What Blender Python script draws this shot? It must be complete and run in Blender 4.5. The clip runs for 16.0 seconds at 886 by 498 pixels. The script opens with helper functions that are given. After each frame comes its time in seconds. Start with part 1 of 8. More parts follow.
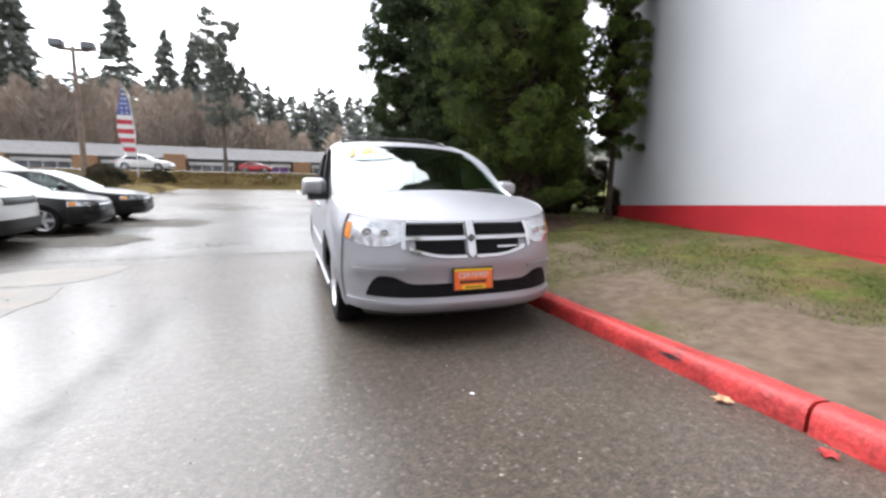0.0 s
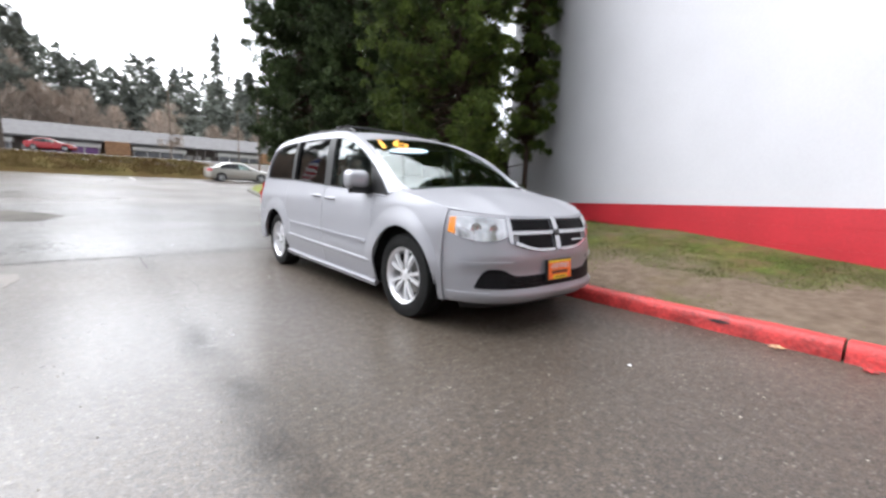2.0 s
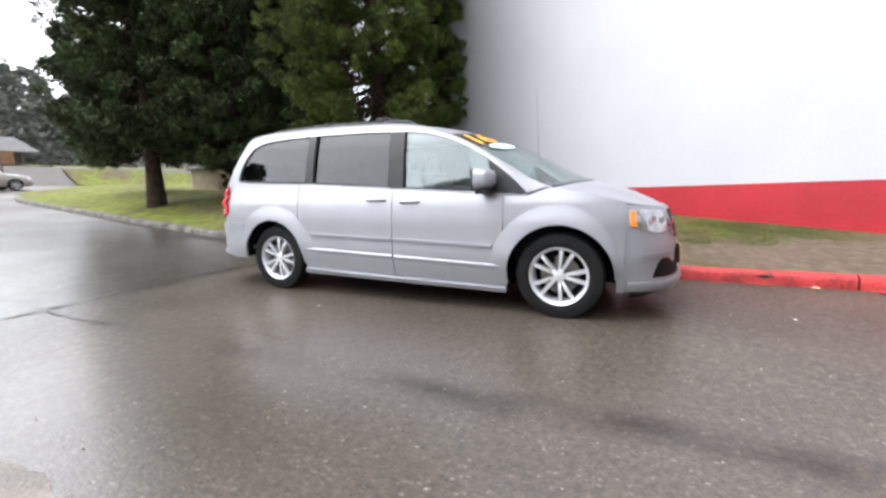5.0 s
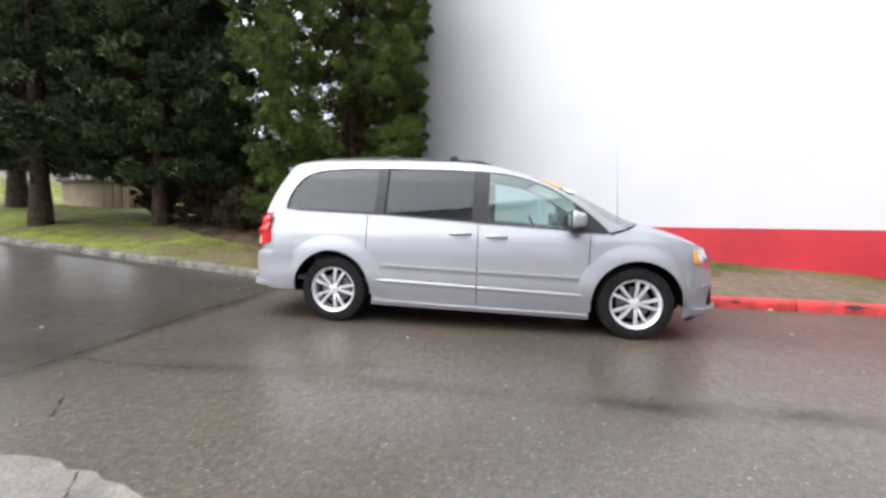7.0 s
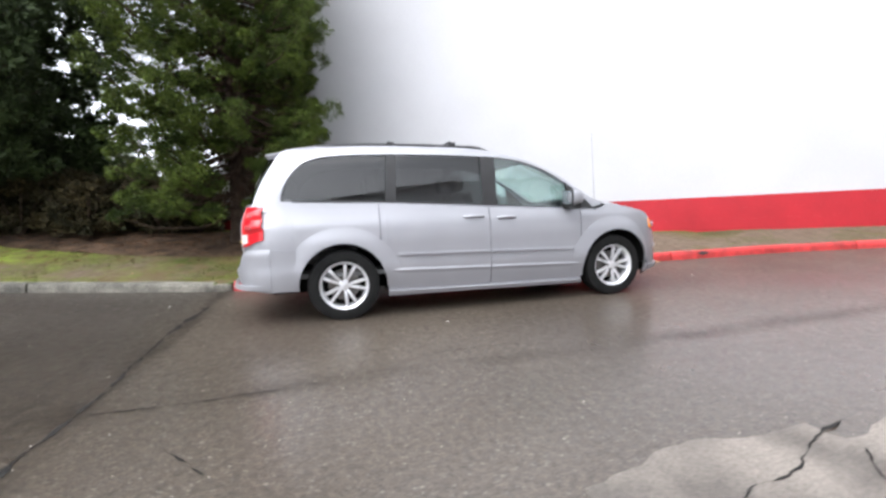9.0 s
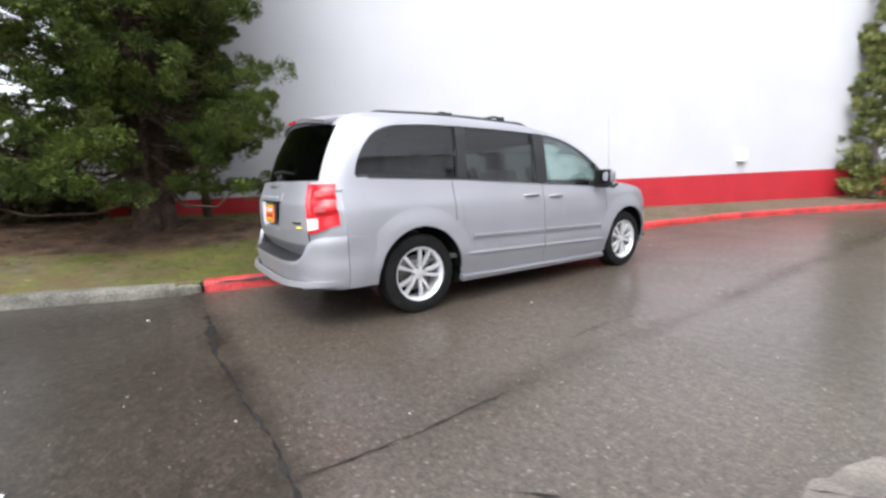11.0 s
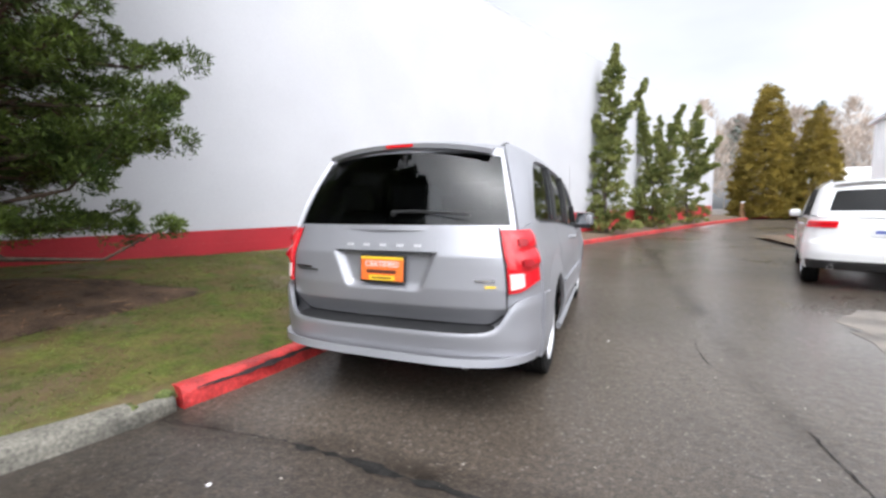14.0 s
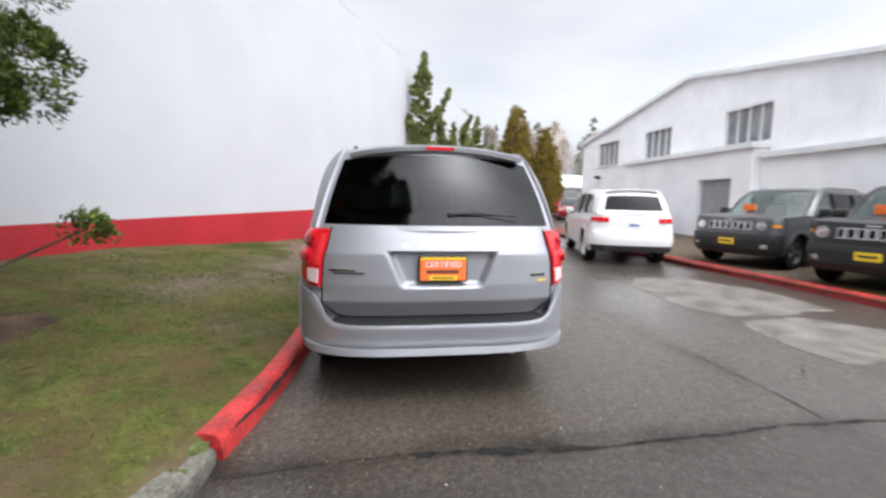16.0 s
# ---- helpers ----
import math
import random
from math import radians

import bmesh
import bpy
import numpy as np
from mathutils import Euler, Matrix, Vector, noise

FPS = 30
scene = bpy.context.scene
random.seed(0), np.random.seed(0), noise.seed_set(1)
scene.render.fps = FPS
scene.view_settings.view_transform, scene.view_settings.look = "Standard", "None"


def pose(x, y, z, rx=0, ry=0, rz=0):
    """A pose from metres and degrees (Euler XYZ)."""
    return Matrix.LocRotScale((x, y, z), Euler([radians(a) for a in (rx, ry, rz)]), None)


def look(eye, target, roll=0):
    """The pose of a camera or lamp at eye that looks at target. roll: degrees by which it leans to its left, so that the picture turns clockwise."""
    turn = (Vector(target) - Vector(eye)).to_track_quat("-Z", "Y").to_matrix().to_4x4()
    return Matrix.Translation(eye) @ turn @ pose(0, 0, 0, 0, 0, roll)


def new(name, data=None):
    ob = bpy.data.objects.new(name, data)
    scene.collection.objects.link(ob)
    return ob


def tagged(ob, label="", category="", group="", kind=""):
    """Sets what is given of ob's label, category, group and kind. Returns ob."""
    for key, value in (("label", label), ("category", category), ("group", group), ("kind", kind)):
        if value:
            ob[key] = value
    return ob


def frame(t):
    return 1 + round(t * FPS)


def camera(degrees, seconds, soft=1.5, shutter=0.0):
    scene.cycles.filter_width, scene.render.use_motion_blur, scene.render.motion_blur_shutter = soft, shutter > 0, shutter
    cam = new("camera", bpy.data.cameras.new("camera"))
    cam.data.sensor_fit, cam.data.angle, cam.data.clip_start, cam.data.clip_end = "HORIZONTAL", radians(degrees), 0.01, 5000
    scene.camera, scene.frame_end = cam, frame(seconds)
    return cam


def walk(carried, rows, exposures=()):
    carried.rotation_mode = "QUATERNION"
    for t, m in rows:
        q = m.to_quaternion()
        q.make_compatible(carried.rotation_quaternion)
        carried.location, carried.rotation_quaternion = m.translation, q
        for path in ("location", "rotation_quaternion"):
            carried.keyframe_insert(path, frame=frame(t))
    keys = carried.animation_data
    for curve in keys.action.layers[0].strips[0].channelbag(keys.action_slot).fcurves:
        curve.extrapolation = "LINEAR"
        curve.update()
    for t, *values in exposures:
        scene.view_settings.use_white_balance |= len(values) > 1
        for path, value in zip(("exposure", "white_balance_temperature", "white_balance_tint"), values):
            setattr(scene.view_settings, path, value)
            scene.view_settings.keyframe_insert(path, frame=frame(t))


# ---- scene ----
cam = camera(93.5, 16.0, soft=2.7, shutter=0.5)
PATH = [
    (0, (-1.212, -5.205, 1.058), (-0.55, -3.333, 0.812), 0.3),
    (0.5, (-1.627, -5.071, 1.038), (-0.803, -3.269, 0.773), 1.1),
    (1, (-2.065, -4.879, 1.033), (-1.085, -3.162, 0.733), 2.9),
    (1.5, (-2.516, -4.68, 1.043), (-1.395, -3.042, 0.797), 1.4),
    (2, (-2.878, -4.411, 1.047), (-1.608, -2.889, 0.784), 1.7),
    (2.5, (-3.207, -4.146, 1.076), (-1.804, -2.743, 0.824), 2.2),
    (3, (-3.458, -3.783, 1.075), (-1.979, -2.476, 0.754), 1.2),
    (5.5, (-4.516, -1.666, 1.132), (-2.649, -0.982, 0.913), -1.0),
    (6, (-4.727, -1.231, 1.166), (-2.798, -0.718, 1.038), -0.3),
    (6.5, (-4.954, -0.784, 1.182), (-2.991, -0.414, 1.086), -0.0),
    (7, (-5.113, -0.302, 1.183), (-3.144, 0.004, 1.015), 1.2),
    (7.5, (-5.277, 0.147, 1.179), (-3.285, 0.165, 1.003), 0.1),
    (8, (-5.287, 0.631, 1.162), (-3.305, 0.472, 0.946), -0.9),
    (8.5, (-5.247, 1.093, 1.156), (-3.288, 0.732, 0.981), 0.0),
    (9, (-5.125, 1.57, 1.145), (-3.197, 1.087, 0.923), -1.9),
    (11.5, (-3.579, 3.773, 1.173), (-2.09, 2.464, 0.91), -0.4),
    (12, (-3.147, 4.067, 1.196), (-1.817, 2.585, 1.008), -0.2),
    (12.5, (-2.705, 4.276, 1.209), (-1.516, 2.68, 1.01), -1.3),
    (13, (-2.244, 4.435, 1.243), (-1.177, 2.751, 1.084), -0.2),
    (13.5, (-1.791, 4.656, 1.261), (-0.941, 2.854, 1.088), -0.4),
    (14, (-1.323, 4.828, 1.272), (-0.587, 2.978, 1.088), -0.3),
    (14.5, (-0.877, 5.017, 1.3), (-0.385, 3.087, 1.117), -0.8),
    (15, (-0.438, 5.125, 1.302), (-0.123, 3.157, 1.143), -1.5),
    (15.5, (-0.015, 5.164, 1.324), (0.021, 3.173, 1.146), 0.3),
    (16, (0.401, 5.186, 1.338), (0.106, 3.22, 1.115), 1.1),
]
walk(cam, [(t, look(*p)) for t, *p in PATH], exposures=[(0.0, 1.47), (3.0, 1.34), (5.5, 1.42), (9.0, 1.44), (12.0, 1.35), (14.5, 1.29), (16.0, 1.13)])

# ---- sky, sun and exposure ----
world = bpy.data.worlds.new("overcast_sky")
scene.world = world
world.use_nodes = True
wt = world.node_tree
bg = wt.nodes["Background"]
sky = wt.nodes.new("ShaderNodeTexSky")
sky.sky_type = 'NISHITA'
sky.sun_disc = False
sky.sun_elevation = radians(61)
sky.sun_rotation = radians(-38)
sky.air_density, sky.dust_density, sky.ozone_density = 1.0, 4.0, 1.0
hsv = wt.nodes.new("ShaderNodeHueSaturation")
hsv.inputs["Saturation"].default_value = 0.12
wco = wt.nodes.new("ShaderNodeTexCoord")
wmap = wt.nodes.new("ShaderNodeMapping")
wmap.inputs["Scale"].default_value = (1.0, 1.0, 2.6)
wno = wt.nodes.new("ShaderNodeTexNoise")
wno.inputs["Scale"].default_value = 1.5
wno.inputs["Detail"].default_value = 6.0
wrm = wt.nodes.new("ShaderNodeValToRGB")
wrm.color_ramp.elements[0].position, wrm.color_ramp.elements[0].color = 0.34, (0.80, 0.83, 0.90, 1)
wrm.color_ramp.elements[1].position, wrm.color_ramp.elements[1].color = 0.66, (1.06, 1.085, 1.13, 1)
wmx = wt.nodes.new("ShaderNodeMixRGB")
wmx.blend_type = 'MULTIPLY'
wmx.inputs[0].default_value = 1.0
wgm = wt.nodes.new("ShaderNodeGamma")
wgm.inputs[1].default_value = 0.75
wt.links.new(sky.outputs[0], hsv.inputs["Color"])
wt.links.new(wco.outputs["Generated"], wmap.inputs[0])
wt.links.new(wmap.outputs[0], wno.inputs["Vector"])
wt.links.new(wno.outputs["Fac"], wrm.inputs[0])
wt.links.new(hsv.outputs[0], wgm.inputs[0])
wt.links.new(wgm.outputs[0], wmx.inputs[1])
wt.links.new(wrm.outputs[0], wmx.inputs[2])
# the cloud deck is thinner and brighter on the sun's side
wsep = wt.nodes.new("ShaderNodeSeparateXYZ")
wmr = wt.nodes.new("ShaderNodeMapRange")
wmr.interpolation_type = 'SMOOTHSTEP'
wmr.inputs["From Min"].default_value, wmr.inputs["From Max"].default_value = -0.9, 0.9
wmr.inputs["To Min"].default_value, wmr.inputs["To Max"].default_value = 0.58, 1.45
wmy = wt.nodes.new("ShaderNodeMixRGB")
wmy.blend_type = 'MULTIPLY'
wmy.inputs[0].default_value = 1.0
wt.links.new(wco.outputs["Generated"], wsep.inputs[0])
wt.links.new(wsep.outputs["Y"], wmr.inputs["Value"])
wt.links.new(wmx.outputs[0], wmy.inputs[1])
wt.links.new(wmr.outputs[0], wmy.inputs[2])
wt.links.new(wmy.outputs[0], bg.inputs["Color"])
bg.inputs["Strength"].default_value = 0.30

sun_data = bpy.data.lights.new("sun", 'SUN')
sun_data.energy, sun_data.angle, sun_data.color = 0.36, radians(90), (1.0, 0.985, 0.975)
sun = new("sun", sun_data)
sun.matrix_world = look((-7, 9, 30), (0, 0, 0))


# ---- materials ----
def mat(name, base, rough=0.6, metal=0.0, vary=0.15, scale=6.0, fine=60.0, bump=0.0, bump_scale=80.0, second=None,
        coat=0.0, spec=0.5, rough_vary=0.0, island=0.0, obj_random=0.0, detail=5.0):
    """A procedural surface: a base colour broken at two scales, with grain, relief and wear."""
    m = bpy.data.materials.new(name)
    m.use_nodes = True
    nt = m.node_tree
    p = nt.nodes["Principled BSDF"]
    p.inputs["Metallic"].default_value = metal
    p.inputs["Roughness"].default_value = rough
    p.inputs["Specular IOR Level"].default_value = spec
    p.inputs["Coat Weight"].default_value = coat
    p.inputs["Coat Roughness"].default_value = 0.08
    co = nt.nodes.new("ShaderNodeTexCoord")
    big = nt.nodes.new("ShaderNodeTexNoise")
    big.inputs["Scale"].default_value, big.inputs["Detail"].default_value = scale, detail
    small = nt.nodes.new("ShaderNodeTexNoise")
    small.inputs["Scale"].default_value, small.inputs["Detail"].default_value = fine, 3.0
    for n in (big, small):
        nt.links.new(co.outputs["Object"], n.inputs["Vector"])
    mix = nt.nodes.new("ShaderNodeMixRGB")
    dark = tuple(c * (1 - vary) for c in base)
    light = second or tuple(min(1.0, c * (1 + vary)) for c in base)
    mix.inputs[1].default_value, mix.inputs[2].default_value = (*dark, 1), (*light, 1)
    ramp = nt.nodes.new("ShaderNodeValToRGB")
    ramp.color_ramp.elements[0].position, ramp.color_ramp.elements[1].position = 0.35, 0.65
    nt.links.new(big.outputs["Fac"], ramp.inputs[0])
    nt.links.new(ramp.outputs[0], mix.inputs[0])
    grain = nt.nodes.new("ShaderNodeMixRGB")
    grain.blend_type = 'OVERLAY'
    grain.inputs[0].default_value = min(1.0, vary * 2)
    nt.links.new(mix.outputs[0], grain.inputs[1])
    nt.links.new(small.outputs["Fac"], grain.inputs[2])
    last = grain.outputs[0]
    if island or obj_random:
        src = nt.nodes.new("ShaderNodeNewGeometry" if island else "ShaderNodeObjectInfo")
        amount = island or obj_random
        rng = nt.nodes.new("ShaderNodeMapRange")
        rng.inputs["To Min"].default_value, rng.inputs["To Max"].default_value = 1 - amount, 1 + amount
        nt.links.new(src.outputs["Random Per Island" if island else "Random"], rng.inputs["Value"])
        mul = nt.nodes.new("ShaderNodeMixRGB")
        mul.blend_type = 'MULTIPLY'
        mul.inputs[0].default_value = 1.0
        nt.links.new(last, mul.inputs[1])
        nt.links.new(rng.outputs[0], mul.inputs[2])
        last = mul.outputs[0]
    nt.links.new(last, p.inputs["Base Color"])
    if rough_vary:
        rr = nt.nodes.new("ShaderNodeMapRange")
        rr.inputs["From Min"].default_value, rr.inputs["From Max"].default_value = 0.3, 0.7
        rr.inputs["To Min"].default_value, rr.inputs["To Max"].default_value = max(0.02, rough - rough_vary), min(1, rough + rough_vary)
        nt.links.new(big.outputs["Fac"], rr.inputs["Value"])
        nt.links.new(rr.outputs[0], p.inputs["Roughness"])
    if bump:
        bn = nt.nodes.new("ShaderNodeTexNoise")
        bn.inputs["Scale"].default_value, bn.inputs["Detail"].default_value = bump_scale, 4.0
        nt.links.new(co.outputs["Object"], bn.inputs["Vector"])
        b = nt.nodes.new("ShaderNodeBump")
        b.inputs["Strength"].default_value, b.inputs["Distance"].default_value = bump, 0.02
        nt.links.new(bn.outputs["Fac"], b.inputs["Height"])
        nt.links.new(b.outputs[0], p.inputs["Normal"])
    return m


def glass_mat(name, tint, gloss_rough=0.02, ior=1.5):
    """Thin pane: tinted see-through with a mirror-like sheen."""
    m = bpy.data.materials.new(name)
    m.use_nodes = True
    nt = m.node_tree
    nt.nodes.remove(nt.nodes["Principled BSDF"])
    out = nt.nodes["Material Output"]
    tr = nt.nodes.new("ShaderNodeBsdfTransparent")
    tr.inputs[0].default_value = (*tint, 1)
    gl = nt.nodes.new("ShaderNodeBsdfGlossy")
    gl.inputs["Roughness"].default_value = gloss_rough
    # sheen of one face, the same from both sides, rising towards grazing angles
    r0 = ((ior - 1) / (ior + 1)) ** 2
    lw = nt.nodes.new("ShaderNodeLayerWeight")
    lw.inputs["Blend"].default_value = 0.5
    pw = nt.nodes.new("ShaderNodeMath")
    pw.operation = 'POWER'
    pw.inputs[1].default_value = 4.5
    sheen = nt.nodes.new("ShaderNodeMapRange")
    sheen.inputs["To Min"].default_value, sheen.inputs["To Max"].default_value = r0, 1.0
    nt.links.new(lw.outputs["Facing"], pw.inputs[0])
    nt.links.new(pw.outputs[0], sheen.inputs["Value"])
    mx = nt.nodes.new("ShaderNodeMixShader")
    nt.links.new(sheen.outputs[0], mx.inputs[0])
    nt.links.new(tr.outputs[0], mx.inputs[1])
    nt.links.new(gl.outputs[0], mx.inputs[2])
    nt.links.new(mx.outputs[0], out.inputs["Surface"])
    return m


def asphalt_mat():
    """Old asphalt with pale stones in it, wet in sheets with drier patches."""
    m = bpy.data.materials.new("wet_asphalt")
    m.use_nodes = True
    nt = m.node_tree
    p = nt.nodes["Principled BSDF"]
    co = nt.nodes.new("ShaderNodeTexCoord")

    def noise_tex(scale, detail=4.0):
        n = nt.nodes.new("ShaderNodeTexNoise")
        n.inputs["Scale"].default_value, n.inputs["Detail"].default_value = scale, detail
        nt.links.new(co.outputs["Object"], n.inputs["Vector"])
        return n.outputs["Fac"]

    def ramp(src, a, ca, b, cb):
        r = nt.nodes.new("ShaderNodeValToRGB")
        r.color_ramp.elements[0].position, r.color_ramp.elements[0].color = a, (*ca, 1)
        r.color_ramp.elements[1].position, r.color_ramp.elements[1].color = b, (*cb, 1)
        nt.links.new(src, r.inputs[0])
        return r.outputs[0]

    def mixed(kind, fac, a, b):
        n = nt.nodes.new("ShaderNodeMixRGB")
        n.blend_type = kind
        if isinstance(fac, float):
            n.inputs[0].default_value = fac
        else:
            nt.links.new(fac, n.inputs[0])
        nt.links.new(a, n.inputs[1])
        nt.links.new(b, n.inputs[2])
        return n.outputs[0]

    tone = ramp(noise_tex(0.5, 6), 0.3, (0.052, 0.043, 0.036), 0.7, (0.084, 0.071, 0.060))
    grit = ramp(noise_tex(90, 3), 0.32, (0.35, 0.35, 0.35), 0.72, (1.75, 1.70, 1.62))
    col = mixed('MULTIPLY', 0.8, tone, grit)
    mott = ramp(noise_tex(27, 7), 0.34, (0.62, 0.62, 0.62), 0.70, (1.50, 1.44, 1.34))
    col = mixed('MULTIPLY', 0.8, col, mott)
    vo = nt.nodes.new("ShaderNodeTexVoronoi")
    vo.inputs["Scale"].default_value = 40
    vo.inputs["Randomness"].default_value = 1.0
    jit = nt.nodes.new("ShaderNodeTexNoise")
    jit.inputs["Scale"].default_value = 30.0
    nt.links.new(co.outputs["Object"], jit.inputs["Vector"])
    shift = nt.nodes.new("ShaderNodeMixRGB")
    shift.inputs[0].default_value = 0.035
    nt.links.new(co.outputs["Object"], shift.inputs[1])
    nt.links.new(jit.outputs["Color"], shift.inputs[2])
    nt.links.new(shift.outputs[0], vo.inputs["Vector"])
    stones = ramp(vo.outputs["Distance"], 0.16, (1, 1, 1), 0.42, (0, 0, 0))
    some = ramp(vo.outputs["Color"], 0.60, (0, 0, 0), 0.86, (0.8, 0.8, 0.8))
    speck = mixed('MULTIPLY', 1.0, stones, some)
    pale = nt.nodes.new("ShaderNodeRGB")
    pale.outputs[0].default_value = (0.21, 0.185, 0.16, 1)
    col = mixed('MIX', speck, col, pale.outputs[0])
    # a joint across the lot: the paving behind it is a darker, older lay
    sy = nt.nodes.new("ShaderNodeSeparateXYZ")
    nt.links.new(co.outputs["Object"], sy.inputs[0])
    older = nt.nodes.new("ShaderNodeMapRange")
    older.inputs["From Min"].default_value, older.inputs["From Max"].default_value = 2.95, 3.45
    older.inputs["To Min"].default_value, older.inputs["To Max"].default_value = 1.0, 0.60
    nt.links.new(sy.outputs["Y"], older.inputs["Value"])
    newer = nt.nodes.new("ShaderNodeMapRange")
    newer.inputs["From Min"].default_value, newer.inputs["From Max"].default_value = 7.0, 13.0
    newer.inputs["To Min"].default_value, newer.inputs["To Max"].default_value = 0.0, 1.0
    nt.links.new(sy.outputs["Y"], newer.inputs["Value"])
    lay_tone = nt.nodes.new("ShaderNodeMath")
    lay_tone.operation = 'MAXIMUM'
    nt.links.new(older.outputs[0], lay_tone.inputs[0])
    nt.links.new(newer.outputs[0], lay_tone.inputs[1])
    col = mixed('MULTIPLY', 1.0, col, lay_tone.outputs[0])

    # the long joint between two lanes of paving, filled with dark dirt in places
    def math_node(op, a, b=None):
        n = nt.nodes.new("ShaderNodeMath")
        n.operation = op
        for k, v in enumerate((a, b)):
            if isinstance(v, (int, float)):
                n.inputs[k].default_value = v
            elif v is not None:
                nt.links.new(v, n.inputs[k])
        return n.outputs[0]

    wander = math_node('MULTIPLY', math_node('SUBTRACT', noise_tex(1.6, 5), 0.5), 0.30)
    off = math_node('ABSOLUTE', math_node('ADD', math_node('ADD', sy.outputs["X"], 2.38), wander))
    seam = ramp(off, 0.02, (0.40, 0.37, 0.34), 0.17, (1, 1, 1))
    dirt = ramp(noise_tex(0.9, 3), 0.42, (0, 0, 0), 0.62, (0.55, 0.55, 0.55))
    near = nt.nodes.new("ShaderNodeMapRange")
    near.inputs["From Min"].default_value, near.inputs["From Max"].default_value = -0.5, -1.1
    nt.links.new(sy.outputs["Y"], near.inputs["Value"])
    dirt = math_node('MAXIMUM', dirt, math_node('MULTIPLY', near.outputs[0], ramp(noise_tex(3.0, 4), 0.34, (0.12, 0.12, 0.12), 0.58, (1.0, 1.0, 1.0))))
    one = nt.nodes.new("ShaderNodeRGB")
    one.outputs[0].default_value = (1, 1, 1, 1)
    dull = mixed('MIX', dirt, one.outputs[0], seam)
    # dirt and standing damp along the joint across the lot
    across = math_node('ABSOLUTE', math_node('ADD', math_node('SUBTRACT', sy.outputs["Y"], 3.13), wander))
    grime = ramp(across, 0.02, (0.36, 0.34, 0.32), 0.20, (1, 1, 1))
    dull = mixed('MULTIPLY', ramp(noise_tex(1.3, 4), 0.40, (0.15, 0.15, 0.15), 0.60, (1, 1, 1)), dull, grime)
    col = mixed('MULTIPLY', 1.0, col, dull)
    nt.links.new(col, p.inputs["Base Color"])
    wet2 = ramp(noise_tex(14, 3), 0.3, (0.8, 0.8, 0.8), 0.7, (1.2, 1.2, 1.2))
    rough = ramp(noise_tex(0.33, 5), 0.36, (0.27, 0.27, 0.27), 0.66, (0.50, 0.50, 0.50))
    # the strip beside the kerb has drained and is duller
    dry = nt.nodes.new("ShaderNodeMapRange")
    dry.inputs["From Min"].default_value, dry.inputs["From Max"].default_value = -2.2, -0.2
    dry.inputs["To Min"].default_value, dry.inputs["To Max"].default_value = 0.0, 0.18
    nt.links.new(sy.outputs["X"], dry.inputs["Value"])
    nt.links.new(math_node('ADD', mixed('MULTIPLY', 1.0, rough, wet2), dry.outputs[0]), p.inputs["Roughness"])
    p.inputs["Specular IOR Level"].default_value = 0.4
    # a film of water that gathers in sheets and breaks up over the coarse stone
    film = ramp(noise_tex(0.45, 6), 0.42, (1.0, 1.0, 1.0), 0.68, (0.75, 0.75, 0.75))
    broken = ramp(noise_tex(45, 2), 0.42, (1.0, 1.0, 1.0), 0.66, (0.45, 0.45, 0.45))
    # the lane is cambered: water lies in its middle and drains off the strip beside the kerb
    sep = nt.nodes.new("ShaderNodeSeparateXYZ")
    nt.links.new(co.outputs["Object"], sep.inputs[0])
    drain = nt.nodes.new("ShaderNodeMapRange")
    drain.inputs["From Min"].default_value, drain.inputs["From Max"].default_value = -3.4, -0.5
    drain.inputs["To Min"].default_value, drain.inputs["To Max"].default_value = 0.90, 0.34
    nt.links.new(sep.outputs["X"], drain.inputs["Value"])
    back_lot = nt.nodes.new("ShaderNodeMapRange")
    back_lot.inputs["From Min"].default_value, back_lot.inputs["From Max"].default_value = 2.1, 3.6
    back_lot.inputs["To Max"].default_value = 0.60
    nt.links.new(sep.outputs["Y"], back_lot.inputs["Value"])
    most = nt.nodes.new("ShaderNodeMath")
    most.operation = 'MAXIMUM'
    nt.links.new(drain.outputs[0], most.inputs[0])
    nt.links.new(back_lot.outputs[0], most.inputs[1])
    lay = mixed('MULTIPLY', 1.0, film, broken)
    nt.links.new(mixed('MULTIPLY', 1.0, mixed('MULTIPLY', 1.0, lay, dull), most.outputs[0]), p.inputs["Coat Weight"])
    damp = nt.nodes.new("ShaderNodeMath")
    damp.operation = 'MULTIPLY'
    damp.inputs[1].default_value = 0.5
    nt.links.new(most.outputs[0], damp.inputs[0])
    nt.links.new(damp.outputs[0], p.inputs["Specular IOR Level"])
    p.inputs["Coat Roughness"].default_value = 0.24
    p.inputs["Coat IOR"].default_value = 1.58
    b = nt.nodes.new("ShaderNodeBump")
    b.inputs["Strength"].default_value, b.inputs["Distance"].default_value = 0.38, 0.008
    nt.links.new(noise_tex(60, 4), b.inputs["Height"])
    nt.links.new(b.outputs[0], p.inputs["Normal"])
    return m


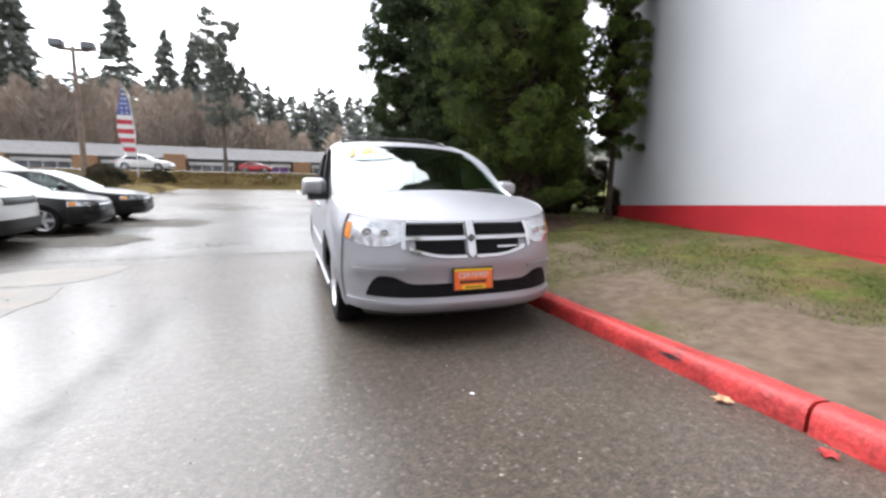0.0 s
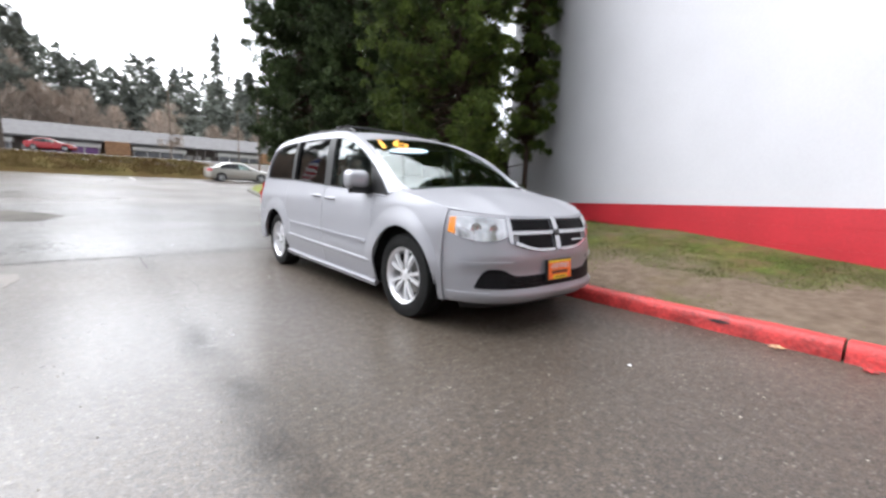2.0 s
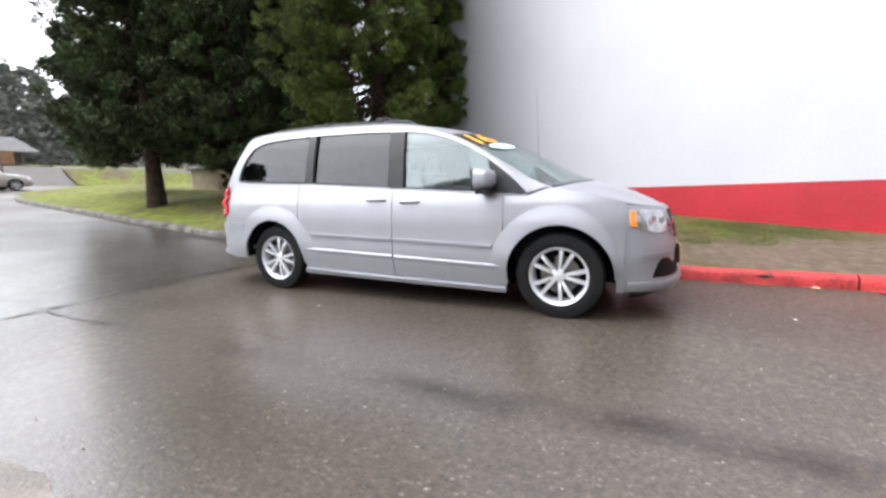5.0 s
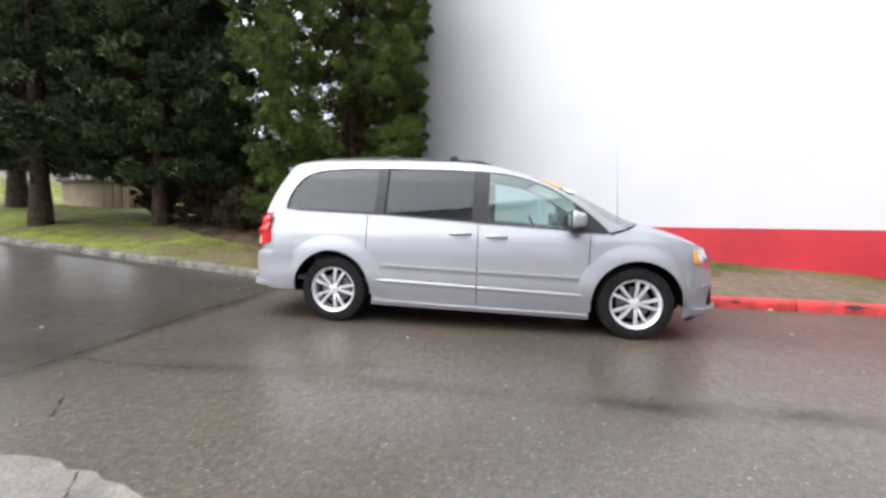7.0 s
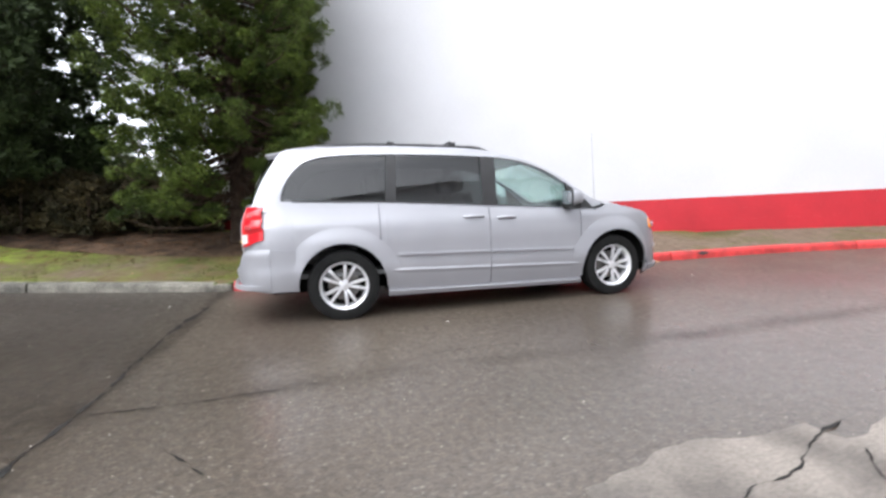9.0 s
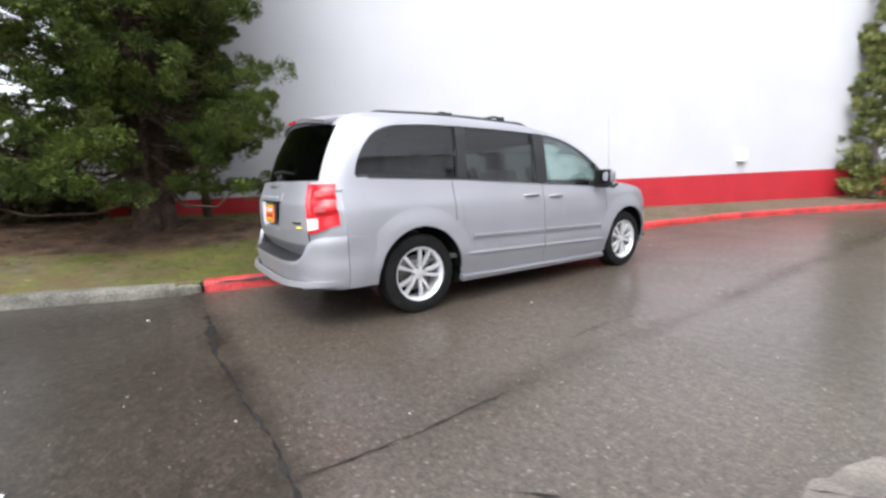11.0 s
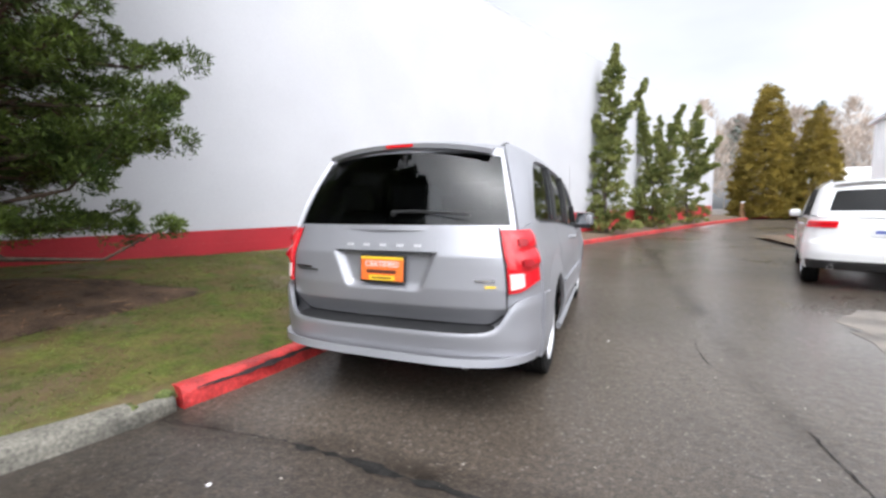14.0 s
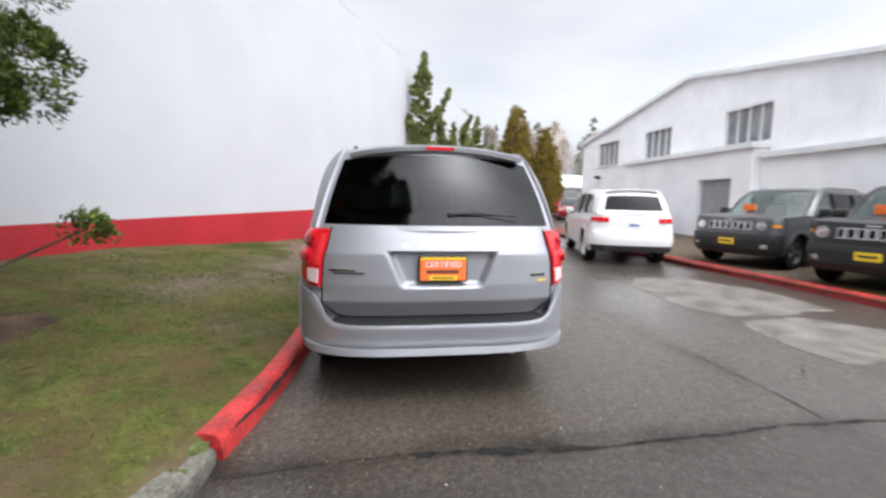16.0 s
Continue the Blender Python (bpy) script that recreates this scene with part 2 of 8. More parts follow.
M_ASPHALT = asphalt_mat()
M_PATCH = mat("dry_asphalt_patch", (0.150, 0.132, 0.115), 0.6, vary=0.35, scale=3, fine=70, bump=0.4, bump_scale=60, rough_vary=0.15)
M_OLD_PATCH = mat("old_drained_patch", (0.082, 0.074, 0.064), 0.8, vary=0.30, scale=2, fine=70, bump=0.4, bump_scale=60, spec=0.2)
M_TAR = mat("tar_crack", (0.017, 0.016, 0.015), 0.75, vary=0.4, scale=14, spec=0.2)
M_LINE = mat("worn_white_line", (0.45, 0.45, 0.43), 0.5, vary=0.4, scale=5)
M_RED_KERB = mat("red_kerb_paint", (0.38, 0.028, 0.027), 0.5, vary=0.34, scale=5, fine=40, bump=0.5, bump_scale=25, rough_vary=0.12)
M_GREY_KERB = mat("weathered_concrete", (0.115, 0.108, 0.090), 0.85, vary=0.50, scale=4, fine=50, bump=0.6, bump_scale=30)
M_MOSS = mat("moss", (0.08, 0.10, 0.025), 0.95, vary=0.4, scale=12, bump=0.6)


def lawn_mat():
    """Thin moss-green turf, worn to brown soil towards the front of the building."""
    m = mat("damp_patchy_lawn", (0.056, 0.085, 0.015), 0.95, vary=0.30, scale=1.6, fine=25, bump=0.6, bump_scale=30, second=(0.100, 0.105, 0.029), spec=0.15, detail=8)
    nt = m.node_tree
    p = nt.nodes["Principled BSDF"]
    turf0 = p.inputs["Base Color"].links[0].from_socket
    co = nt.nodes.new("ShaderNodeTexCoord")
    tuft = nt.nodes.new("ShaderNodeTexNoise")
    tuft.inputs["Scale"].default_value, tuft.inputs["Detail"].default_value, tuft.inputs["Roughness"].default_value = 7.0, 5.0, 0.7
    nt.links.new(co.outputs["Object"], tuft.inputs["Vector"])
    tr = nt.nodes.new("ShaderNodeValToRGB")
    tr.color_ramp.elements[0].position, tr.color_ramp.elements[0].color = 0.30, (0.62, 0.56, 0.56, 1)
    tr.color_ramp.elements[1].position, tr.color_ramp.elements[1].color = 0.66, (1.45, 1.45, 1.25, 1)
    nt.links.new(tuft.outputs["Fac"], tr.inputs[0])
    tm = nt.nodes.new("ShaderNodeMixRGB")
    tm.blend_type = 'MULTIPLY'
    tm.inputs[0].default_value = 1.0
    nt.links.new(turf0, tm.inputs[1])
    nt.links.new(tr.outputs[0], tm.inputs[2])
    # fresher, yellower turf beyond the trees
    sp2 = nt.nodes.new("ShaderNodeSeparateXYZ")
    nt.links.new(co.outputs["Object"], sp2.inputs[0])
    fresh = nt.nodes.new("ShaderNodeMapRange")
    fresh.inputs["From Min"].default_value, fresh.inputs["From Max"].default_value = 3.9, 6.5
    nt.links.new(sp2.outputs["Y"], fresh.inputs["Value"])
    fm = nt.nodes.new("ShaderNodeMixRGB")
    fm.inputs[2].default_value = (0.175, 0.225, 0.036, 1)
    nt.links.new(fresh.outputs[0], fm.inputs[0])
    nt.links.new(tm.outputs[0], fm.inputs[1])
    # fallen needles and dead blades lie over it in patches
    nd = nt.nodes.new("ShaderNodeTexNoise")
    nd.inputs["Scale"].default_value, nd.inputs["Detail"].default_value, nd.inputs["Roughness"].default_value = 3.2, 9.0, 0.75
    nt.links.new(co.outputs["Object"], nd.inputs["Vector"])
    nr = nt.nodes.new("ShaderNodeValToRGB")
    nr.color_ramp.elements[0].position, nr.color_ramp.elements[0].color = 0.40, (0, 0, 0, 1)
    nr.color_ramp.elements[1].position, nr.color_ramp.elements[1].color = 0.62, (0.85, 0.85, 0.85, 1)
    nt.links.new(nd.outputs["Fac"], nr.inputs[0])
    nm = nt.nodes.new("ShaderNodeMixRGB")
    nm.inputs[2].default_value = (0.098, 0.060, 0.034, 1)
    nt.links.new(nr.outputs[0], nm.inputs[0])
    nt.links.new(fm.outputs[0], nm.inputs[1])
    turf = nm.outputs[0]
    n = nt.nodes.new("ShaderNodeTexNoise")
    n.inputs["Scale"].default_value, n.inputs["Detail"].default_value, n.inputs["Roughness"].default_value = 0.62, 9.0, 0.62
    nt.links.new(co.outputs["Object"], n.inputs["Vector"])
    sep = nt.nodes.new("ShaderNodeSeparateXYZ")
    nt.links.new(co.outputs["Object"], sep.inputs[0])
    wear = nt.nodes.new("ShaderNodeMapRange")
    wear.inputs["From Min"].default_value, wear.inputs["From Max"].default_value = -4.0, 0.5
    wear.inputs["To Min"].default_value, wear.inputs["To Max"].default_value = 0.05, -0.03
    nt.links.new(sep.outputs["Y"], wear.inputs["Value"])
    add = nt.nodes.new("ShaderNodeMath")
    nt.links.new(n.outputs["Fac"], add.inputs[0])
    nt.links.new(wear.outputs[0], add.inputs[1])
    # trodden to soil along the kerb before the van, greener towards the building
    tread = nt.nodes.new("ShaderNodeMapRange")
    tread.inputs["From Min"].default_value, tread.inputs["From Max"].default_value = 1.5, 3.4
    tread.inputs["To Min"].default_value, tread.inputs["To Max"].default_value = 0.15, -0.12
    nt.links.new(sep.outputs["X"], tread.inputs["Value"])
    ahead = nt.nodes.new("ShaderNodeMapRange")
    ahead.inputs["From Min"].default_value, ahead.inputs["From Max"].default_value = -0.6, -2.2
    nt.links.new(sep.outputs["Y"], ahead.inputs["Value"])
    worn_x = nt.nodes.new("ShaderNodeMath")
    worn_x.operation = 'MULTIPLY'
    nt.links.new(tread.outputs[0], worn_x.inputs[0])
    nt.links.new(ahead.outputs[0], worn_x.inputs[1])
    total = nt.nodes.new("ShaderNodeMath")
    nt.links.new(add.outputs[0], total.inputs[0])
    nt.links.new(worn_x.outputs[0], total.inputs[1])
    r = nt.nodes.new("ShaderNodeValToRGB")
    r.color_ramp.elements[0].position, r.color_ramp.elements[1].position = 0.46, 0.64
    nt.links.new(total.outputs[0], r.inputs[0])
    soil = nt.nodes.new("ShaderNodeTexNoise")
    soil.inputs["Scale"].default_value, soil.inputs["Detail"].default_value = 9.0, 6.0
    nt.links.new(co.outputs["Object"], soil.inputs["Vector"])
    sr = nt.nodes.new("ShaderNodeValToRGB")
    sr.color_ramp.elements[0].position, sr.color_ramp.elements[0].color = 0.3, (0.088, 0.064, 0.046, 1)
    sr.color_ramp.elements[1].position, sr.color_ramp.elements[1].color = 0.7, (0.150, 0.114, 0.084, 1)
    nt.links.new(soil.outputs["Fac"], sr.inputs[0])
    mx = nt.nodes.new("ShaderNodeMixRGB")
    nt.links.new(r.outputs[0], mx.inputs[0])
    nt.links.new(turf, mx.inputs[1])
    nt.links.new(sr.outputs[0], mx.inputs[2])
    nt.links.new(mx.outputs[0], p.inputs["Base Color"])
    return m


M_LAWN = lawn_mat()
M_GRASS = mat("grass_blades", (0.098, 0.118, 0.029), 0.7, vary=0.3, scale=1.5, island=0.35, spec=0.2)
M_SOIL = mat("bare_soil", (0.066, 0.042, 0.027), 0.95, vary=0.5, scale=3, bump=0.8, bump_scale=40, spec=0.2)
M_WALL = mat("white_painted_block", (0.505, 0.505, 0.525), 0.55, vary=0.03, scale=0.8, fine=30, bump=0.08, bump_scale=20)
M_RED_WALL = mat("red_painted_block", (0.40, 0.016, 0.025), 0.5, vary=0.10, scale=1.2, fine=30, bump=0.15, bump_scale=20)
M_COPING = mat("pale_metal_coping", (0.74, 0.74, 0.75), 0.45, vary=0.08, scale=3)
M_WHITE_METAL = mat("white_metal_siding", (0.90, 0.90, 0.91), 0.5, vary=0.05, scale=1.0)
M_GREY_DOOR = mat("grey_roller_door", (0.32, 0.32, 0.33), 0.5, vary=0.1, scale=2)
M_DARK_PANE = mat("dark_window_pane", (0.22, 0.22, 0.225), 0.12, vary=0.3, scale=1.2)
M_ROOF_GREY = mat("grey_shingle_roof", (0.120, 0.116, 0.118), 0.85, vary=0.2, scale=2, bump=0.4)
M_WOOD_ORANGE = mat("orange_brown_cladding", (0.34, 0.19, 0.10), 0.7, vary=0.2, scale=3)
M_SHOP_WALL = mat("shopfront_wall", (0.18, 0.16, 0.15), 0.7, vary=0.2, scale=2)
M_SHOP_GLASS = mat("shopfront_glass", (0.16, 0.17, 0.19), 0.1, vary=0.3, scale=0.6)
M_WHITE_TRIM = mat("white_trim", (0.75, 0.75, 0.75), 0.5, vary=0.06, scale=3)
M_BARK = mat("cedar_bark", (0.060, 0.042, 0.032), 0.95, vary=0.4, scale=5, fine=30, bump=0.9, bump_scale=18, spec=0.2)
# dead twig brown, kept dark so the crown's gaps read as shade
M_TWIG = mat("dead_twigs_crown_shade", (0.050, 0.030, 0.021), 0.95, vary=0.3, scale=3, island=0.4, spec=0.1)
M_BARK_GREY = mat("grey_bark", (0.12, 0.10, 0.085), 0.95, vary=0.3, scale=5, bump=0.6, spec=0.2)
M_LEAF_CEDAR = mat("cedar_foliage", (0.040, 0.070, 0.014), 0.6, vary=0.50, scale=2.2, island=0.50, spec=0.18, second=(0.112, 0.152, 0.029))
M_LEAF_DARK = mat("dark_conifer_foliage", (0.046, 0.068, 0.025), 0.65, vary=0.45, scale=0.9, island=0.45, spec=0.25)
M_LEAF_HEDGE = mat("bronzed_hedge_foliage", (0.034, 0.036, 0.016), 0.7, vary=0.45, scale=2.0, island=0.45, spec=0.2, second=(0.075, 0.058, 0.026))
M_LEAF_SHRUB = mat("juniper_foliage", (0.17, 0.21, 0.06), 0.6, vary=0.35, scale=2.0, island=0.40, spec=0.25, second=(0.25, 0.26, 0.085))
M_LEAF_ARB = mat("golden_arborvitae_foliage", (0.21, 0.155, 0.030), 0.65, vary=0.3, scale=1.0, island=0.35, spec=0.2)
# distance haze is painted into these two: paler and greyer than the trees
M_LEAF_HAZE = mat("hazed_far_conifers", (0.205, 0.220, 0.195), 0.9, vary=0.25, scale=0.05, island=0.30, spec=0.05)
M_TWIG_HAZE = mat("hazed_far_bare_trees", (0.40, 0.335, 0.285), 0.9, vary=0.3, scale=0.05, island=0.30, spec=0.05)
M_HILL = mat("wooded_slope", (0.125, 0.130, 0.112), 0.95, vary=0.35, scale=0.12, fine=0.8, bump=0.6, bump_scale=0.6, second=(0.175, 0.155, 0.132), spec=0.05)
M_BANK = mat("dead_grass_bank", (0.245, 0.160, 0.070), 0.95, vary=0.4, scale=0.8, bump=0.8, bump_scale=8, second=(0.175, 0.140, 0.055), spec=0.1)

M_SILVER = mat("silver_metallic_paint", (0.355, 0.357, 0.382), 0.43, metal=0.50, vary=0.03, scale=2, fine=900, coat=0.10, rough_vary=0.03)
M_WHITE_PAINT = mat("white_car_paint", (0.78, 0.78, 0.78), 0.25, vary=0.02, scale=2, coat=0.8)
M_GREY_PAINT = mat("dark_grey_car_paint", (0.085, 0.088, 0.092), 0.32, metal=0.3, vary=0.04, scale=2, coat=0.3)
M_BLACK_PAINT = mat("black_car_paint", (0.012, 0.012, 0.013), 0.28, vary=0.05, scale=2, coat=0.1, spec=0.35)
M_RED_PAINT = mat("red_car_paint", (0.45, 0.02, 0.03), 0.25, vary=0.05, scale=2, coat=0.8)
M_BEIGE_PAINT = mat("champagne_car_paint", (0.5, 0.48, 0.44), 0.3, metal=0.5, vary=0.04, scale=2, coat=0.7)
M_BLACK_PLASTIC = mat("black_plastic", (0.02, 0.02, 0.021), 0.45, vary=0.15, scale=12)
M_GRILLE = mat("black_grille_plastic", (0.007, 0.007, 0.008), 0.55, vary=0.15, scale=12, spec=0.12)
M_LAMP_PALE = mat("clear_reversing_lens", (0.78, 0.62, 0.60), 0.15, vary=0.1, scale=30, coat=0.9)
M_GREY_PLASTIC = mat("dark_grey_plastic", (0.055, 0.056, 0.058), 0.5, vary=0.15, scale=15, bump=0.15, bump_scale=200)
M_INNER = mat("underbody_black", (0.008, 0.008, 0.008), 0.9, vary=0.2, scale=5, spec=0.1)
M_CABIN = mat("cabin_cloth", (0.15, 0.15, 0.15), 0.9, vary=0.2, scale=8, bump=0.2, bump_scale=150, spec=0.2)
M_RUBBER = mat("tyre_rubber", (0.010, 0.010, 0.010), 0.7, vary=0.25, scale=8, bump=0.3, bump_scale=60, spec=0.18)
M_ALLOY = mat("silver_alloy", (0.74, 0.74, 0.76), 0.32, metal=0.55, vary=0.06, scale=8)
M_DISC = mat("brake_steel", (0.25, 0.24, 0.23), 0.4, metal=0.9, vary=0.15, scale=10)
M_CHROME = mat("chrome", (0.62, 0.62, 0.635), 0.16, metal=1.0, vary=0.02, scale=5)
M_MIRROR = mat("door_mirror_glass", (0.40, 0.42, 0.44), 0.06, metal=1.0, vary=0.02, scale=5)
M_LAMP_RED = mat("red_lamp_lens", (0.62, 0.012, 0.02), 0.16, vary=0.06, scale=30, coat=0.35, spec=0.35)
M_LAMP_DEEP = mat("deep_red_lamp_cell", (0.30, 0.005, 0.010), 0.16, vary=0.15, scale=40, coat=0.35, spec=0.35)
M_LAMP_BRIGHT = mat("bright_red_lamp_cell", (0.78, 0.045, 0.05), 0.22, vary=0.12, scale=60, coat=0.35, spec=0.35)
M_LAMP_CLEAR = mat("clear_lamp_reflector", (0.55, 0.56, 0.58), 0.16, metal=0.75, vary=0.25, scale=18, coat=0.9)
M_LAMP_AMBER = mat("amber_lamp_lens", (0.85, 0.27, 0.02), 0.15, vary=0.1, scale=20, coat=0.9)
M_YEAR = mat("orange_yellow_figures", (0.95, 0.33, 0.015), 0.5, vary=0.1, scale=6, second=(0.95, 0.50, 0.03))
M_ORANGE = mat("orange_card", (0.85, 0.17, 0.03), 0.5, vary=0.08, scale=10)
M_YELLOW = mat("yellow_card", (0.85, 0.58, 0.03), 0.5, vary=0.08, scale=10)
M_PALE_BLUE = mat("pale_blue_sticker", (0.55, 0.75, 0.85), 0.4, vary=0.05, scale=10)
M_BROWN = mat("dark_brown_print", (0.10, 0.03, 0.02), 0.5, vary=0.05, scale=10)
M_BLUE = mat("blue_plastic", (0.02, 0.18, 0.5), 0.5, vary=0.1, scale=3)
M_FLAG_BLUE = mat("flag_blue", (0.10, 0.13, 0.36), 0.8, vary=0.1, scale=4)
M_FLAG_RED = mat("flag_red", (0.55, 0.06, 0.08), 0.8, vary=0.1, scale=4)
M_FLAG_WHITE = mat("flag_white", (0.75, 0.75, 0.76), 0.8, vary=0.05, scale=4)
M_PURPLE = mat("purple_shopfront", (0.22, 0.10, 0.30), 0.5, vary=0.1, scale=2)
M_SCUFF = mat("black_tyre_scuff", (0.03, 0.02, 0.02), 0.7, vary=0.4, scale=14)
M_POLE = mat("weathered_pole_wood", (0.20, 0.15, 0.12), 0.9, vary=0.25, scale=3)
M_LEAF_LITTER = mat("fallen_leaf", (0.42, 0.25, 0.14), 0.7, vary=0.3, scale=20)
M_BOX = mat("beige_shed_panel", (0.33, 0.26, 0.19), 0.8, vary=0.15, scale=2)
G_CLEAR = glass_mat("clear_car_glass", (0.86, 0.955, 0.94), ior=2.05)
G_SCREEN = glass_mat("windscreen_glass", (0.84, 0.93, 0.90), ior=1.9)
G_TINT = glass_mat("privacy_car_glass", (0.33, 0.335, 0.34), ior=1.75)
G_DARK = glass_mat("black_privacy_glass", (0.10, 0.10, 0.105), ior=1.36)
G_REAR = glass_mat("dark_rear_glass", (0.17, 0.175, 0.18), ior=1.45)


# ---- mesh helpers ----
def mesh_of(name, verts, faces, material=None, smooth=False):
    me = bpy.data.meshes.new(name)
    me.from_pydata([tuple(v) for v in verts], [], faces)
    if material:
        me.materials.append(material)
    if smooth:
        me.polygons.foreach_set("use_smooth", [True] * len(me.polygons))
    me.update()
    return me


def part(name, data, material, parent, label=""):
    """One mesh object under a thing or under a part. data: a bmesh or (verts, faces)."""
    if isinstance(data, bmesh.types.BMesh):
        me = bpy.data.meshes.new(name)
        data.to_mesh(me)
        data.free()
        me.materials.append(material)
    else:
        me = mesh_of(name, data[0], data[1], material)
    ob = new(name, me)
    ob.parent = parent
    if label:
        ob["label"] = label
    return ob


def smooth(ob, angle=40):
    me = ob.data
    me.polygons.foreach_set("use_smooth", [True] * len(me.polygons))
    me.set_sharp_from_angle(angle=radians(angle))
    return ob


def empty(name):
    return new(name, None)


def cuboid(x0, y0, z0, x1, y1, z1, bevel=0.0, segs=2):
    bm = bmesh.new()
    bmesh.ops.create_cube(bm, size=1)
    for v in bm.verts:
        v.co = (x0 if v.co.x < 0 else x1, y0 if v.co.y < 0 else y1, z0 if v.co.z < 0 else z1)
    if bevel:
        bmesh.ops.bevel(bm, geom=bm.edges[:], offset=bevel, segments=segs, affect='EDGES', profile=0.6)
    return bm


def tube(points, radii, sides=8, caps=True):
    """A round bar along points, as verts and faces."""
    pts = [Vector(p) for p in points]
    verts, faces = [], []
    for i, p in enumerate(pts):
        d = (pts[min(i + 1, len(pts) - 1)] - pts[max(i - 1, 0)]).normalized()
        a = d.orthogonal().normalized() if abs(d.z) < 0.95 else Vector((1, 0, 0))
        a = (a - d * a.dot(d)).normalized()
        b = d.cross(a)
        r = radii[i] if hasattr(radii, "__len__") else radii
        for k in range(sides):
            t = 2 * math.pi * k / sides
            verts.append(p + (a * math.cos(t) + b * math.sin(t)) * r)
    for i in range(len(pts) - 1):
        for k in range(sides):
            k2 = (k + 1) % sides
            faces.append((i * sides + k, i * sides + k2, (i + 1) * sides + k2, (i + 1) * sides + k))
    if caps:
        faces.append(tuple(range(sides))[::-1])
        faces.append(tuple((len(pts) - 1) * sides + k for k in range(sides)))
    return verts, faces


def lathe(profile, sides=32, axis='X'):
    """Turns (axial, radius) pairs round the X axis."""
    verts, faces = [], []
    n = len(profile)
    for k in range(sides):
        t = 2 * math.pi * k / sides
        for a, r in profile:
            verts.append((a, r * math.cos(t), r * math.sin(t)))
    for k in range(sides):
        k2 = (k + 1) % sides
        for i in range(n - 1):
            faces.append((k * n + i, k * n + i + 1, k2 * n + i + 1, k2 * n + i))
    return verts, faces


def slab(fn, us, vs, thick, flip=False):
    """A closed curved panel: fn(u, v) gives its outer face; it is thick metres deep."""
    nu, nv = len(us), len(vs)
    out = [[Vector(fn(u, v)) for v in vs] for u in us]
    verts, faces = [], []
    inner = []
    for i in range(nu):
        for j in range(nv):
            du = out[min(i + 1, nu - 1)][j] - out[max(i - 1, 0)][j]
            dv = out[i][min(j + 1, nv - 1)] - out[i][max(j - 1, 0)]
            n = du.cross(dv)
            n = n.normalized() if n.length > 1e-9 else Vector((0, 0, 0))
            if flip:
                n = -n
            verts.append(out[i][j])
            inner.append(out[i][j] - n * thick)
    m = nu * nv
    verts += inner
    for i in range(nu - 1):
        for j in range(nv - 1):
            a, b, c, d = i * nv + j, (i + 1) * nv + j, (i + 1) * nv + j + 1, i * nv + j + 1
            f = (a, b, c, d)
            g = (a + m, d + m, c + m, b + m)
            if flip:
                f, g = f[::-1], g[::-1]
            faces += [f, g]
    edge = [i * nv for i in range(nu)] + [(nu - 1) * nv + j for j in range(1, nv)] + [i * nv + nv - 1 for i in range(nu - 2, -1, -1)] + [j for j in range(nv - 2, 0, -1)]
    for k in range(len(edge)):
        a, b = edge[k], edge[(k + 1) % len(edge)]
        f = (b, a, a + m, b + m)
        faces.append(f[::-1] if flip else f)
    return verts, faces


def pl(table):
    """A piecewise linear function from (at, value) pairs."""
    xs, ys = [float(a) for a, _ in table], [float(b) for _, b in table]
    if xs[0] > xs[-1]:
        xs, ys = xs[::-1], ys[::-1]

    def f(x):
        return float(np.interp(x, xs, ys))
    return f


def spline(points, n):
    """n points along a smooth curve through the given ones."""
    p = np.array(points, float)
    d = np.r_[0, np.cumsum(np.linalg.norm(np.diff(p, axis=0), axis=1))]
    m = np.gradient(p, d, axis=0)
    t = np.linspace(0, d[-1], n)
    k = np.clip(np.searchsorted(d, t, side="right") - 1, 0, len(d) - 2)
    h = (d[k + 1] - d[k])[:, None]
    s = ((t - d[k])[:, None]) / h
    return ((2 * s**3 - 3 * s**2 + 1) * p[k] + (s**3 - 2 * s**2 + s) * h * m[k]
            + (-2 * s**3 + 3 * s**2) * p[k + 1] + (s**3 - s**2) * h * m[k + 1])

# ---- ground, kerbs, buildings ----
def road_z(y):
    """The van stands on a level stretch; the lot climbs behind it and the lane rises gently in front."""
    up = max(0.0, y - 3.0)
    z = 0.055 * (math.sqrt(up * up + 0.25) - 0.5) if up else 0.0
    z = min(z, 4.6)
    if 36.5 < y < 72:
        # the street beyond the planted bank lies higher than the lot
        z += 1.35 * min(1.0, (y - 36.5) / 2.0) * min(1.0, (72 - y) / 8.0)
    if y < -5:
        z += min(0.021 * (-5 - y), 1.2)
    return z


def wall_x(y):
    return -8.0 + (y + 29.46) * 0.4452


KERB = [(1.205, 3.04), (1.095, 2.4), (1.030, 1.2), (0.990, -0.3), (0.970, -1.8), (0.955, -3.2), (0.930, -4.4), (0.805, -5.8), (0.465, -7.2), (-0.065, -8.8), (-0.985, -10.8), (-3.385, -16.0), (-5.385, -20.4), (-8.085, -26.0), (-10.485, -30.4)]
KERB_GREY = [(1.205, 3.10), (1.355, 4.0), (1.51, 5.0), (1.78, 7.2), (2.12, 10.0), (2.5, 13.0), (2.95, 16.5), (3.55, 20.0), (4.6, 22.4), (6.6, 23.6), (10.0, 24.2), (24.0, 25.5)]
kerb_line = spline(KERB[::-1], 120).tolist() + spline(KERB_GREY, 90).tolist()
kerb_by_y = pl([(p[1], p[0]) for p in sorted((q for q in kerb_line if q[1] < 22.4), key=lambda q: q[1])])


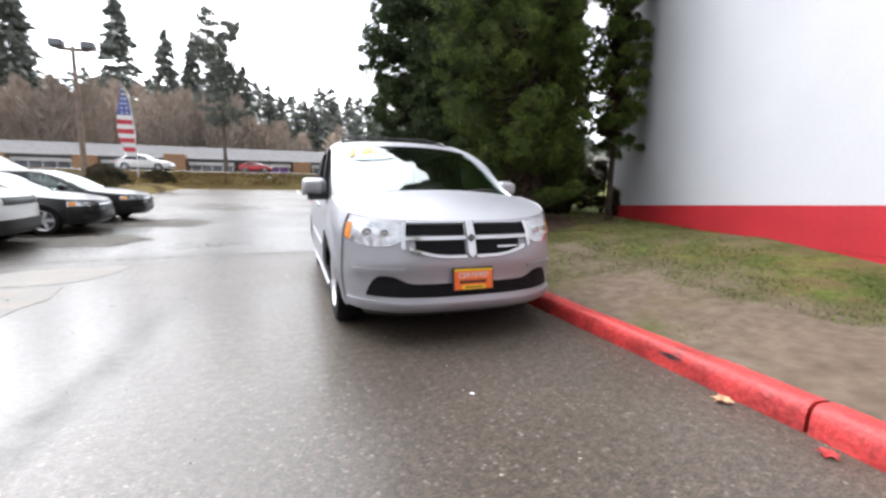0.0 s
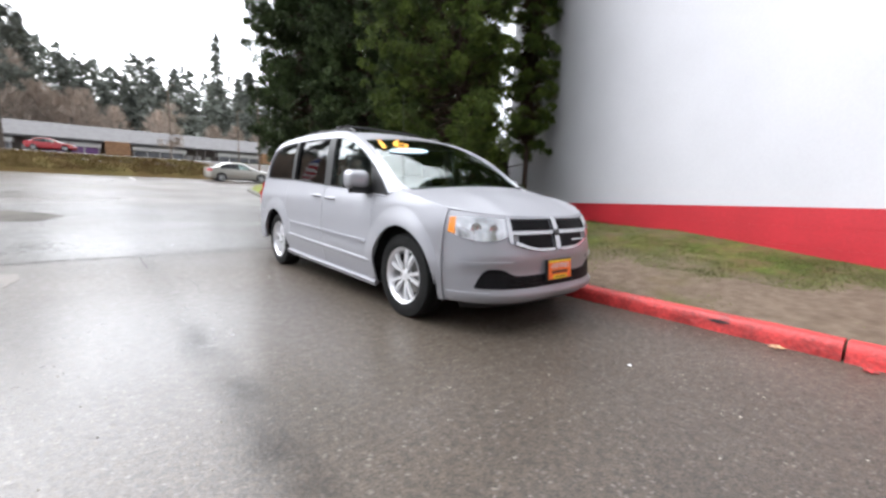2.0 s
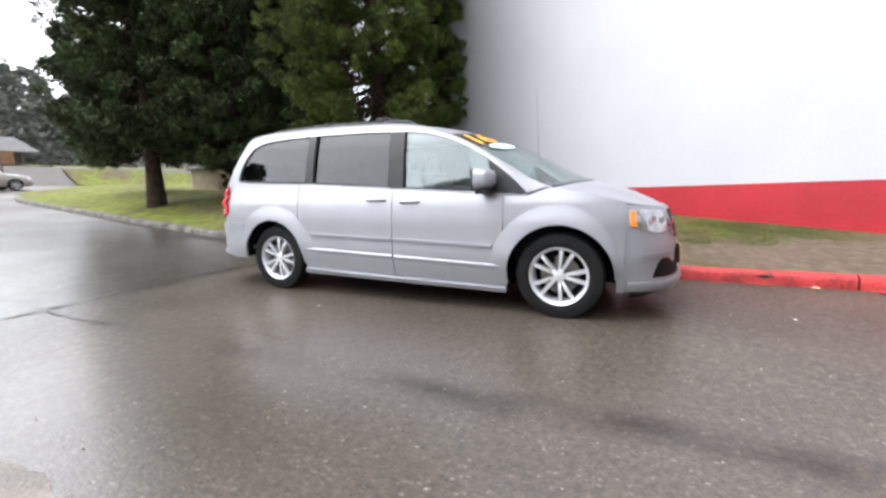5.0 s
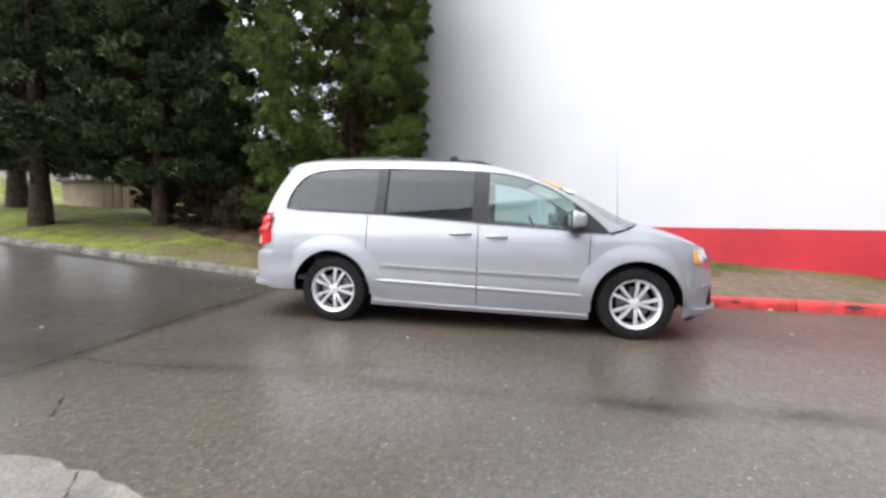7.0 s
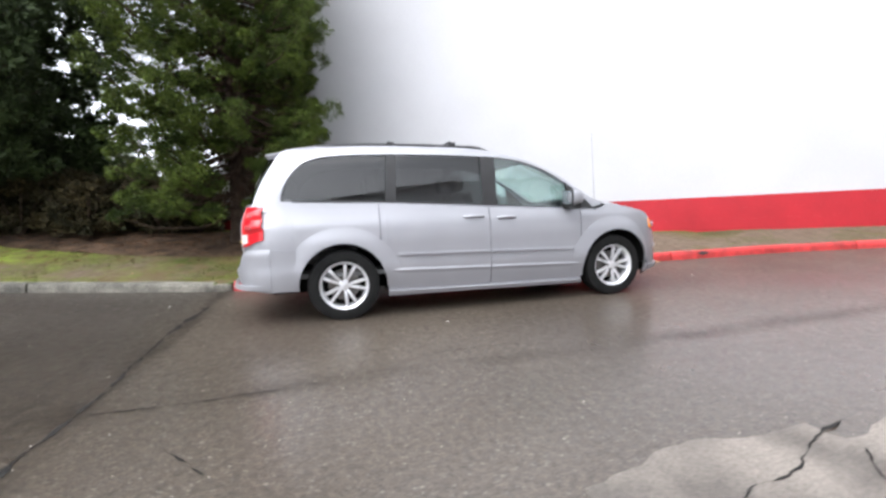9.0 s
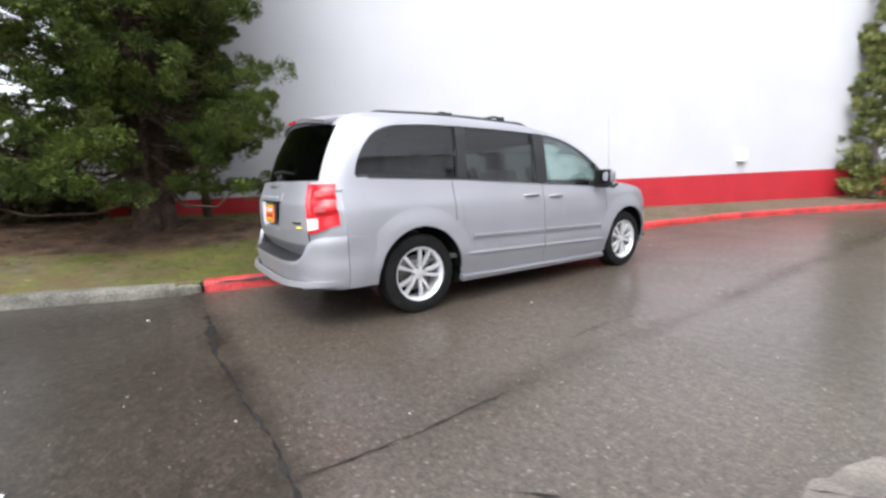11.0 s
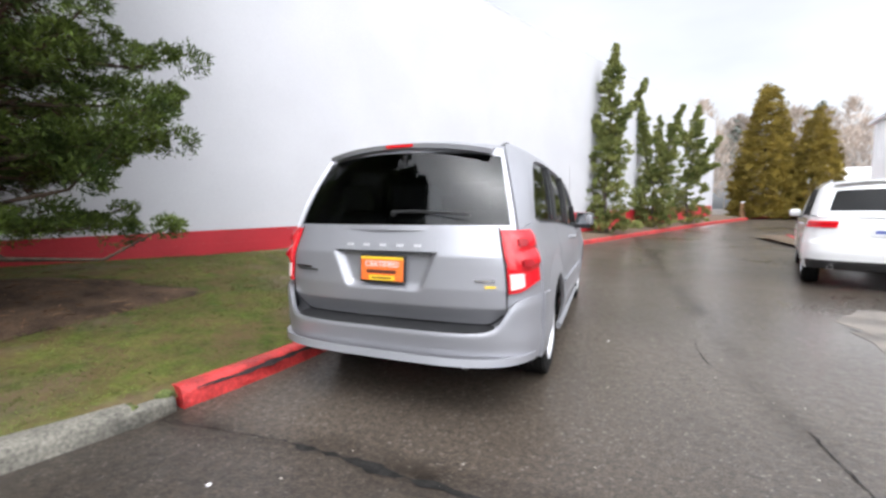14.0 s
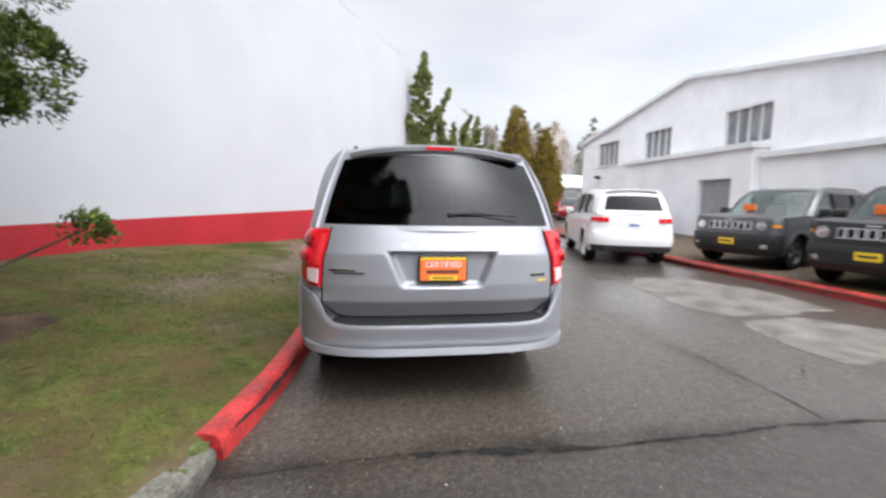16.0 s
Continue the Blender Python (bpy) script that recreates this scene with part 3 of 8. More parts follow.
def lawn_z(x, y):
    d = max(0.0, x - kerb_by_y(min(y, 22.0)))
    z = road_z(min(y, 60)) + 0.115 + min(0.13 * d, 0.44) * (1.0 if y > -6 else 0.85)
    return z + 0.025 * noise.noise(Vector((x * 0.9, y * 0.9, 3.0))) + 0.05 * noise.noise(Vector((x * 0.25, y * 0.25, 7.0)))


# One sheet of ground out to the horizon
xs = [-900, -500, -250, -120, -60, -30, -15, -8, -4, 0, 4, 8, 15, 30, 60, 120, 250, 500, 900]
ys = [-900, -500, -250, -120, -62, -40, -25, -15, -10, -7, -5, -3, 0, 2, 2.6, 3, 3.3, 3.7, 4.2, 5, 7, 10, 15, 25, 36.4, 38.6, 54, 64, 72, 80, 88, 120, 250, 500, 900]
gv = [(x, y, road_z(y)) for y in ys for x in xs]
gf = [(j * len(xs) + i, j * len(xs) + i + 1, (j + 1) * len(xs) + i + 1, (j + 1) * len(xs) + i) for j in range(len(ys) - 1) for i in range(len(xs) - 1)]
ground = tagged(new("ground", mesh_of("ground", gv, gf, M_ASPHALT)), "dark wet asphalt of a sloping car park and lane", "ground", kind="structure")


def decal(name, outline, material, parent, lift=0.004, label=""):
    """A thin skin of other paving on the asphalt, with a ragged outline."""
    c = np.mean(np.array(outline), axis=0)
    ring = []
    for k, p in enumerate(outline):
        q = outline[(k + 1) % len(outline)]
        for s in np.linspace(0, 1, 7)[:-1]:
            x, y = p[0] + (q[0] - p[0]) * s, p[1] + (q[1] - p[1]) * s
            n = 0.10 * noise.noise(Vector((x * 2.2, y * 2.2, 1.0))) + 0.05 * noise.noise(Vector((x * 7, y * 7, 2.0)))
            dx, dy = x - c[0], y - c[1]
            L = math.hypot(dx, dy) or 1
            ring.append((x + dx / L * n, y + dy / L * n))
    verts = [(x, y, road_z(y) + lift) for x, y in ring] + [(x, y, road_z(y) - 0.01) for x, y in ring] + [(c[0], c[1], road_z(c[1]) + lift)]
    n = len(ring)
    faces = [(k, (k + 1) % n, 2 * n) for k in range(n)] + [(k + n, (k + 1) % n + n, (k + 1) % n, k) for k in range(n)]
    return part(name, (verts, faces), material, parent, label)


def stripe(name, points, widths, material, parent, lift=0.005):
    """A narrow crack or painted line that follows the ground."""
    pts = spline(points, max(8, len(points) * (26 if name == "crack" else 8)))
    verts, faces = [], []
    for i, p in enumerate(pts):
        d = pts[min(i + 1, len(pts) - 1)] - pts[max(i - 1, 0)]
        L = math.hypot(*d[:2]) or 1
        nx, ny = -d[1] / L, d[0] / L
        w = np.interp(i / (len(pts) - 1), np.linspace(0, 1, len(widths)), widths) * ((0.75 + 0.5 * (noise.noise(Vector((p[0] * 5, p[1] * 5, 4))) + 0.5)) if name != "crack" else min(1.3, max(0.05, 0.75 + 1.5 * noise.noise(Vector((p[0] * 9, p[1] * 9, 4))))))
        for s in (-1, 1):
            wob = (0.015 * noise.noise(Vector((p[0] * 4, p[1] * 4, 9.0))) + 0.012 * noise.noise(Vector((p[0] * 15, p[1] * 15, 9.0)))) * (name == "crack")
            verts.append((p[0] + nx * (s * w / 2 + wob), p[1] + ny * (s * w / 2 + wob), road_z(p[1]) + lift))
    for i in range(len(pts) - 1):
        faces.append((2 * i, 2 * i + 1, 2 * i + 3, 2 * i + 2))
    return part(name, (verts, faces), material, parent)


stripe("crack", [(-6.2, 2.85), (-4.4, 3.0), (-2.93, 3.10), (-2.4, 3.08), (-1.6, 3.12), (-0.75, 3.17)], [0.030, 0.040, 0.055, 0.036, 0.022, 0.022], M_TAR, ground)
stripe("crack", [(-0.75, 3.17), (-0.3, 3.14), (0.32, 3.11)], [0.03, 0.075, 0.03], M_TAR, ground)
stripe("crack", [(0.32, 3.11), (0.8, 3.16), (1.2, 3.2)], [0.008, 0.006, 0.006], M_TAR, ground)
stripe("crack", [(-2.42, 3.09), (-2.44, 2.6), (-2.43, 2.23), (-2.41, 1.7)], [0.016, 0.010, 0.012, 0.004], M_TAR, ground)
stripe("crack", [(-2.95, 2.45), (-3.1, 2.3), (-3.22, 2.2)], [0.006, 0.020, 0.006], M_TAR, ground)
stripe("crack", [(-2.15, 1.1), (-2.1, 0.6), (-2.14, 0.2)], [0.003, 0.009, 0.003], M_TAR, ground)
stripe("crack", [(-2.5, -6.0), (-2.55, -8.0), (-3.4, -10.0)], [0.008, 0.03, 0.01], M_TAR, ground)
stripe("crack", [(-4.1, -11.2), (-5.2, -13.0), (-5.7, -15.5)], [0.015, 0.05, 0.02], M_TAR, ground)
stripe("painted_line", [(-5.6, -19.5), (-6.8, -22.5)], [0.10, 0.10], M_LINE, ground)
stripe("painted_line", [(-0.9, 27.5), (-1.0, 31.5)], [0.12, 0.12], M_LINE, ground)
decal("paving_patch", [(-3.58, 2.25), (-3.56, 1.7), (-3.64, 1.25), (-3.8, 0.95), (-4.6, 0.85), (-5.2, 1.4), (-4.8, 2.2)], M_PATCH, ground)
decal("paving_patch", [(-3.8, 0.62), (-3.66, 0.25), (-3.62, -0.2), (-3.70, -0.6), (-3.86, -0.62), (-3.74, -1.1), (-4.3, -1.9), (-5.4, -1.5), (-5.75, -0.6), (-5.6, 0.6), (-4.6, 0.75)], M_PATCH, ground)
stripe("crack", [(-4.5, 0.35), (-3.98, 0.13), (-3.93, -0.15), (-3.76, -0.57), (-3.70, -0.83)], [0.010, 0.016, 0.012, 0.014, 0.022], M_TAR, ground, 0.008)
stripe("crack", [(-3.62, 1.55), (-3.95, 1.35), (-4.3, 1.5)], [0.006, 0.009, 0.005], M_TAR, ground, 0.008)
stripe("crack", [(-3.9, -0.62), (-4.06, -0.47), (-4.4, -0.9)], [0.010, 0.008, 0.006], M_TAR, ground, 0.008)
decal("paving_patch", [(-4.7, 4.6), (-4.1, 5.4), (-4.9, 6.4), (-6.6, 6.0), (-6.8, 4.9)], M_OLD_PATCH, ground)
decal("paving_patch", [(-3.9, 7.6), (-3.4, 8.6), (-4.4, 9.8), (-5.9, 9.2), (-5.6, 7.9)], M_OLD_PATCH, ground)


# Lawn between kerb and building, and the slope beyond the trees
lv, lf = [], []
rows = np.r_[np.linspace(-33, -12, 40), np.linspace(-11.5, 6, 72), np.linspace(6.5, 23, 40)]
cols = np.r_[0, 0.01, 0.02, 0.04, 0.07, np.linspace(0.1, 1, 26)]
for y in rows:
    x0 = kerb_by_y(y) + 0.06
    x1 = wall_x(y) + 0.1 if y < 4.4 else min(40.0, wall_x(4.4) + 0.1 + (y - 4.4) * 7.0)
    for c in cols:
        x = x0 + (x1 - x0) * c
        lv.append((x, y, lawn_z(x, y) - (0.05 if c == 0 else 0)))
nc = len(cols)
lf = [(j * nc + i, j * nc + i + 1, (j + 1) * nc + i + 1, (j + 1) * nc + i) for j in range(len(rows) - 1) for i in range(nc - 1)]
lawn = new("lawn", mesh_of("lawn", lv, lf, M_LAWN, smooth=True))
tagged(lawn, "patchy damp lawn with bare brown soil", "lawn", kind="structure")


def kerb_piece(name, points, material, parent, h=0.135, w=0.15):
    """One cast length of kerb with a rounded top edge and rough ends."""
    verts, faces = [], []
    prof = [(-0.01, -0.05), (0.0, h * 0.55), (0.012, h * 0.85), (0.035, h), (w * 0.6, h + 0.004), (w, h - 0.004), (w, -0.05)]
    n = len(prof)
    for i, p in enumerate(points):
        a, b = points[max(i - 1, 0)], points[min(i + 1, len(points) - 1)]
        d = Vector((b[0] - a[0], b[1] - a[1], 0)).normalized()
        out = Vector((d.y, -d.x, 0))
        for o, z in prof:
            e = 0.006 * noise.noise(Vector((p[0] * 6, p[1] * 6, o * 30)))
            verts.append((p[0] + out.x * (o + e), p[1] + out.y * (o + e), road_z(p[1]) + z + e))
    for i in range(len(points) - 1):
        for k in range(n - 1):
            faces.append((i * n + k, i * n + k + 1, (i + 1) * n + k + 1, (i + 1) * n + k))
    faces += [tuple(range(n))[::-1], tuple((len(points) - 1) * n + k for k in range(n))]
    return smooth(part(name, (verts, [f[::-1] for f in faces]), material, parent), 50)


def run_pieces(line, length, gap, first=0.0):
    """Cuts a line into lengths with open joints between."""
    p = np.array(line)
    d = np.r_[0, np.cumsum(np.linalg.norm(np.diff(p, axis=0), axis=1))]
    at, out = first, []
    while at < d[-1] - 0.3:
        end = min(at + length, d[-1])
        s = np.linspace(at, end - gap, max(4, int((end - at) / 0.35)))
        out.append(list(zip(np.interp(s, d, p[:, 0]), np.interp(s, d, p[:, 1]))))
        at = end
    return out


kerb_red = tagged(empty("kerb_red"), "worn red painted concrete kerb along the lawn", "kerb", kind="structure")
for piece in run_pieces(spline(KERB, 160)[:, :2], 3.57, 0.018):
    kerb_piece("kerb_stone", piece[::-1], M_RED_KERB, kerb_red)
for y0, y1, z0 in ((2.95, 1.75, 0.105), (1.1, 0.5, 0.11), (-3.25, -3.42, 0.09), (-4.6, -4.9, 0.10)):
    kx = spline(KERB, 160)
    pts = [(float(np.interp(y, kx[::-1, 1], kx[::-1, 0])), y) for y in np.linspace(y0, y1, 26)]
    sv_, sf_ = [], []
    for k, (x, y) in enumerate(pts):
        wv = 0.045 * (0.35 + abs(noise.noise(Vector((x * 4, y * 6, 2))))) * math.sin(math.pi * (k + 0.5) / 26)
        cz = z0 + 0.015 * noise.noise(Vector((x, y * 3, 5)))
        sv_ += [(x + 0.002 + 0.09 * max(0, cz - wv - 0.08) - 0.009, y, cz - wv), (x + 0.002 + 0.35 * max(0, cz + wv * 0.6 - 0.10) - 0.006, y, min(cz + wv * 0.6, 0.137))]
    sf_ = [(2 * k, 2 * k + 2, 2 * k + 3, 2 * k + 1) for k in range(25)]
    part("tyre_scuff", (sv_, sf_), M_SCUFF, kerb_red, "black tyre scuff on the paint")
kerb_grey = tagged(empty("kerb_grey"), "mossy weathered grey concrete kerb beside the trees", "kerb", kind="structure")
for piece in run_pieces(spline(KERB_GREY, 160)[:, :2], 2.4, 0.03, 0.22):
    kerb_piece("kerb_stone", piece, M_GREY_KERB, kerb_grey, h=0.12, w=0.2)
for mx, my, mr in ((1.30, 3.09, 0.05), (1.36, 3.12, 0.055), (1.43, 3.17, 0.07), (1.30, 3.30, 0.04), (1.38, 3.30, 0.05), (1.45, 3.38, 0.045)):
    bm = bmesh.new()
    bmesh.ops.create_icosphere(bm, subdivisions=2, radius=mr)
    for v in bm.verts:
        v.co *= 1 + 0.5 * noise.noise(v.co * 30)
        v.co.z *= 0.6
    bmesh.ops.translate(bm, verts=bm.verts[:], vec=(mx, my, 0.10))
    smooth(part("moss_clump", bm, M_MOSS, kerb_grey, "green moss in the gap"), 80)
bm = cuboid(1.22, 3.06, -0.03, 1.40, 3.34, 0.095, 0.03, 3)
for v in bm.verts:
    v.co += Vector((1, 1, 1)) * 0.02 * noise.noise(v.co * 9)
smooth(part("broken_stub", bm, M_GREY_KERB, kerb_grey, "broken end of the grey kerb"), 60)
kerb_far = tagged(empty("kerb_far_side"), "red painted kerb on the far side of the lane", "kerb", kind="structure")
for piece in run_pieces([(-6.3, 2.0), (-6.32, -0.6), (-6.36, -3.8), (-6.5, -9.0), (-7.2, -14.0)], 3.0, 0.015):
    kerb_piece("kerb_stone", [(x - 0.15, y) for x, y in piece], M_RED_KERB, kerb_far)
kerb_end = tagged(empty("kerb_lane_end"), "orange red kerb at the bend of the lane", "kerb", kind="structure")
for piece in run_pieces([(-10.6, -30.8), (-12.5, -32.0), (-16, -32.8), (-22, -33.4)], 3.0, 0.02):
    kerb_piece("kerb_stone", piece[::-1], M_RED_KERB, kerb_end)
vv = [(x, y, road_z(y) + 0.10 + (0.04 * noise.noise(Vector((x, y, 0))) if -11 < x < -6.6 else 0)) for y in np.linspace(2.0, -14, 30) for x in np.linspace(-6.42, -12.6, 14)]
vf = [(j * 14 + i, (j + 1) * 14 + i, (j + 1) * 14 + i + 1, j * 14 + i + 1) for j in range(29) for i in range(13)]
fl = [(x, y, road_z(y) + 0.09 + 0.12 * noise.noise(Vector((x * 0.2, y * 0.2, 1)))) for y in np.linspace(27.5, 68, 24) for x in np.linspace(13, 70, 24)]
ff = [(j * 24 + i, j * 24 + i + 1, (j + 1) * 24 + i + 1, (j + 1) * 24 + i) for j in range(23) for i in range(23)]
tagged(new("far_lawn", mesh_of("far_lawn", fl, ff, M_LAWN, smooth=True)), "open green lawn beyond the side road", "lawn", kind="structure")
verge = tagged(new("verge", mesh_of("verge", vv, [f[::-1] for f in vf], M_LAWN, smooth=True)), "grass and soil strip behind the far kerb", "verge", kind="structure")


# The big white building: a plinth band of red block courses under white block courses
def wall_panel(y0, y1, z0, z1, thick=0.3, proud=0.0):
    """A length of the slanting wall between two heights given as functions of y."""
    verts = []
    ysn = np.linspace(y0, y1, 12)
    ox, oy = -0.9135 * proud, 0.4068 * proud
    tx, ty = 0.9135 * thick, -0.4068 * thick
    for y in ysn:
        x = wall_x(y)
        for dx, dy in ((ox, oy), (tx, ty)):
            verts += [(x + dx, y + dy, z0(y)), (x + dx, y + dy, z1(y))]
    faces = []
    for i in range(len(ysn) - 1):
        a, b = 4 * i, 4 * i + 4
        faces += [(a, b, b + 1, a + 1), (a + 2, a + 3, b + 3, b + 2), (a + 1, b + 1, b + 3, a + 3), (a, a + 2, b + 2, b)]
    faces += [(0, 1, 3, 2), (b, b + 2, b + 3, b + 1)]
    return verts, faces


def band_top(y):
    return 0.95 - 0.0195 * y


def roof_top(y):
    return 6.9 - 0.014 * y


W_A, W_B = -29.5, 4.5
wall_east = tagged(empty("wall_east"), "tall white painted block wall with a red base band", "wall", kind="structure")
part("upper_wall", wall_panel(W_A, W_B, band_top, roof_top), M_WALL, wall_east, "white painted blockwork")
for k in range(5):
    # red block courses with a fine open joint between
    lo = lambda y, k=k: -0.15 + (band_top(y) + 0.15) * k / 5 + (0.002 if k else 0)
    hi = lambda y, k=k: -0.15 + (band_top(y) + 0.15) * (k + 1) / 5 - 0.002
    part("block_course", wall_panel(W_A, W_B, lo, hi, 0.28, 0.012), M_RED_WALL, wall_east, "red painted block course")
part("joint_backing", wall_panel(W_A + 0.02, W_B - 0.02, lambda y: -0.2, lambda y: band_top(y) - 0.003, 0.25, 0.004), M_RED_WALL, wall_east)
part("coping", wall_panel(W_A - 0.05, W_B + 0.05, roof_top, lambda y: roof_top(y) + 0.05, 0.36, 0.004), M_WALL, wall_east, "white wall coping")
end_w = 12.0
ex, ey = wall_x(W_B), W_B
part("end_wall", ([(ex, ey, 0), (ex, ey, 6.84), (ex + end_w * 0.9135, ey - end_w * 0.4068, 6.84), (ex + end_w * 0.9135, ey - end_w * 0.4068, 0),
                   (ex - 0.12, ey - 0.27, 0), (ex - 0.12, ey - 0.27, 6.84), (ex - 0.12 + end_w * 0.9135, ey - 0.27 - end_w * 0.4068, 6.84), (ex - 0.12 + end_w * 0.9135, ey - 0.27 - end_w * 0.4068, 0)],
                  [(0, 1, 2, 3), (7, 6, 5, 4), (1, 5, 6, 2), (0, 4, 5, 1), (3, 2, 6, 7)]), M_WALL, wall_east, "white end wall")
fx, fy = wall_x(W_A), W_A
part("end_wall", ([(fx, fy, 0), (fx, fy, 7.3), (fx + 9, fy - 4, 7.3), (fx + 9, fy - 4, 0), (fx + 0.1, fy + 0.3, 0), (fx + 0.1, fy + 0.3, 7.3), (fx + 9.1, fy - 3.7, 7.3), (fx + 9.1, fy - 3.7, 0)],
                  [(3, 2, 1, 0), (4, 5, 6, 7), (1, 2, 6, 5), (0, 1, 5, 4)]), M_WALL, wall_east, "white end wall")
# small grey box fixed to the wall
bx = wall_x(-9.6)
part("meter_box", cuboid(bx - 0.16, -9.75, 1.45, bx + 0.05, -9.5, 1.72, 0.01), M_COPING, wall_east, "small pale service box")


# White metal building across the lane
bldg = tagged(empty("white_building"), "white metal workshop building with a gabled end and upper windows", "building", kind="structure")
BX = -12.5
gable = [(-20.6, 5.05), (-11.2, 6.65), (-2.5, 5.1), (6.0, 3.6)]
gz = pl(sorted(gable))
seams = sorted([-20.6, -18.65, -16.55, -14.2, -12.3, -9.3, -7.35, -11.2, 6.0, -2.5])
for a, b in zip(seams[:-1], seams[1:]):
    is_win = (a, b) in ((-18.65, -16.55), (-14.2, -12.3), (-9.3, -7.35))
    spans = [(0.0, 3.64), (4.98, None)] if is_win else [(0.0, None)]
    for lo, hi in spans:
        za, zb = (gz(a), gz(b)) if hi is None else (hi, hi)
        v = [(BX, a, lo), (BX, b, lo), (BX, b, zb), (BX, a, za), (BX - 0.25, a, lo), (BX - 0.25, b, lo), (BX - 0.25, b, zb), (BX - 0.25, a, za)]
        part("wall_bay", (v, [(0, 1, 2, 3), (7, 6, 5, 4), (3, 2, 6, 7), (0, 4, 5, 1), (0, 3, 7, 4), (1, 5, 6, 2)]), M_WHITE_METAL, bldg)
for y in np.arange(-20.3, 6, 0.42):
    if any(a - 0.1 < y < b + 0.1 for a, b in ((-18.65, -16.55), (-14.2, -12.3), (-9.3, -7.35))):
        z0 = 5.03
    else:
        z0 = 3.55
    if gz(y) - 0.1 > z0:
        part("siding_rib", cuboid(BX - 0.01, y - 0.02, z0, BX + 0.022, y + 0.02, gz(y) - 0.05), M_WHITE_METAL, bldg)
for a, b in ((-18.65, -16.55), (-14.2, -12.3), (-9.3, -7.35)):
    w = part("window", cuboid(BX - 0.16, a, 3.64, BX - 0.14, b, 4.98), M_DARK_PANE, bldg, "dark multi-pane window")
    for y in np.linspace(a, b, 5):
        part("mullion", cuboid(BX - 0.14, y - 0.03, 3.64, BX - 0.08, y + 0.03, 4.98), M_COPING, w)
    part("window_frame", cuboid(BX - 0.14, a, 4.90, BX + 0.03, b, 4.98), M_WHITE_TRIM, w)
    part("window_sill", cuboid(BX - 0.14, a - 0.05, 3.56, BX + 0.08, b + 0.05, 3.64), M_WHITE_TRIM, w)
roof_v = []
for y, z in gable:
    roof_v += [(BX + 0.25, y, z), (BX - 14, y, z), (BX + 0.25, y, z + 0.14), (BX - 14, y, z + 0.14)]
rf = []
for i in range(len(gable) - 1):
    a, b = 4 * i, 4 * i + 4
    rf += [(a, a + 1, b + 1, b), (a + 2, b + 2, b + 3, a + 3), (a, b, b + 2, a + 2)]
part("roof", (roof_v, rf), M_COPING, bldg, "pale metal gable roof")
# annex with a canopy line and a roller door
for a, b in ((-14.8, -9.75), (-8.2, -7.4)):
    part("annex_wall", cuboid(BX + 0.0, a, 0, BX + 0.55, b, 3.35), M_WHITE_METAL, bldg)
part("annex_wall", cuboid(BX + 0.0, -9.75, 2.39, BX + 0.55, -8.2, 3.35), M_WHITE_METAL, bldg)
part("annex_wall", cuboid(BX + 0.0, -7.4, 0, BX + 0.2, -2.0, 3.0), M_WHITE_METAL, bldg)
part("canopy_trim", cuboid(BX + 0.0, -14.9, 3.35, BX + 0.72, -7.3, 3.55, 0.02), M_WHITE_TRIM, bldg, "white canopy edge")
part("canopy_trim", cuboid(BX + 0.0, -7.3, 3.0, BX + 0.4, -2.0, 3.2, 0.02), M_WHITE_TRIM, bldg, "white canopy edge")
door = part("roller_door", cuboid(BX + 0.30, -9.75, 0, BX + 0.36, -8.2, 2.39), M_GREY_DOOR, bldg, "grey roller door")
for z in np.linspace(0.2, 2.3, 12):
    part("door_slat", cuboid(BX + 0.35, -9.72, z, BX + 0.375, -8.23, z + 0.13, 0.005), M_GREY_DOOR, door)
for y in (-18.4, -13.2):
    lamp = part("wall_lamp", cuboid(BX, y - 0.14, 2.9, BX + 0.28, y + 0.14, 3.08, 0.03), M_GREY_PLASTIC, bldg, "small grey wall lamp")


# Row of low shops beyond the car park
SHOP_Y = 78.0
shops = tagged(empty("shop_row"), "long low shop row with a grey shingle roof and timber piers", "building", kind="structure")
part("wall", cuboid(-60, SHOP_Y, 3.6, 26, SHOP_Y + 10, 7.4), M_SHOP_WALL, shops)
part("roof", ([(-61, SHOP_Y - 2.2, 7.3), (27, SHOP_Y - 2.2, 7.3), (27, SHOP_Y + 5, 9.9), (-61, SHOP_Y + 5, 9.9), (-61, SHOP_Y + 12, 7.3), (27, SHOP_Y + 12, 7.3),
               (-61, SHOP_Y - 2.2, 7.0), (27, SHOP_Y - 2.2, 7.0)], [(0, 1, 2, 3), (3, 2, 5, 4), (6, 7, 1, 0), (0, 3, 4), (1, 5, 2)]), M_ROOF_GREY, shops, "grey shingle roof")
for x, ztop in ((-54.0, 7.3), (-43.0, 7.3), (-31.7, 7.3), (-19.6, 7.9), (0.2, 7.2), (22.2, 7.2)):
    pier = part("timber_pier", cuboid(x - 1.5, SHOP_Y - 3.0, 3.8, x + 1.5, SHOP_Y + 0.1, ztop, 0.05), M_WOOD_ORANGE, shops, "orange brown timber pier")
    for k in range(7):
        part("cladding_board", cuboid(x - 1.46 + k * 0.42, SHOP_Y - 3.04, 3.8, x - 1.10 + k * 0.42, SHOP_Y - 2.99, ztop - 0.1), M_WOOD_ORANGE, pier)
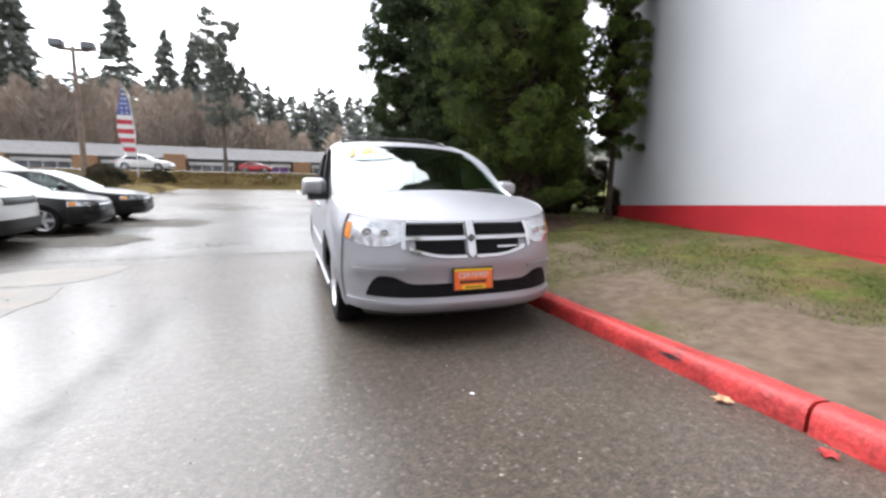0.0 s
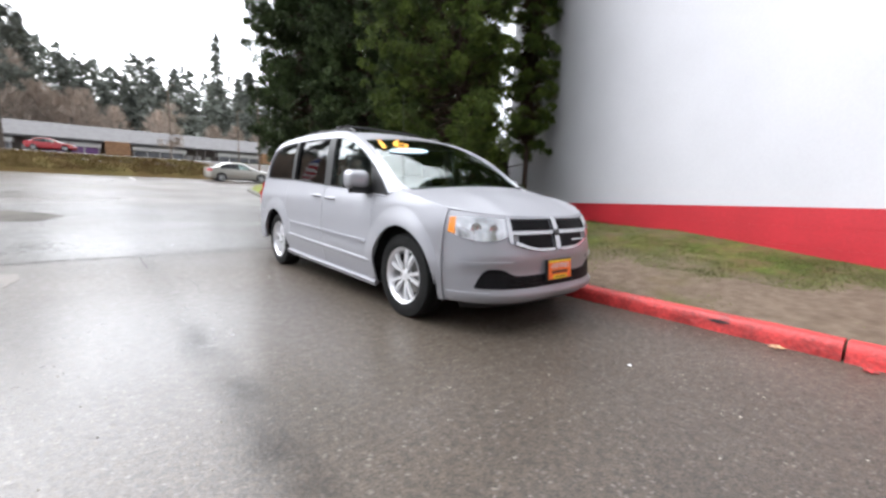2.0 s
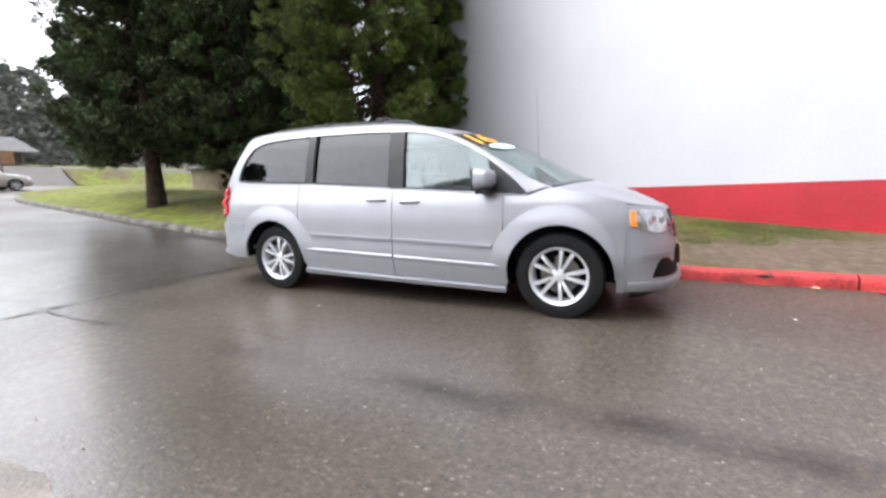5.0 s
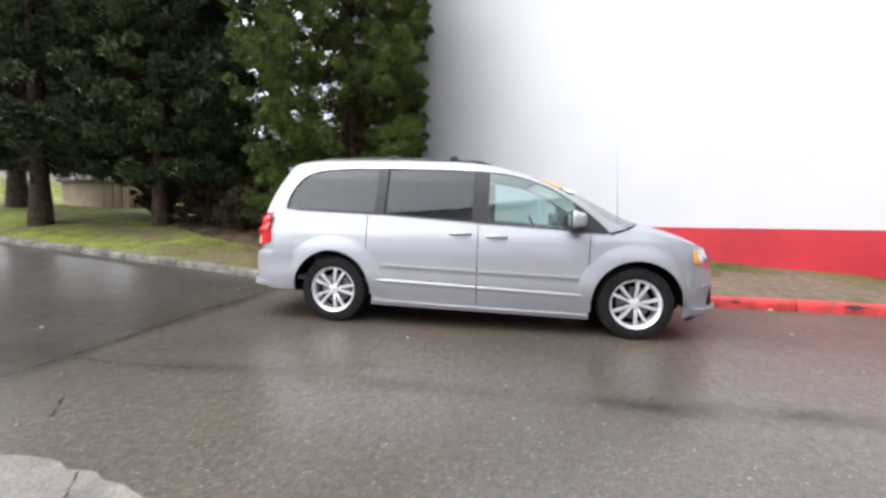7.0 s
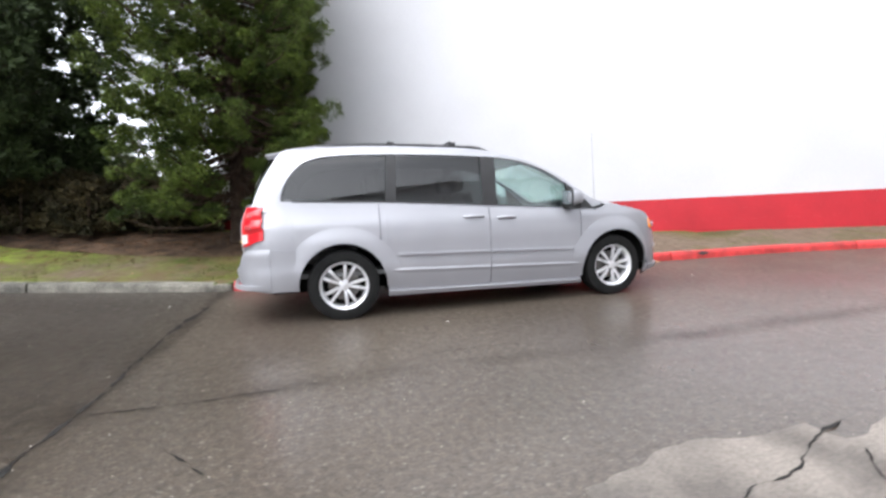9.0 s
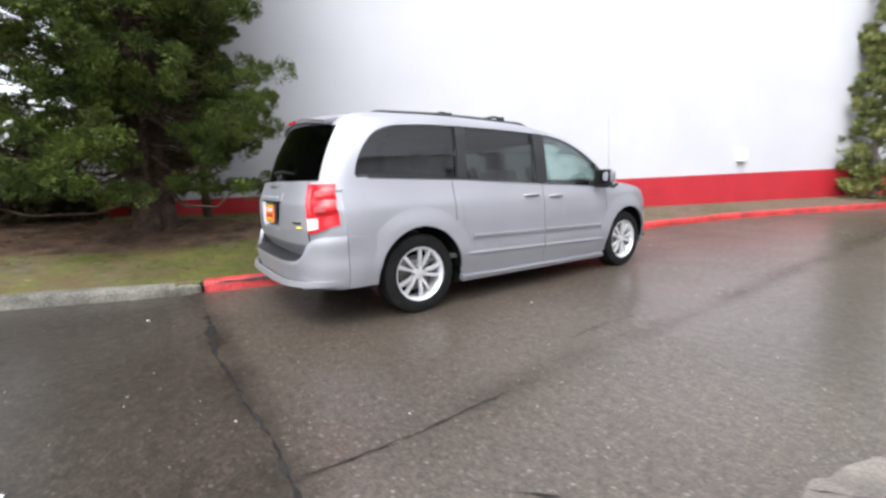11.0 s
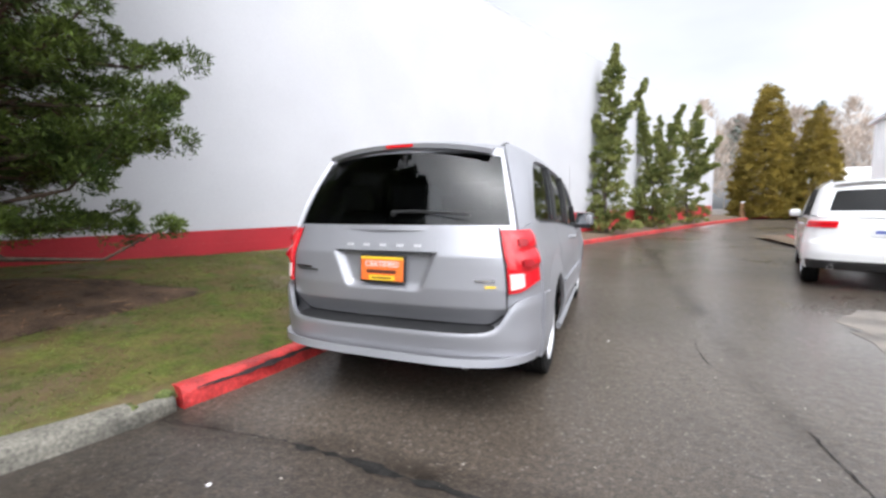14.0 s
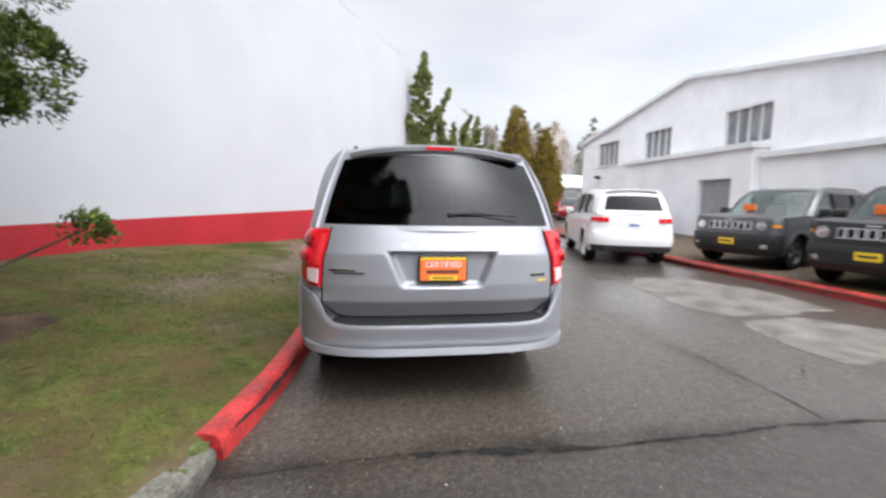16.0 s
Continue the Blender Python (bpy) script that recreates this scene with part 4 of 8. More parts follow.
for a, b, tone in ((-52, -45, M_SHOP_GLASS), (-41, -34, M_SHOP_GLASS), (-29.8, -23.5, M_SHOP_GLASS), (-17.6, -11.2, M_SHOP_GLASS), (-8.6, -2.0, M_PURPLE), (2.2, 8.8, M_SHOP_GLASS), (14.0, 20.4, M_SHOP_GLASS)):
    w = part("shop_window", cuboid(a, SHOP_Y - 1.3, 3.9, b, SHOP_Y + 0.05, 6.25), tone, shops, "purple shop front" if tone is M_PURPLE else "pale glazed shop front")
    part("fascia", cuboid(a - 0.3, SHOP_Y - 1.7, 6.25, b + 0.3, SHOP_Y - 0.0, 6.85, 0.04), M_WHITE_TRIM, w, "white fascia")
    for x in np.linspace(a, b, 5):
        part("mullion", cuboid(x - 0.06, SHOP_Y - 1.38, 3.9, x + 0.06, SHOP_Y - 1.28, 6.25), M_WHITE_TRIM, w)
for x in (-22.2, -9.8, -6.0, 9.8, 11.0, 12.4, 24.2):
    part("shop_door", cuboid(x - 0.45, SHOP_Y - 0.06, 3.9, x + 0.45, SHOP_Y + 0.02, 6.1), M_WHITE_TRIM, shops, "pale shop door")
    part("porch_post", cuboid(x + 0.7, SHOP_Y - 2.0, 3.9, x + 0.85, SHOP_Y - 1.85, 7.1), M_SHOP_WALL, shops)


# Planted banks at the far edge of the lot
def bank(name, x0, x1, y0, y1, h, label):
    nx, ny = 60, 14
    verts = []
    for j in range(ny):
        for i in range(nx):
            u, v = i / (nx - 1), j / (ny - 1)
            x, y = x0 + (x1 - x0) * u, y0 + (y1 - y0) * v
            hh = h * (math.sin(math.pi * u) ** 0.25) * (math.sin(math.pi * v) ** 0.6) if 0 < u < 1 and 0 < v < 1 else -0.05
            verts.append((x, y, road_z(y) + hh * (0.8 + 0.16 * noise.noise(Vector((x * 0.5, y * 0.5, 2)))) + 0.05 * noise.noise(Vector((x * 2, y * 2, 2)))))
    faces = [(j * nx + i, j * nx + i + 1, (j + 1) * nx + i + 1, (j + 1) * nx + i) for j in range(ny - 1) for i in range(nx - 1)]
    return tagged(new(name, mesh_of(name, verts, faces, M_BANK, smooth=True)), label, "bank", kind="structure")


bank("planted_bank", -24, 6.4, 33.2, 37.5, 1.25, "low bank of dead brown grass and heather")
bank("planted_bank_side", -26, -9.5, 22.6, 33.5, 0.9, "brown and green planted bank beside the lot")

# ---- vehicles ----
class Shape:
    """A car's skin: x from (y, z) on the flanks, y from (x, z) at nose and tail. The nose points to -y."""

    def __init__(self, w, yf, yr, y1, y2, nf=3.0, nr=3.2):
        self.w, self.yf, self.yr, self.y1, self.y2, self.nf, self.nr = pl(w), pl(yf), pl(yr), y1, y2, nf, nr

    def side(self, y, z, lift=0.0):
        w = self.w(z)
        if y < self.y1:
            b = self.y1 - self.yf(z)
            k = min(1.0, (self.y1 - y) / b)
            w *= (1 - k ** self.nf) ** (1 / self.nf)
        elif y > self.y2:
            b = self.yr(z) - self.y2
            k = min(1.0, (y - self.y2) / b)
            w *= (1 - k ** self.nr) ** (1 / self.nr)
        return w + lift

    def front(self, x, z, lift=0.0):
        w = self.w(z)
        b = self.y1 - self.yf(z)
        k = min(1.0, abs(x) / w)
        return self.y1 - b * (1 - k ** self.nf) ** (1 / self.nf) - lift

    def rear(self, x, z, lift=0.0):
        w = self.w(z)
        b = self.yr(z) - self.y2
        k = min(1.0, abs(x) / w)
        return self.y2 + b * (1 - k ** self.nr) ** (1 / self.nr) + lift


def lin(a, b, n):
    return [a + (b - a) * i / (n - 1) for i in range(n)]


def side_panel(sh, s, ys, zlo, zhi, rows, lift=0.0, thick=0.014):
    """A flank panel on side s (-1 or 1) between two height functions."""
    def fn(y, v):
        z = zlo(y) + (zhi(y) - zlo(y)) * v
        return (s * sh.side(y, z, lift), y, z)
    return slab(fn, ys, lin(0, 1, rows), thick, flip=(s > 0))


def make_wheel(car, x, y, z, r, width, rim_r, spokes, paired, rim_mat):
    """Tyre, rim, spokes, hub and brake disc, standing upright; the outer face looks away from the car."""
    s = -1 if x < 0 else 1
    hw = width / 2
    rim = part("wheel", lathe([(-hw * 0.8, rim_r * 0.98), (hw * 0.2, rim_r * 0.90), (hw * 0.72, rim_r * 0.93), (hw * 0.92, rim_r * 1.0), (hw * 0.96, rim_r * 1.03), (hw * 0.86, rim_r * 1.05)], 40), rim_mat, car, "silver alloy wheel")
    rim.matrix_basis = Matrix.Translation((x, y, z)) @ (Matrix.Rotation(math.pi, 4, 'Z') if s < 0 else Matrix.Identity(4))
    smooth(rim, 30)
    ty = [(-hw * 0.85, rim_r * 1.0), (-hw * 0.98, rim_r * 1.12), (-hw, (r + rim_r) / 2), (-hw * 0.9, r * 0.965), (-hw * 0.7, r * 0.994)]
    for k in range(4):
        c = -hw * 0.5 + k * hw / 3.0
        ty += [(c - hw * 0.13, r), (c + hw * 0.05, r), (c + hw * 0.06, r - 0.007), (c + hw * 0.16, r - 0.007)]
    ty += [(hw * 0.7, r * 0.994), (hw * 0.9, r * 0.965), (hw, (r + rim_r) / 2), (hw * 0.99, rim_r * 1.14), (hw * 0.90, rim_r * 1.03), (hw * 0.8, rim_r * 0.99)]
    smooth(part("tyre", lathe(ty, 40 if car.name.startswith("minivan") else 26), M_RUBBER, rim, "black rubber tyre"), 35)
    part("brake_disc", lathe([(-0.01, 0.02), (-0.01, rim_r * 0.68), (0.012, rim_r * 0.68), (0.012, 0.02)], 28), M_DISC, rim, "grey brake disc")
    part("inner_barrel", lathe([(-hw * 0.5, 0.0), (-hw * 0.5, rim_r * 0.93)], 28), M_INNER, rim, "dark inside of the wheel")
    for k in range(spokes):
        a = 2 * math.pi * k / spokes
        for off in ((-0.21, 0.21) if paired else (0.0,)):
            bm = bmesh.new()
            n = 5
            wv = []
            for i in range(n):
                f = i / (n - 1)
                rr = 0.045 + (rim_r * 0.97 - 0.045) * f
                ang = a + off * (1.0 + 0.12 * f)
                half = (0.014 + 0.005 * f) if paired else 0.034
                outx = hw * (0.62 + 0.12 * math.sin(math.pi * f)) + 0.012 * f
                cy, cz = rr * math.cos(ang), rr * math.sin(ang)
                tx, tz = -math.sin(ang), math.cos(ang)
                row = []
                for o, d in ((-half, -0.026), (-half * 0.75, 0.0), (half * 0.75, 0.0), (half, -0.026)):
                    row.append(bm.verts.new((outx + d, cy + tx * o, cz + tz * o)))
                wv.append(row)
            for i in range(n - 1):
                for j in range(3):
                    bm.faces.new((wv[i][j], wv[i][j + 1], wv[i + 1][j + 1], wv[i + 1][j]))
            bmesh.ops.recalc_face_normals(bm, faces=bm.faces[:])
            part("spoke", bm, rim_mat, rim)
    smooth(part("hub_cap", lathe([(hw * 0.5, 0.066), (hw * 0.66, 0.058), (hw * 0.72, 0.036), (hw * 0.75, 0.0)], 20), rim_mat, rim), 30)
    for k in range(5):
        a = 2 * math.pi * (k + 0.5) / 5
        part("wheel_nut", lathe([(hw * 0.6, 0.012), (hw * 0.74, 0.011), (hw * 0.76, 0.0)], 6), M_DISC, rim).location = (0, 0.056 * math.cos(a), 0.056 * math.sin(a))
    return rim


def seat(car, x, y, z, w=0.5, tall=0.62):
    base = part("seat", cuboid(x - w / 2, y - 0.27, z, x + w / 2, y + 0.25, z + 0.16, 0.05, 3), M_CABIN, car, "dark cloth seat")
    bm = cuboid(-w / 2, -0.07, 0, w / 2, 0.07, tall, 0.05, 3)
    bmesh.ops.transform(bm, matrix=Matrix.Translation((x, y + 0.27, z + 0.10)) @ Matrix.Rotation(radians(-14), 4, 'X'), verts=bm.verts[:])
    part("backrest", bm, M_CABIN, base)
    bm = cuboid(-0.13, -0.05, 0, 0.13, 0.05, 0.2, 0.045, 3)
    bmesh.ops.transform(bm, matrix=Matrix.Translation((x, y + 0.27 + tall * 0.27, z + 0.10 + tall * 0.99)) @ Matrix.Rotation(radians(-8), 4, 'X'), verts=bm.verts[:])
    part("headrest", bm, M_CABIN, base)


def car_shell(name, label, c):
    """A whole car from its measures: flanks with wheel arches and doors, nose, tail, bonnet, roof, glass, cabin and wheels."""
    car = empty(name)
    tagged(car, label, c.get("category", "car"))
    sh, paint = c["shape"], c["paint"]
    yw, hz, ar = c["wheels_y"], c["hub_z"], c["arch_r"]
    sill, top = pl(c["sill"]), pl(c["top"])
    q1, q2 = c["q1"], c["q2"]

    def zlo(y):
        z = sill(y)
        for wy in yw:
            d = abs(y - wy)
            if d < ar:
                z = max(z, hz + math.sqrt(ar * ar - d * d))
        return z

    marks = sorted(set([q1, q2] + list(c["seams"])))
    dense = sorted(set([round(y, 4) for y in np.linspace(q1, q2, 70)] + [round(wy + (ar - 0.0004) * math.cos(t), 4) for wy in yw for t in np.linspace(0, math.pi, 29)]
                       + [round(wy + s * (ar + 0.002), 4) for wy in yw for s in (-1, 1)]))
    names = c["panels"]
    for s in (-1, 1):
        for (a, b), nm in zip(zip(marks[:-1], marks[1:]), names):
            g0 = 0.004 if a != q1 else 0.0
            g1 = 0.004 if b != q2 else 0.0
            ys2 = [a + g0] + [y for y in dense if a + g0 + 0.002 < y < b - g1 - 0.002] + [b - g1]
            ob = smooth(part(nm, side_panel(sh, s, ys2, zlo, top, 18), paint, car), 35)
        # wheel arch lips
        for wy in yw:
            lip_w = c.get("lip", 0.12)
            lm = c.get("lip_mat", paint)

            def fn(t, v, s=s, wy=wy):
                near_end = -math.cos(t) if wy < 0 else 0.0
                r = ar - 0.012 + lip_w * (1 - 0.72 * max(0.0, near_end) ** 1.5) * v
                y, z = wy + r * math.cos(t), hz + r * math.sin(t)
                z = max(z, sill(y) - 0.0)
                bulge = c.get("lip_out", 0.022) * (1 - v ** 1.6) ** 1.3 * max(0.05, min(1.0, math.sin(t) * 1.6 + 0.25))
                return (s * (sh.side(y, max(z, 0.25)) + 0.001 + bulge), y, z)
            a0 = math.asin(max(-0.9, min(0.9, (sill(wy) - hz + 0.02) / ar)))
            smooth(part("wheel_arch", slab(fn, lin(a0, math.pi - a0 - (0.2 if wy < 0 else 0.0), 34), [0, 0.12, 0.3, 0.5, 0.7, 0.85, 1.0], 0.014, flip=(s < 0)), lm, car), 45)
            # dark liner
            verts, faces = [], []
            for i in range(19):
                t = math.pi * i / 18
                for x in (sh.side(wy, 0.6) - 0.02, sh.side(wy, 0.6) - 0.38):
                    verts.append((s * x, wy + (ar + 0.01) * math.cos(t), hz + (ar + 0.01) * math.sin(t)))
            faces = [(2 * i, 2 * i + 1, 2 * i + 3, 2 * i + 2) for i in range(18)]
            n0 = len(verts)
            verts += [(s * (sh.side(wy, 0.6) - 0.38), wy, hz)]
            faces += [(2 * i + 1, n0, 2 * i + 3) for i in range(18)]
            part("arch_liner", (verts, faces), M_INNER, car, "black wheel arch liner")
    # nose and tail in one sweep each
    def tap(q, z):
        return sh.side(q, z)
    nb, rb = pl(c["nose_bottom"]), pl(c["tail_bottom"])

    def nose_fn(u, v):
        zt = top(q1) if abs(u) > 0.999 else c["nose_top"](abs(u))
        lo = nb(abs(u))
        z = lo + (zt - lo) * v
        x = u * sh.side(q1, z)
        return (x, sh.front(x, z) if abs(u) < 0.9999 else q1, z)
    us = [-1, -0.985, -0.96, -0.92] + lin(-0.87, 0.87, 30) + [0.92, 0.96, 0.985, 1]
    smooth(part("front_end", slab(nose_fn, us, lin(0, 1, 24), 0.014), paint, car), 35)

    def tail_fn(u, v):
        zt = c["tail_top"](abs(u))
        lo = rb(abs(u))
        z = lo + (zt - lo) * v
        x = u * sh.side(q2, z)
        return (x, sh.rear(x, z) - dent(x, z) if abs(u) < 0.9999 else q2, z)
    dent = c.get("tail_dent", lambda x, z: 0.0)
    fine = "tail_dent" in c
    tail_us = us[:4] + lin(-0.87, -0.50, 8) + lin(-0.48, 0.48, 56) + lin(0.50, 0.87, 8) + us[-4:] if fine else us
    smooth(part("tail_panel", slab(tail_fn, tail_us, lin(0, 1, 84 if fine else 22), 0.014, flip=True), paint, car), 35)

    # greenhouse loops
    n = 64
    T = spline(c["T"], n)
    R = spline(c["R"], n)
    xw = pl(c["win_x"])
    for s in (-1, 1):
        def rail(i, v, s=s):
            a, b = T[i], R[i]
            ax = xw(a[1])
            e = v + 0.0
            x = ax + (b[2] - ax) * e
            z = a[1] + (b[1] - a[1]) * e
            bul = c.get("rail_bulge", 0.012) * math.sin(math.pi * v) * min(1.0, i / 9.0)
            return (s * (x + bul), a[0] + (b[0] - a[0]) * e, z + bul * 0.6)
        smooth(part("roof_rail_panel", slab(rail, list(range(n)), lin(0, 1, 7), 0.02, flip=(s > 0)), paint, car, "painted pillar and roof edge"), 40)
        # pillars and panes between belt and window top
        tz = pl([(p[0], p[1]) for p in sorted(T.tolist())])
        bz = pl(c["belt"])
        y_front, y_back = T[0][0], T[-1][0]
        for (a0, a1, b0, b1, kind) in c["panes"]:
            # (bottom from, bottom to, top from, top to)
            def fn(u, v, a0=a0, a1=a1, b0=b0, b1=b1, s=s):
                yb, yt = a0 + (a1 - a0) * u, b0 + (b1 - b0) * u
                z0 = bz(yb)
                z1 = max(tz(yt), z0 + 0.003)
                y = yb + (yt - yb) * v
                z = z0 + (z1 - z0) * v
                z = min(z, max(tz(y), z0 + 0.002))
                return (s * (xw(z) - (0.006 if kind != "pillar" else 0.001)), y, z)
            m = {"clear": G_CLEAR, "tint": G_TINT, "pillar": M_BLACK_PLASTIC}[kind]
            nm = {"clear": "front_window", "tint": "rear_side_window", "pillar": "window_pillar"}[kind]
            ob = part(nm, slab(fn, lin(0, 1, 22), lin(0, 1, 12), 0.004 if kind != "pillar" else 0.03, flip=(s > 0)), m, car)
            smooth(ob, 40)
            if kind != "pillar":
                ob.visible_shadow = False
        # thin dark rubber along the belt
        def belt_fn(y, v, s=s):
            z = bz(y) - 0.006 + 0.018 * v
            return (s * (xw(z) + 0.004), y, z)
        part("belt_strip", slab(belt_fn, lin(y_front + 0.02, y_back - 0.01, 40), [0, 1], 0.02, flip=(s > 0)), M_BLACK_PLASTIC, car, "black window strip")

        def shoulder(i, v, s=s):
            y = y_front + (y_back - y_front) * i / 40
            z0, z1 = top(y), bz(y)
            x0, x1 = sh.side(y, z0), xw(z1)
            return (s * (x0 + (x1 - x0) * v), y, z0 + (z1 - z0) * v)
        part("shoulder", slab(shoulder, list(range(41)), [0, 0.5, 1.0], 0.014, flip=(s > 0)), paint, car)

    # outline pieces of the R loop for screen, roof and rear glass
    i_a = int(np.argmin(abs(R[:n // 2, 0] - c["screen_top_y"])))
    i_d = n // 2 + int(np.argmin(abs(R[n // 2:, 0] - c["roof_rear_y"]) + 4 * (R[n // 2:, 1] < R[:, 1].max() * 0.93)))

    def loop_at(f):
        f = max(0.0, min(n - 1.0, f))
        i = min(int(f), n - 2)
        return R[i] + (R[i + 1] - R[i]) * (f - i)

    bow0, bow1, lift0, lift1 = c["screen_bow"]

    def screen(u, v, grow=1.0):
        e = loop_at(i_a * v)
        k = 1 - u * u
        bow = bow0 + (bow1 - bow0) * v
        return (u * e[2] * grow, e[0] - bow * k, e[1] + (lift0 + (lift1 - lift0) * v) * k)
    ob = smooth(part("windscreen", slab(screen, lin(-0.955, 0.955, 26), lin(0.02, 0.97, 14), 0.005), G_SCREEN, car, "clear windscreen"), 40)
    ob.visible_shadow = False
    for s in (-1, 1):
        part("screen_pillar", slab(lambda u, v: screen(u, v), lin(0.95, 1.0, 3) if s > 0 else lin(-1.0, -0.95, 3), lin(0, 1, 14), 0.03), M_BLACK_PLASTIC if c.get("dark_a") else paint, car)
    part("screen_header", slab(lambda u, v: screen(u, v), lin(-0.96, 0.96, 20), lin(0.965, 1.0, 3), 0.03), M_BLACK_PLASTIC, car)

    crown = lift1

    def roof(u, v):
        e = loop_at(i_a + (i_d - i_a) * v)
        k = 1 - abs(u) ** 2.4
        fy = -bow1 * (1 - u * u) * max(0.0, 1 - v * 6)
        ry = c.get("tail_bow", 0.1) * (1 - u * u) * max(0.0, v * 6 - 5)
        return (u * e[2], e[0] + fy + ry, e[1] + crown * k)
    smooth(part("roof", slab(roof, lin(-1, 1, 26), lin(0, 1, 36), 0.02), paint, car, "painted roof"), 40)

    tb = c.get("tail_bow", 0.1)

    def back(u, v):
        """From the roof's rear edge down to the waist."""
        e = loop_at(i_d + (n - 1 - i_d) * v)
        k = 1 - abs(u) ** 2.4
        return (u * e[2], e[0] + tb * (1 - u * u), e[1] + crown * k * (1 - v))
    v0, v1, uu = c["rear_glass"]
    ob = smooth(part("rear_window", slab(back, lin(-uu, uu, 24), lin(v0, v1, 12), 0.005), c.get("rear_mat", G_REAR), car, "dark tinted rear window"), 40)
    ob.visible_shadow = False
    for a, b in ((-1.0, -uu), (uu, 1.0)):
        smooth(part("rear_pillar", slab(back, lin(a, b, 4), lin(0, 1, 14), 0.02), paint, car), 40)
    part("rear_header", slab(back, lin(-uu, uu, 20), lin(0, v0, 4), 0.02), paint, car)
    if v1 < 1:
        part("hatch_upper", slab(back, lin(-uu, uu, 20), lin(v1, 1, 4), 0.02), paint, car)

    # bonnet between nose top and screen
    he = c["nose_top"]

    def bonnet(u, v):
        z = he(abs(u))
        x = u * sh.side(q1, z)
        A = Vector((x, sh.front(x, z) if abs(u) < 0.999 else q1, z))
        B = Vector(screen(u, 0.0))
        P = A.lerp(B, v)
        yq = q1 + (R[0][0] - q1) * v
        zq = top(yq)
        E = Vector(((1 if u > 0 else -1) * sh.side(yq, zq), yq, zq))
        A1 = Vector(((1 if u > 0 else -1) * sh.side(q1, he(1)), q1, he(1)))
        B1 = Vector(screen(1 if u > 0 else -1, 0.0))
        D = E - A1.lerp(B1, v)
        P += D * (abs(u) ** 5)
        P.z += c.get("bonnet_bulge", 0.035) * math.sin(math.pi * min(1, v * 0.95 + 0.03)) * (1 - abs(u) ** 3)
        cr = c.get("bonnet_crease", 0.0)
        P.z += cr * math.exp(-((abs(u) - 0.55) / 0.10) ** 2) * math.sin(math.pi * v)
        return P
    smooth(part("bonnet", slab(bonnet, lin(-1, 1, 41), lin(0, 1, 22), 0.016), paint, car, "painted bonnet"), 40)

    # dark tub, floor and cabin
    y_a, y_b = sh.yf(0.5) + 0.35, sh.yr(0.5) - 0.16
    ww = sh.w(0.5) - 0.06
    zt = c["tub_top"]
    tub = cuboid(-ww * 0.62, y_a, c["floor_z"] - 0.1, ww * 0.62, y_b, c["floor_z"] + 0.12, 0.05)
    part("underbody", tub, M_INNER, car, "black underbody")
    part("floor_pan", cuboid(-ww * 0.86, yw[0] + ar + 0.03, sill(0) - 0.10, ww * 0.86, yw[1] - ar - 0.03, sill(0) + 0.06, 0.03), M_INNER, car, "black floor pan")
    part("cabin_floor", cuboid(-ww + 0.03, T[0][0] + 0.2, c["floor_z"] + 0.1, ww - 0.03, y_b - 0.1, c["floor_z"] + 0.14), M_CABIN, car)
    lz = hz + ar + 0.03
    for s in (-1, 1):
        part("door_lining", slab(lambda y, v, s=s: (s * (sh.side(y, lz + (bz(y) - 0.03 - lz) * v) - 0.05), y, lz + (bz(y) - 0.03 - lz) * v),
                                lin(T[0][0] + 0.1, y_b - 0.15, 30), lin(0, 1, 5), 0.02, flip=(s > 0)), M_CABIN, car)
    fw = T[0][0] + 0.02
    part("firewall", cuboid(-ww + 0.06, fw - 0.25, c["floor_z"] + 0.1, ww - 0.06, fw + 0.1, bz(fw) - 0.05, 0.02), M_INNER, car)
    part("dashboard", cuboid(-ww + 0.08, fw - 0.2, bz(fw) - 0.18, ww - 0.08, fw + 0.45, bz(fw) + 0.0, 0.05, 3), M_GREY_PLASTIC, car, "dark grey dashboard")
    part("tail_lining", cuboid(-ww + 0.1, y_b - 0.14, c["floor_z"] + 0.1, ww - 0.1, y_b - 0.10, bz(T[-1][0]) - 0.04), M_INNER, car)
    for x, y, z, w in c["seats"]:
        seat(car, x, y, z, w)
    wheel = part("steering_wheel", tube([(c["steer_x"] + 0.185 * math.cos(t), fw + 0.62 + 0.07 * math.sin(t), bz(fw) - 0.02 + 0.17 * math.sin(t)) for t in np.linspace(0, 2 * math.pi, 25)], 0.016, 8, False), M_BLACK_PLASTIC, car, "black steering wheel")
    part("wheel_spoke", tube([(c["steer_x"] - 0.18, fw + 0.62, bz(fw) - 0.02), (c["steer_x"], fw + 0.60, bz(fw) - 0.04), (c["steer_x"] + 0.18, fw + 0.62, bz(fw) - 0.02)], [0.02, 0.05, 0.02], 8), M_BLACK_PLASTIC, wheel)
    for wy in yw:
        for s in (-1, 1):
            make_wheel(car, s * c["track"], wy, hz, c["tyre_r"], c["tyre_w"], c["rim_r"], c["spokes"], c.get("paired", False), c.get("rim_mat", M_ALLOY))
    return car


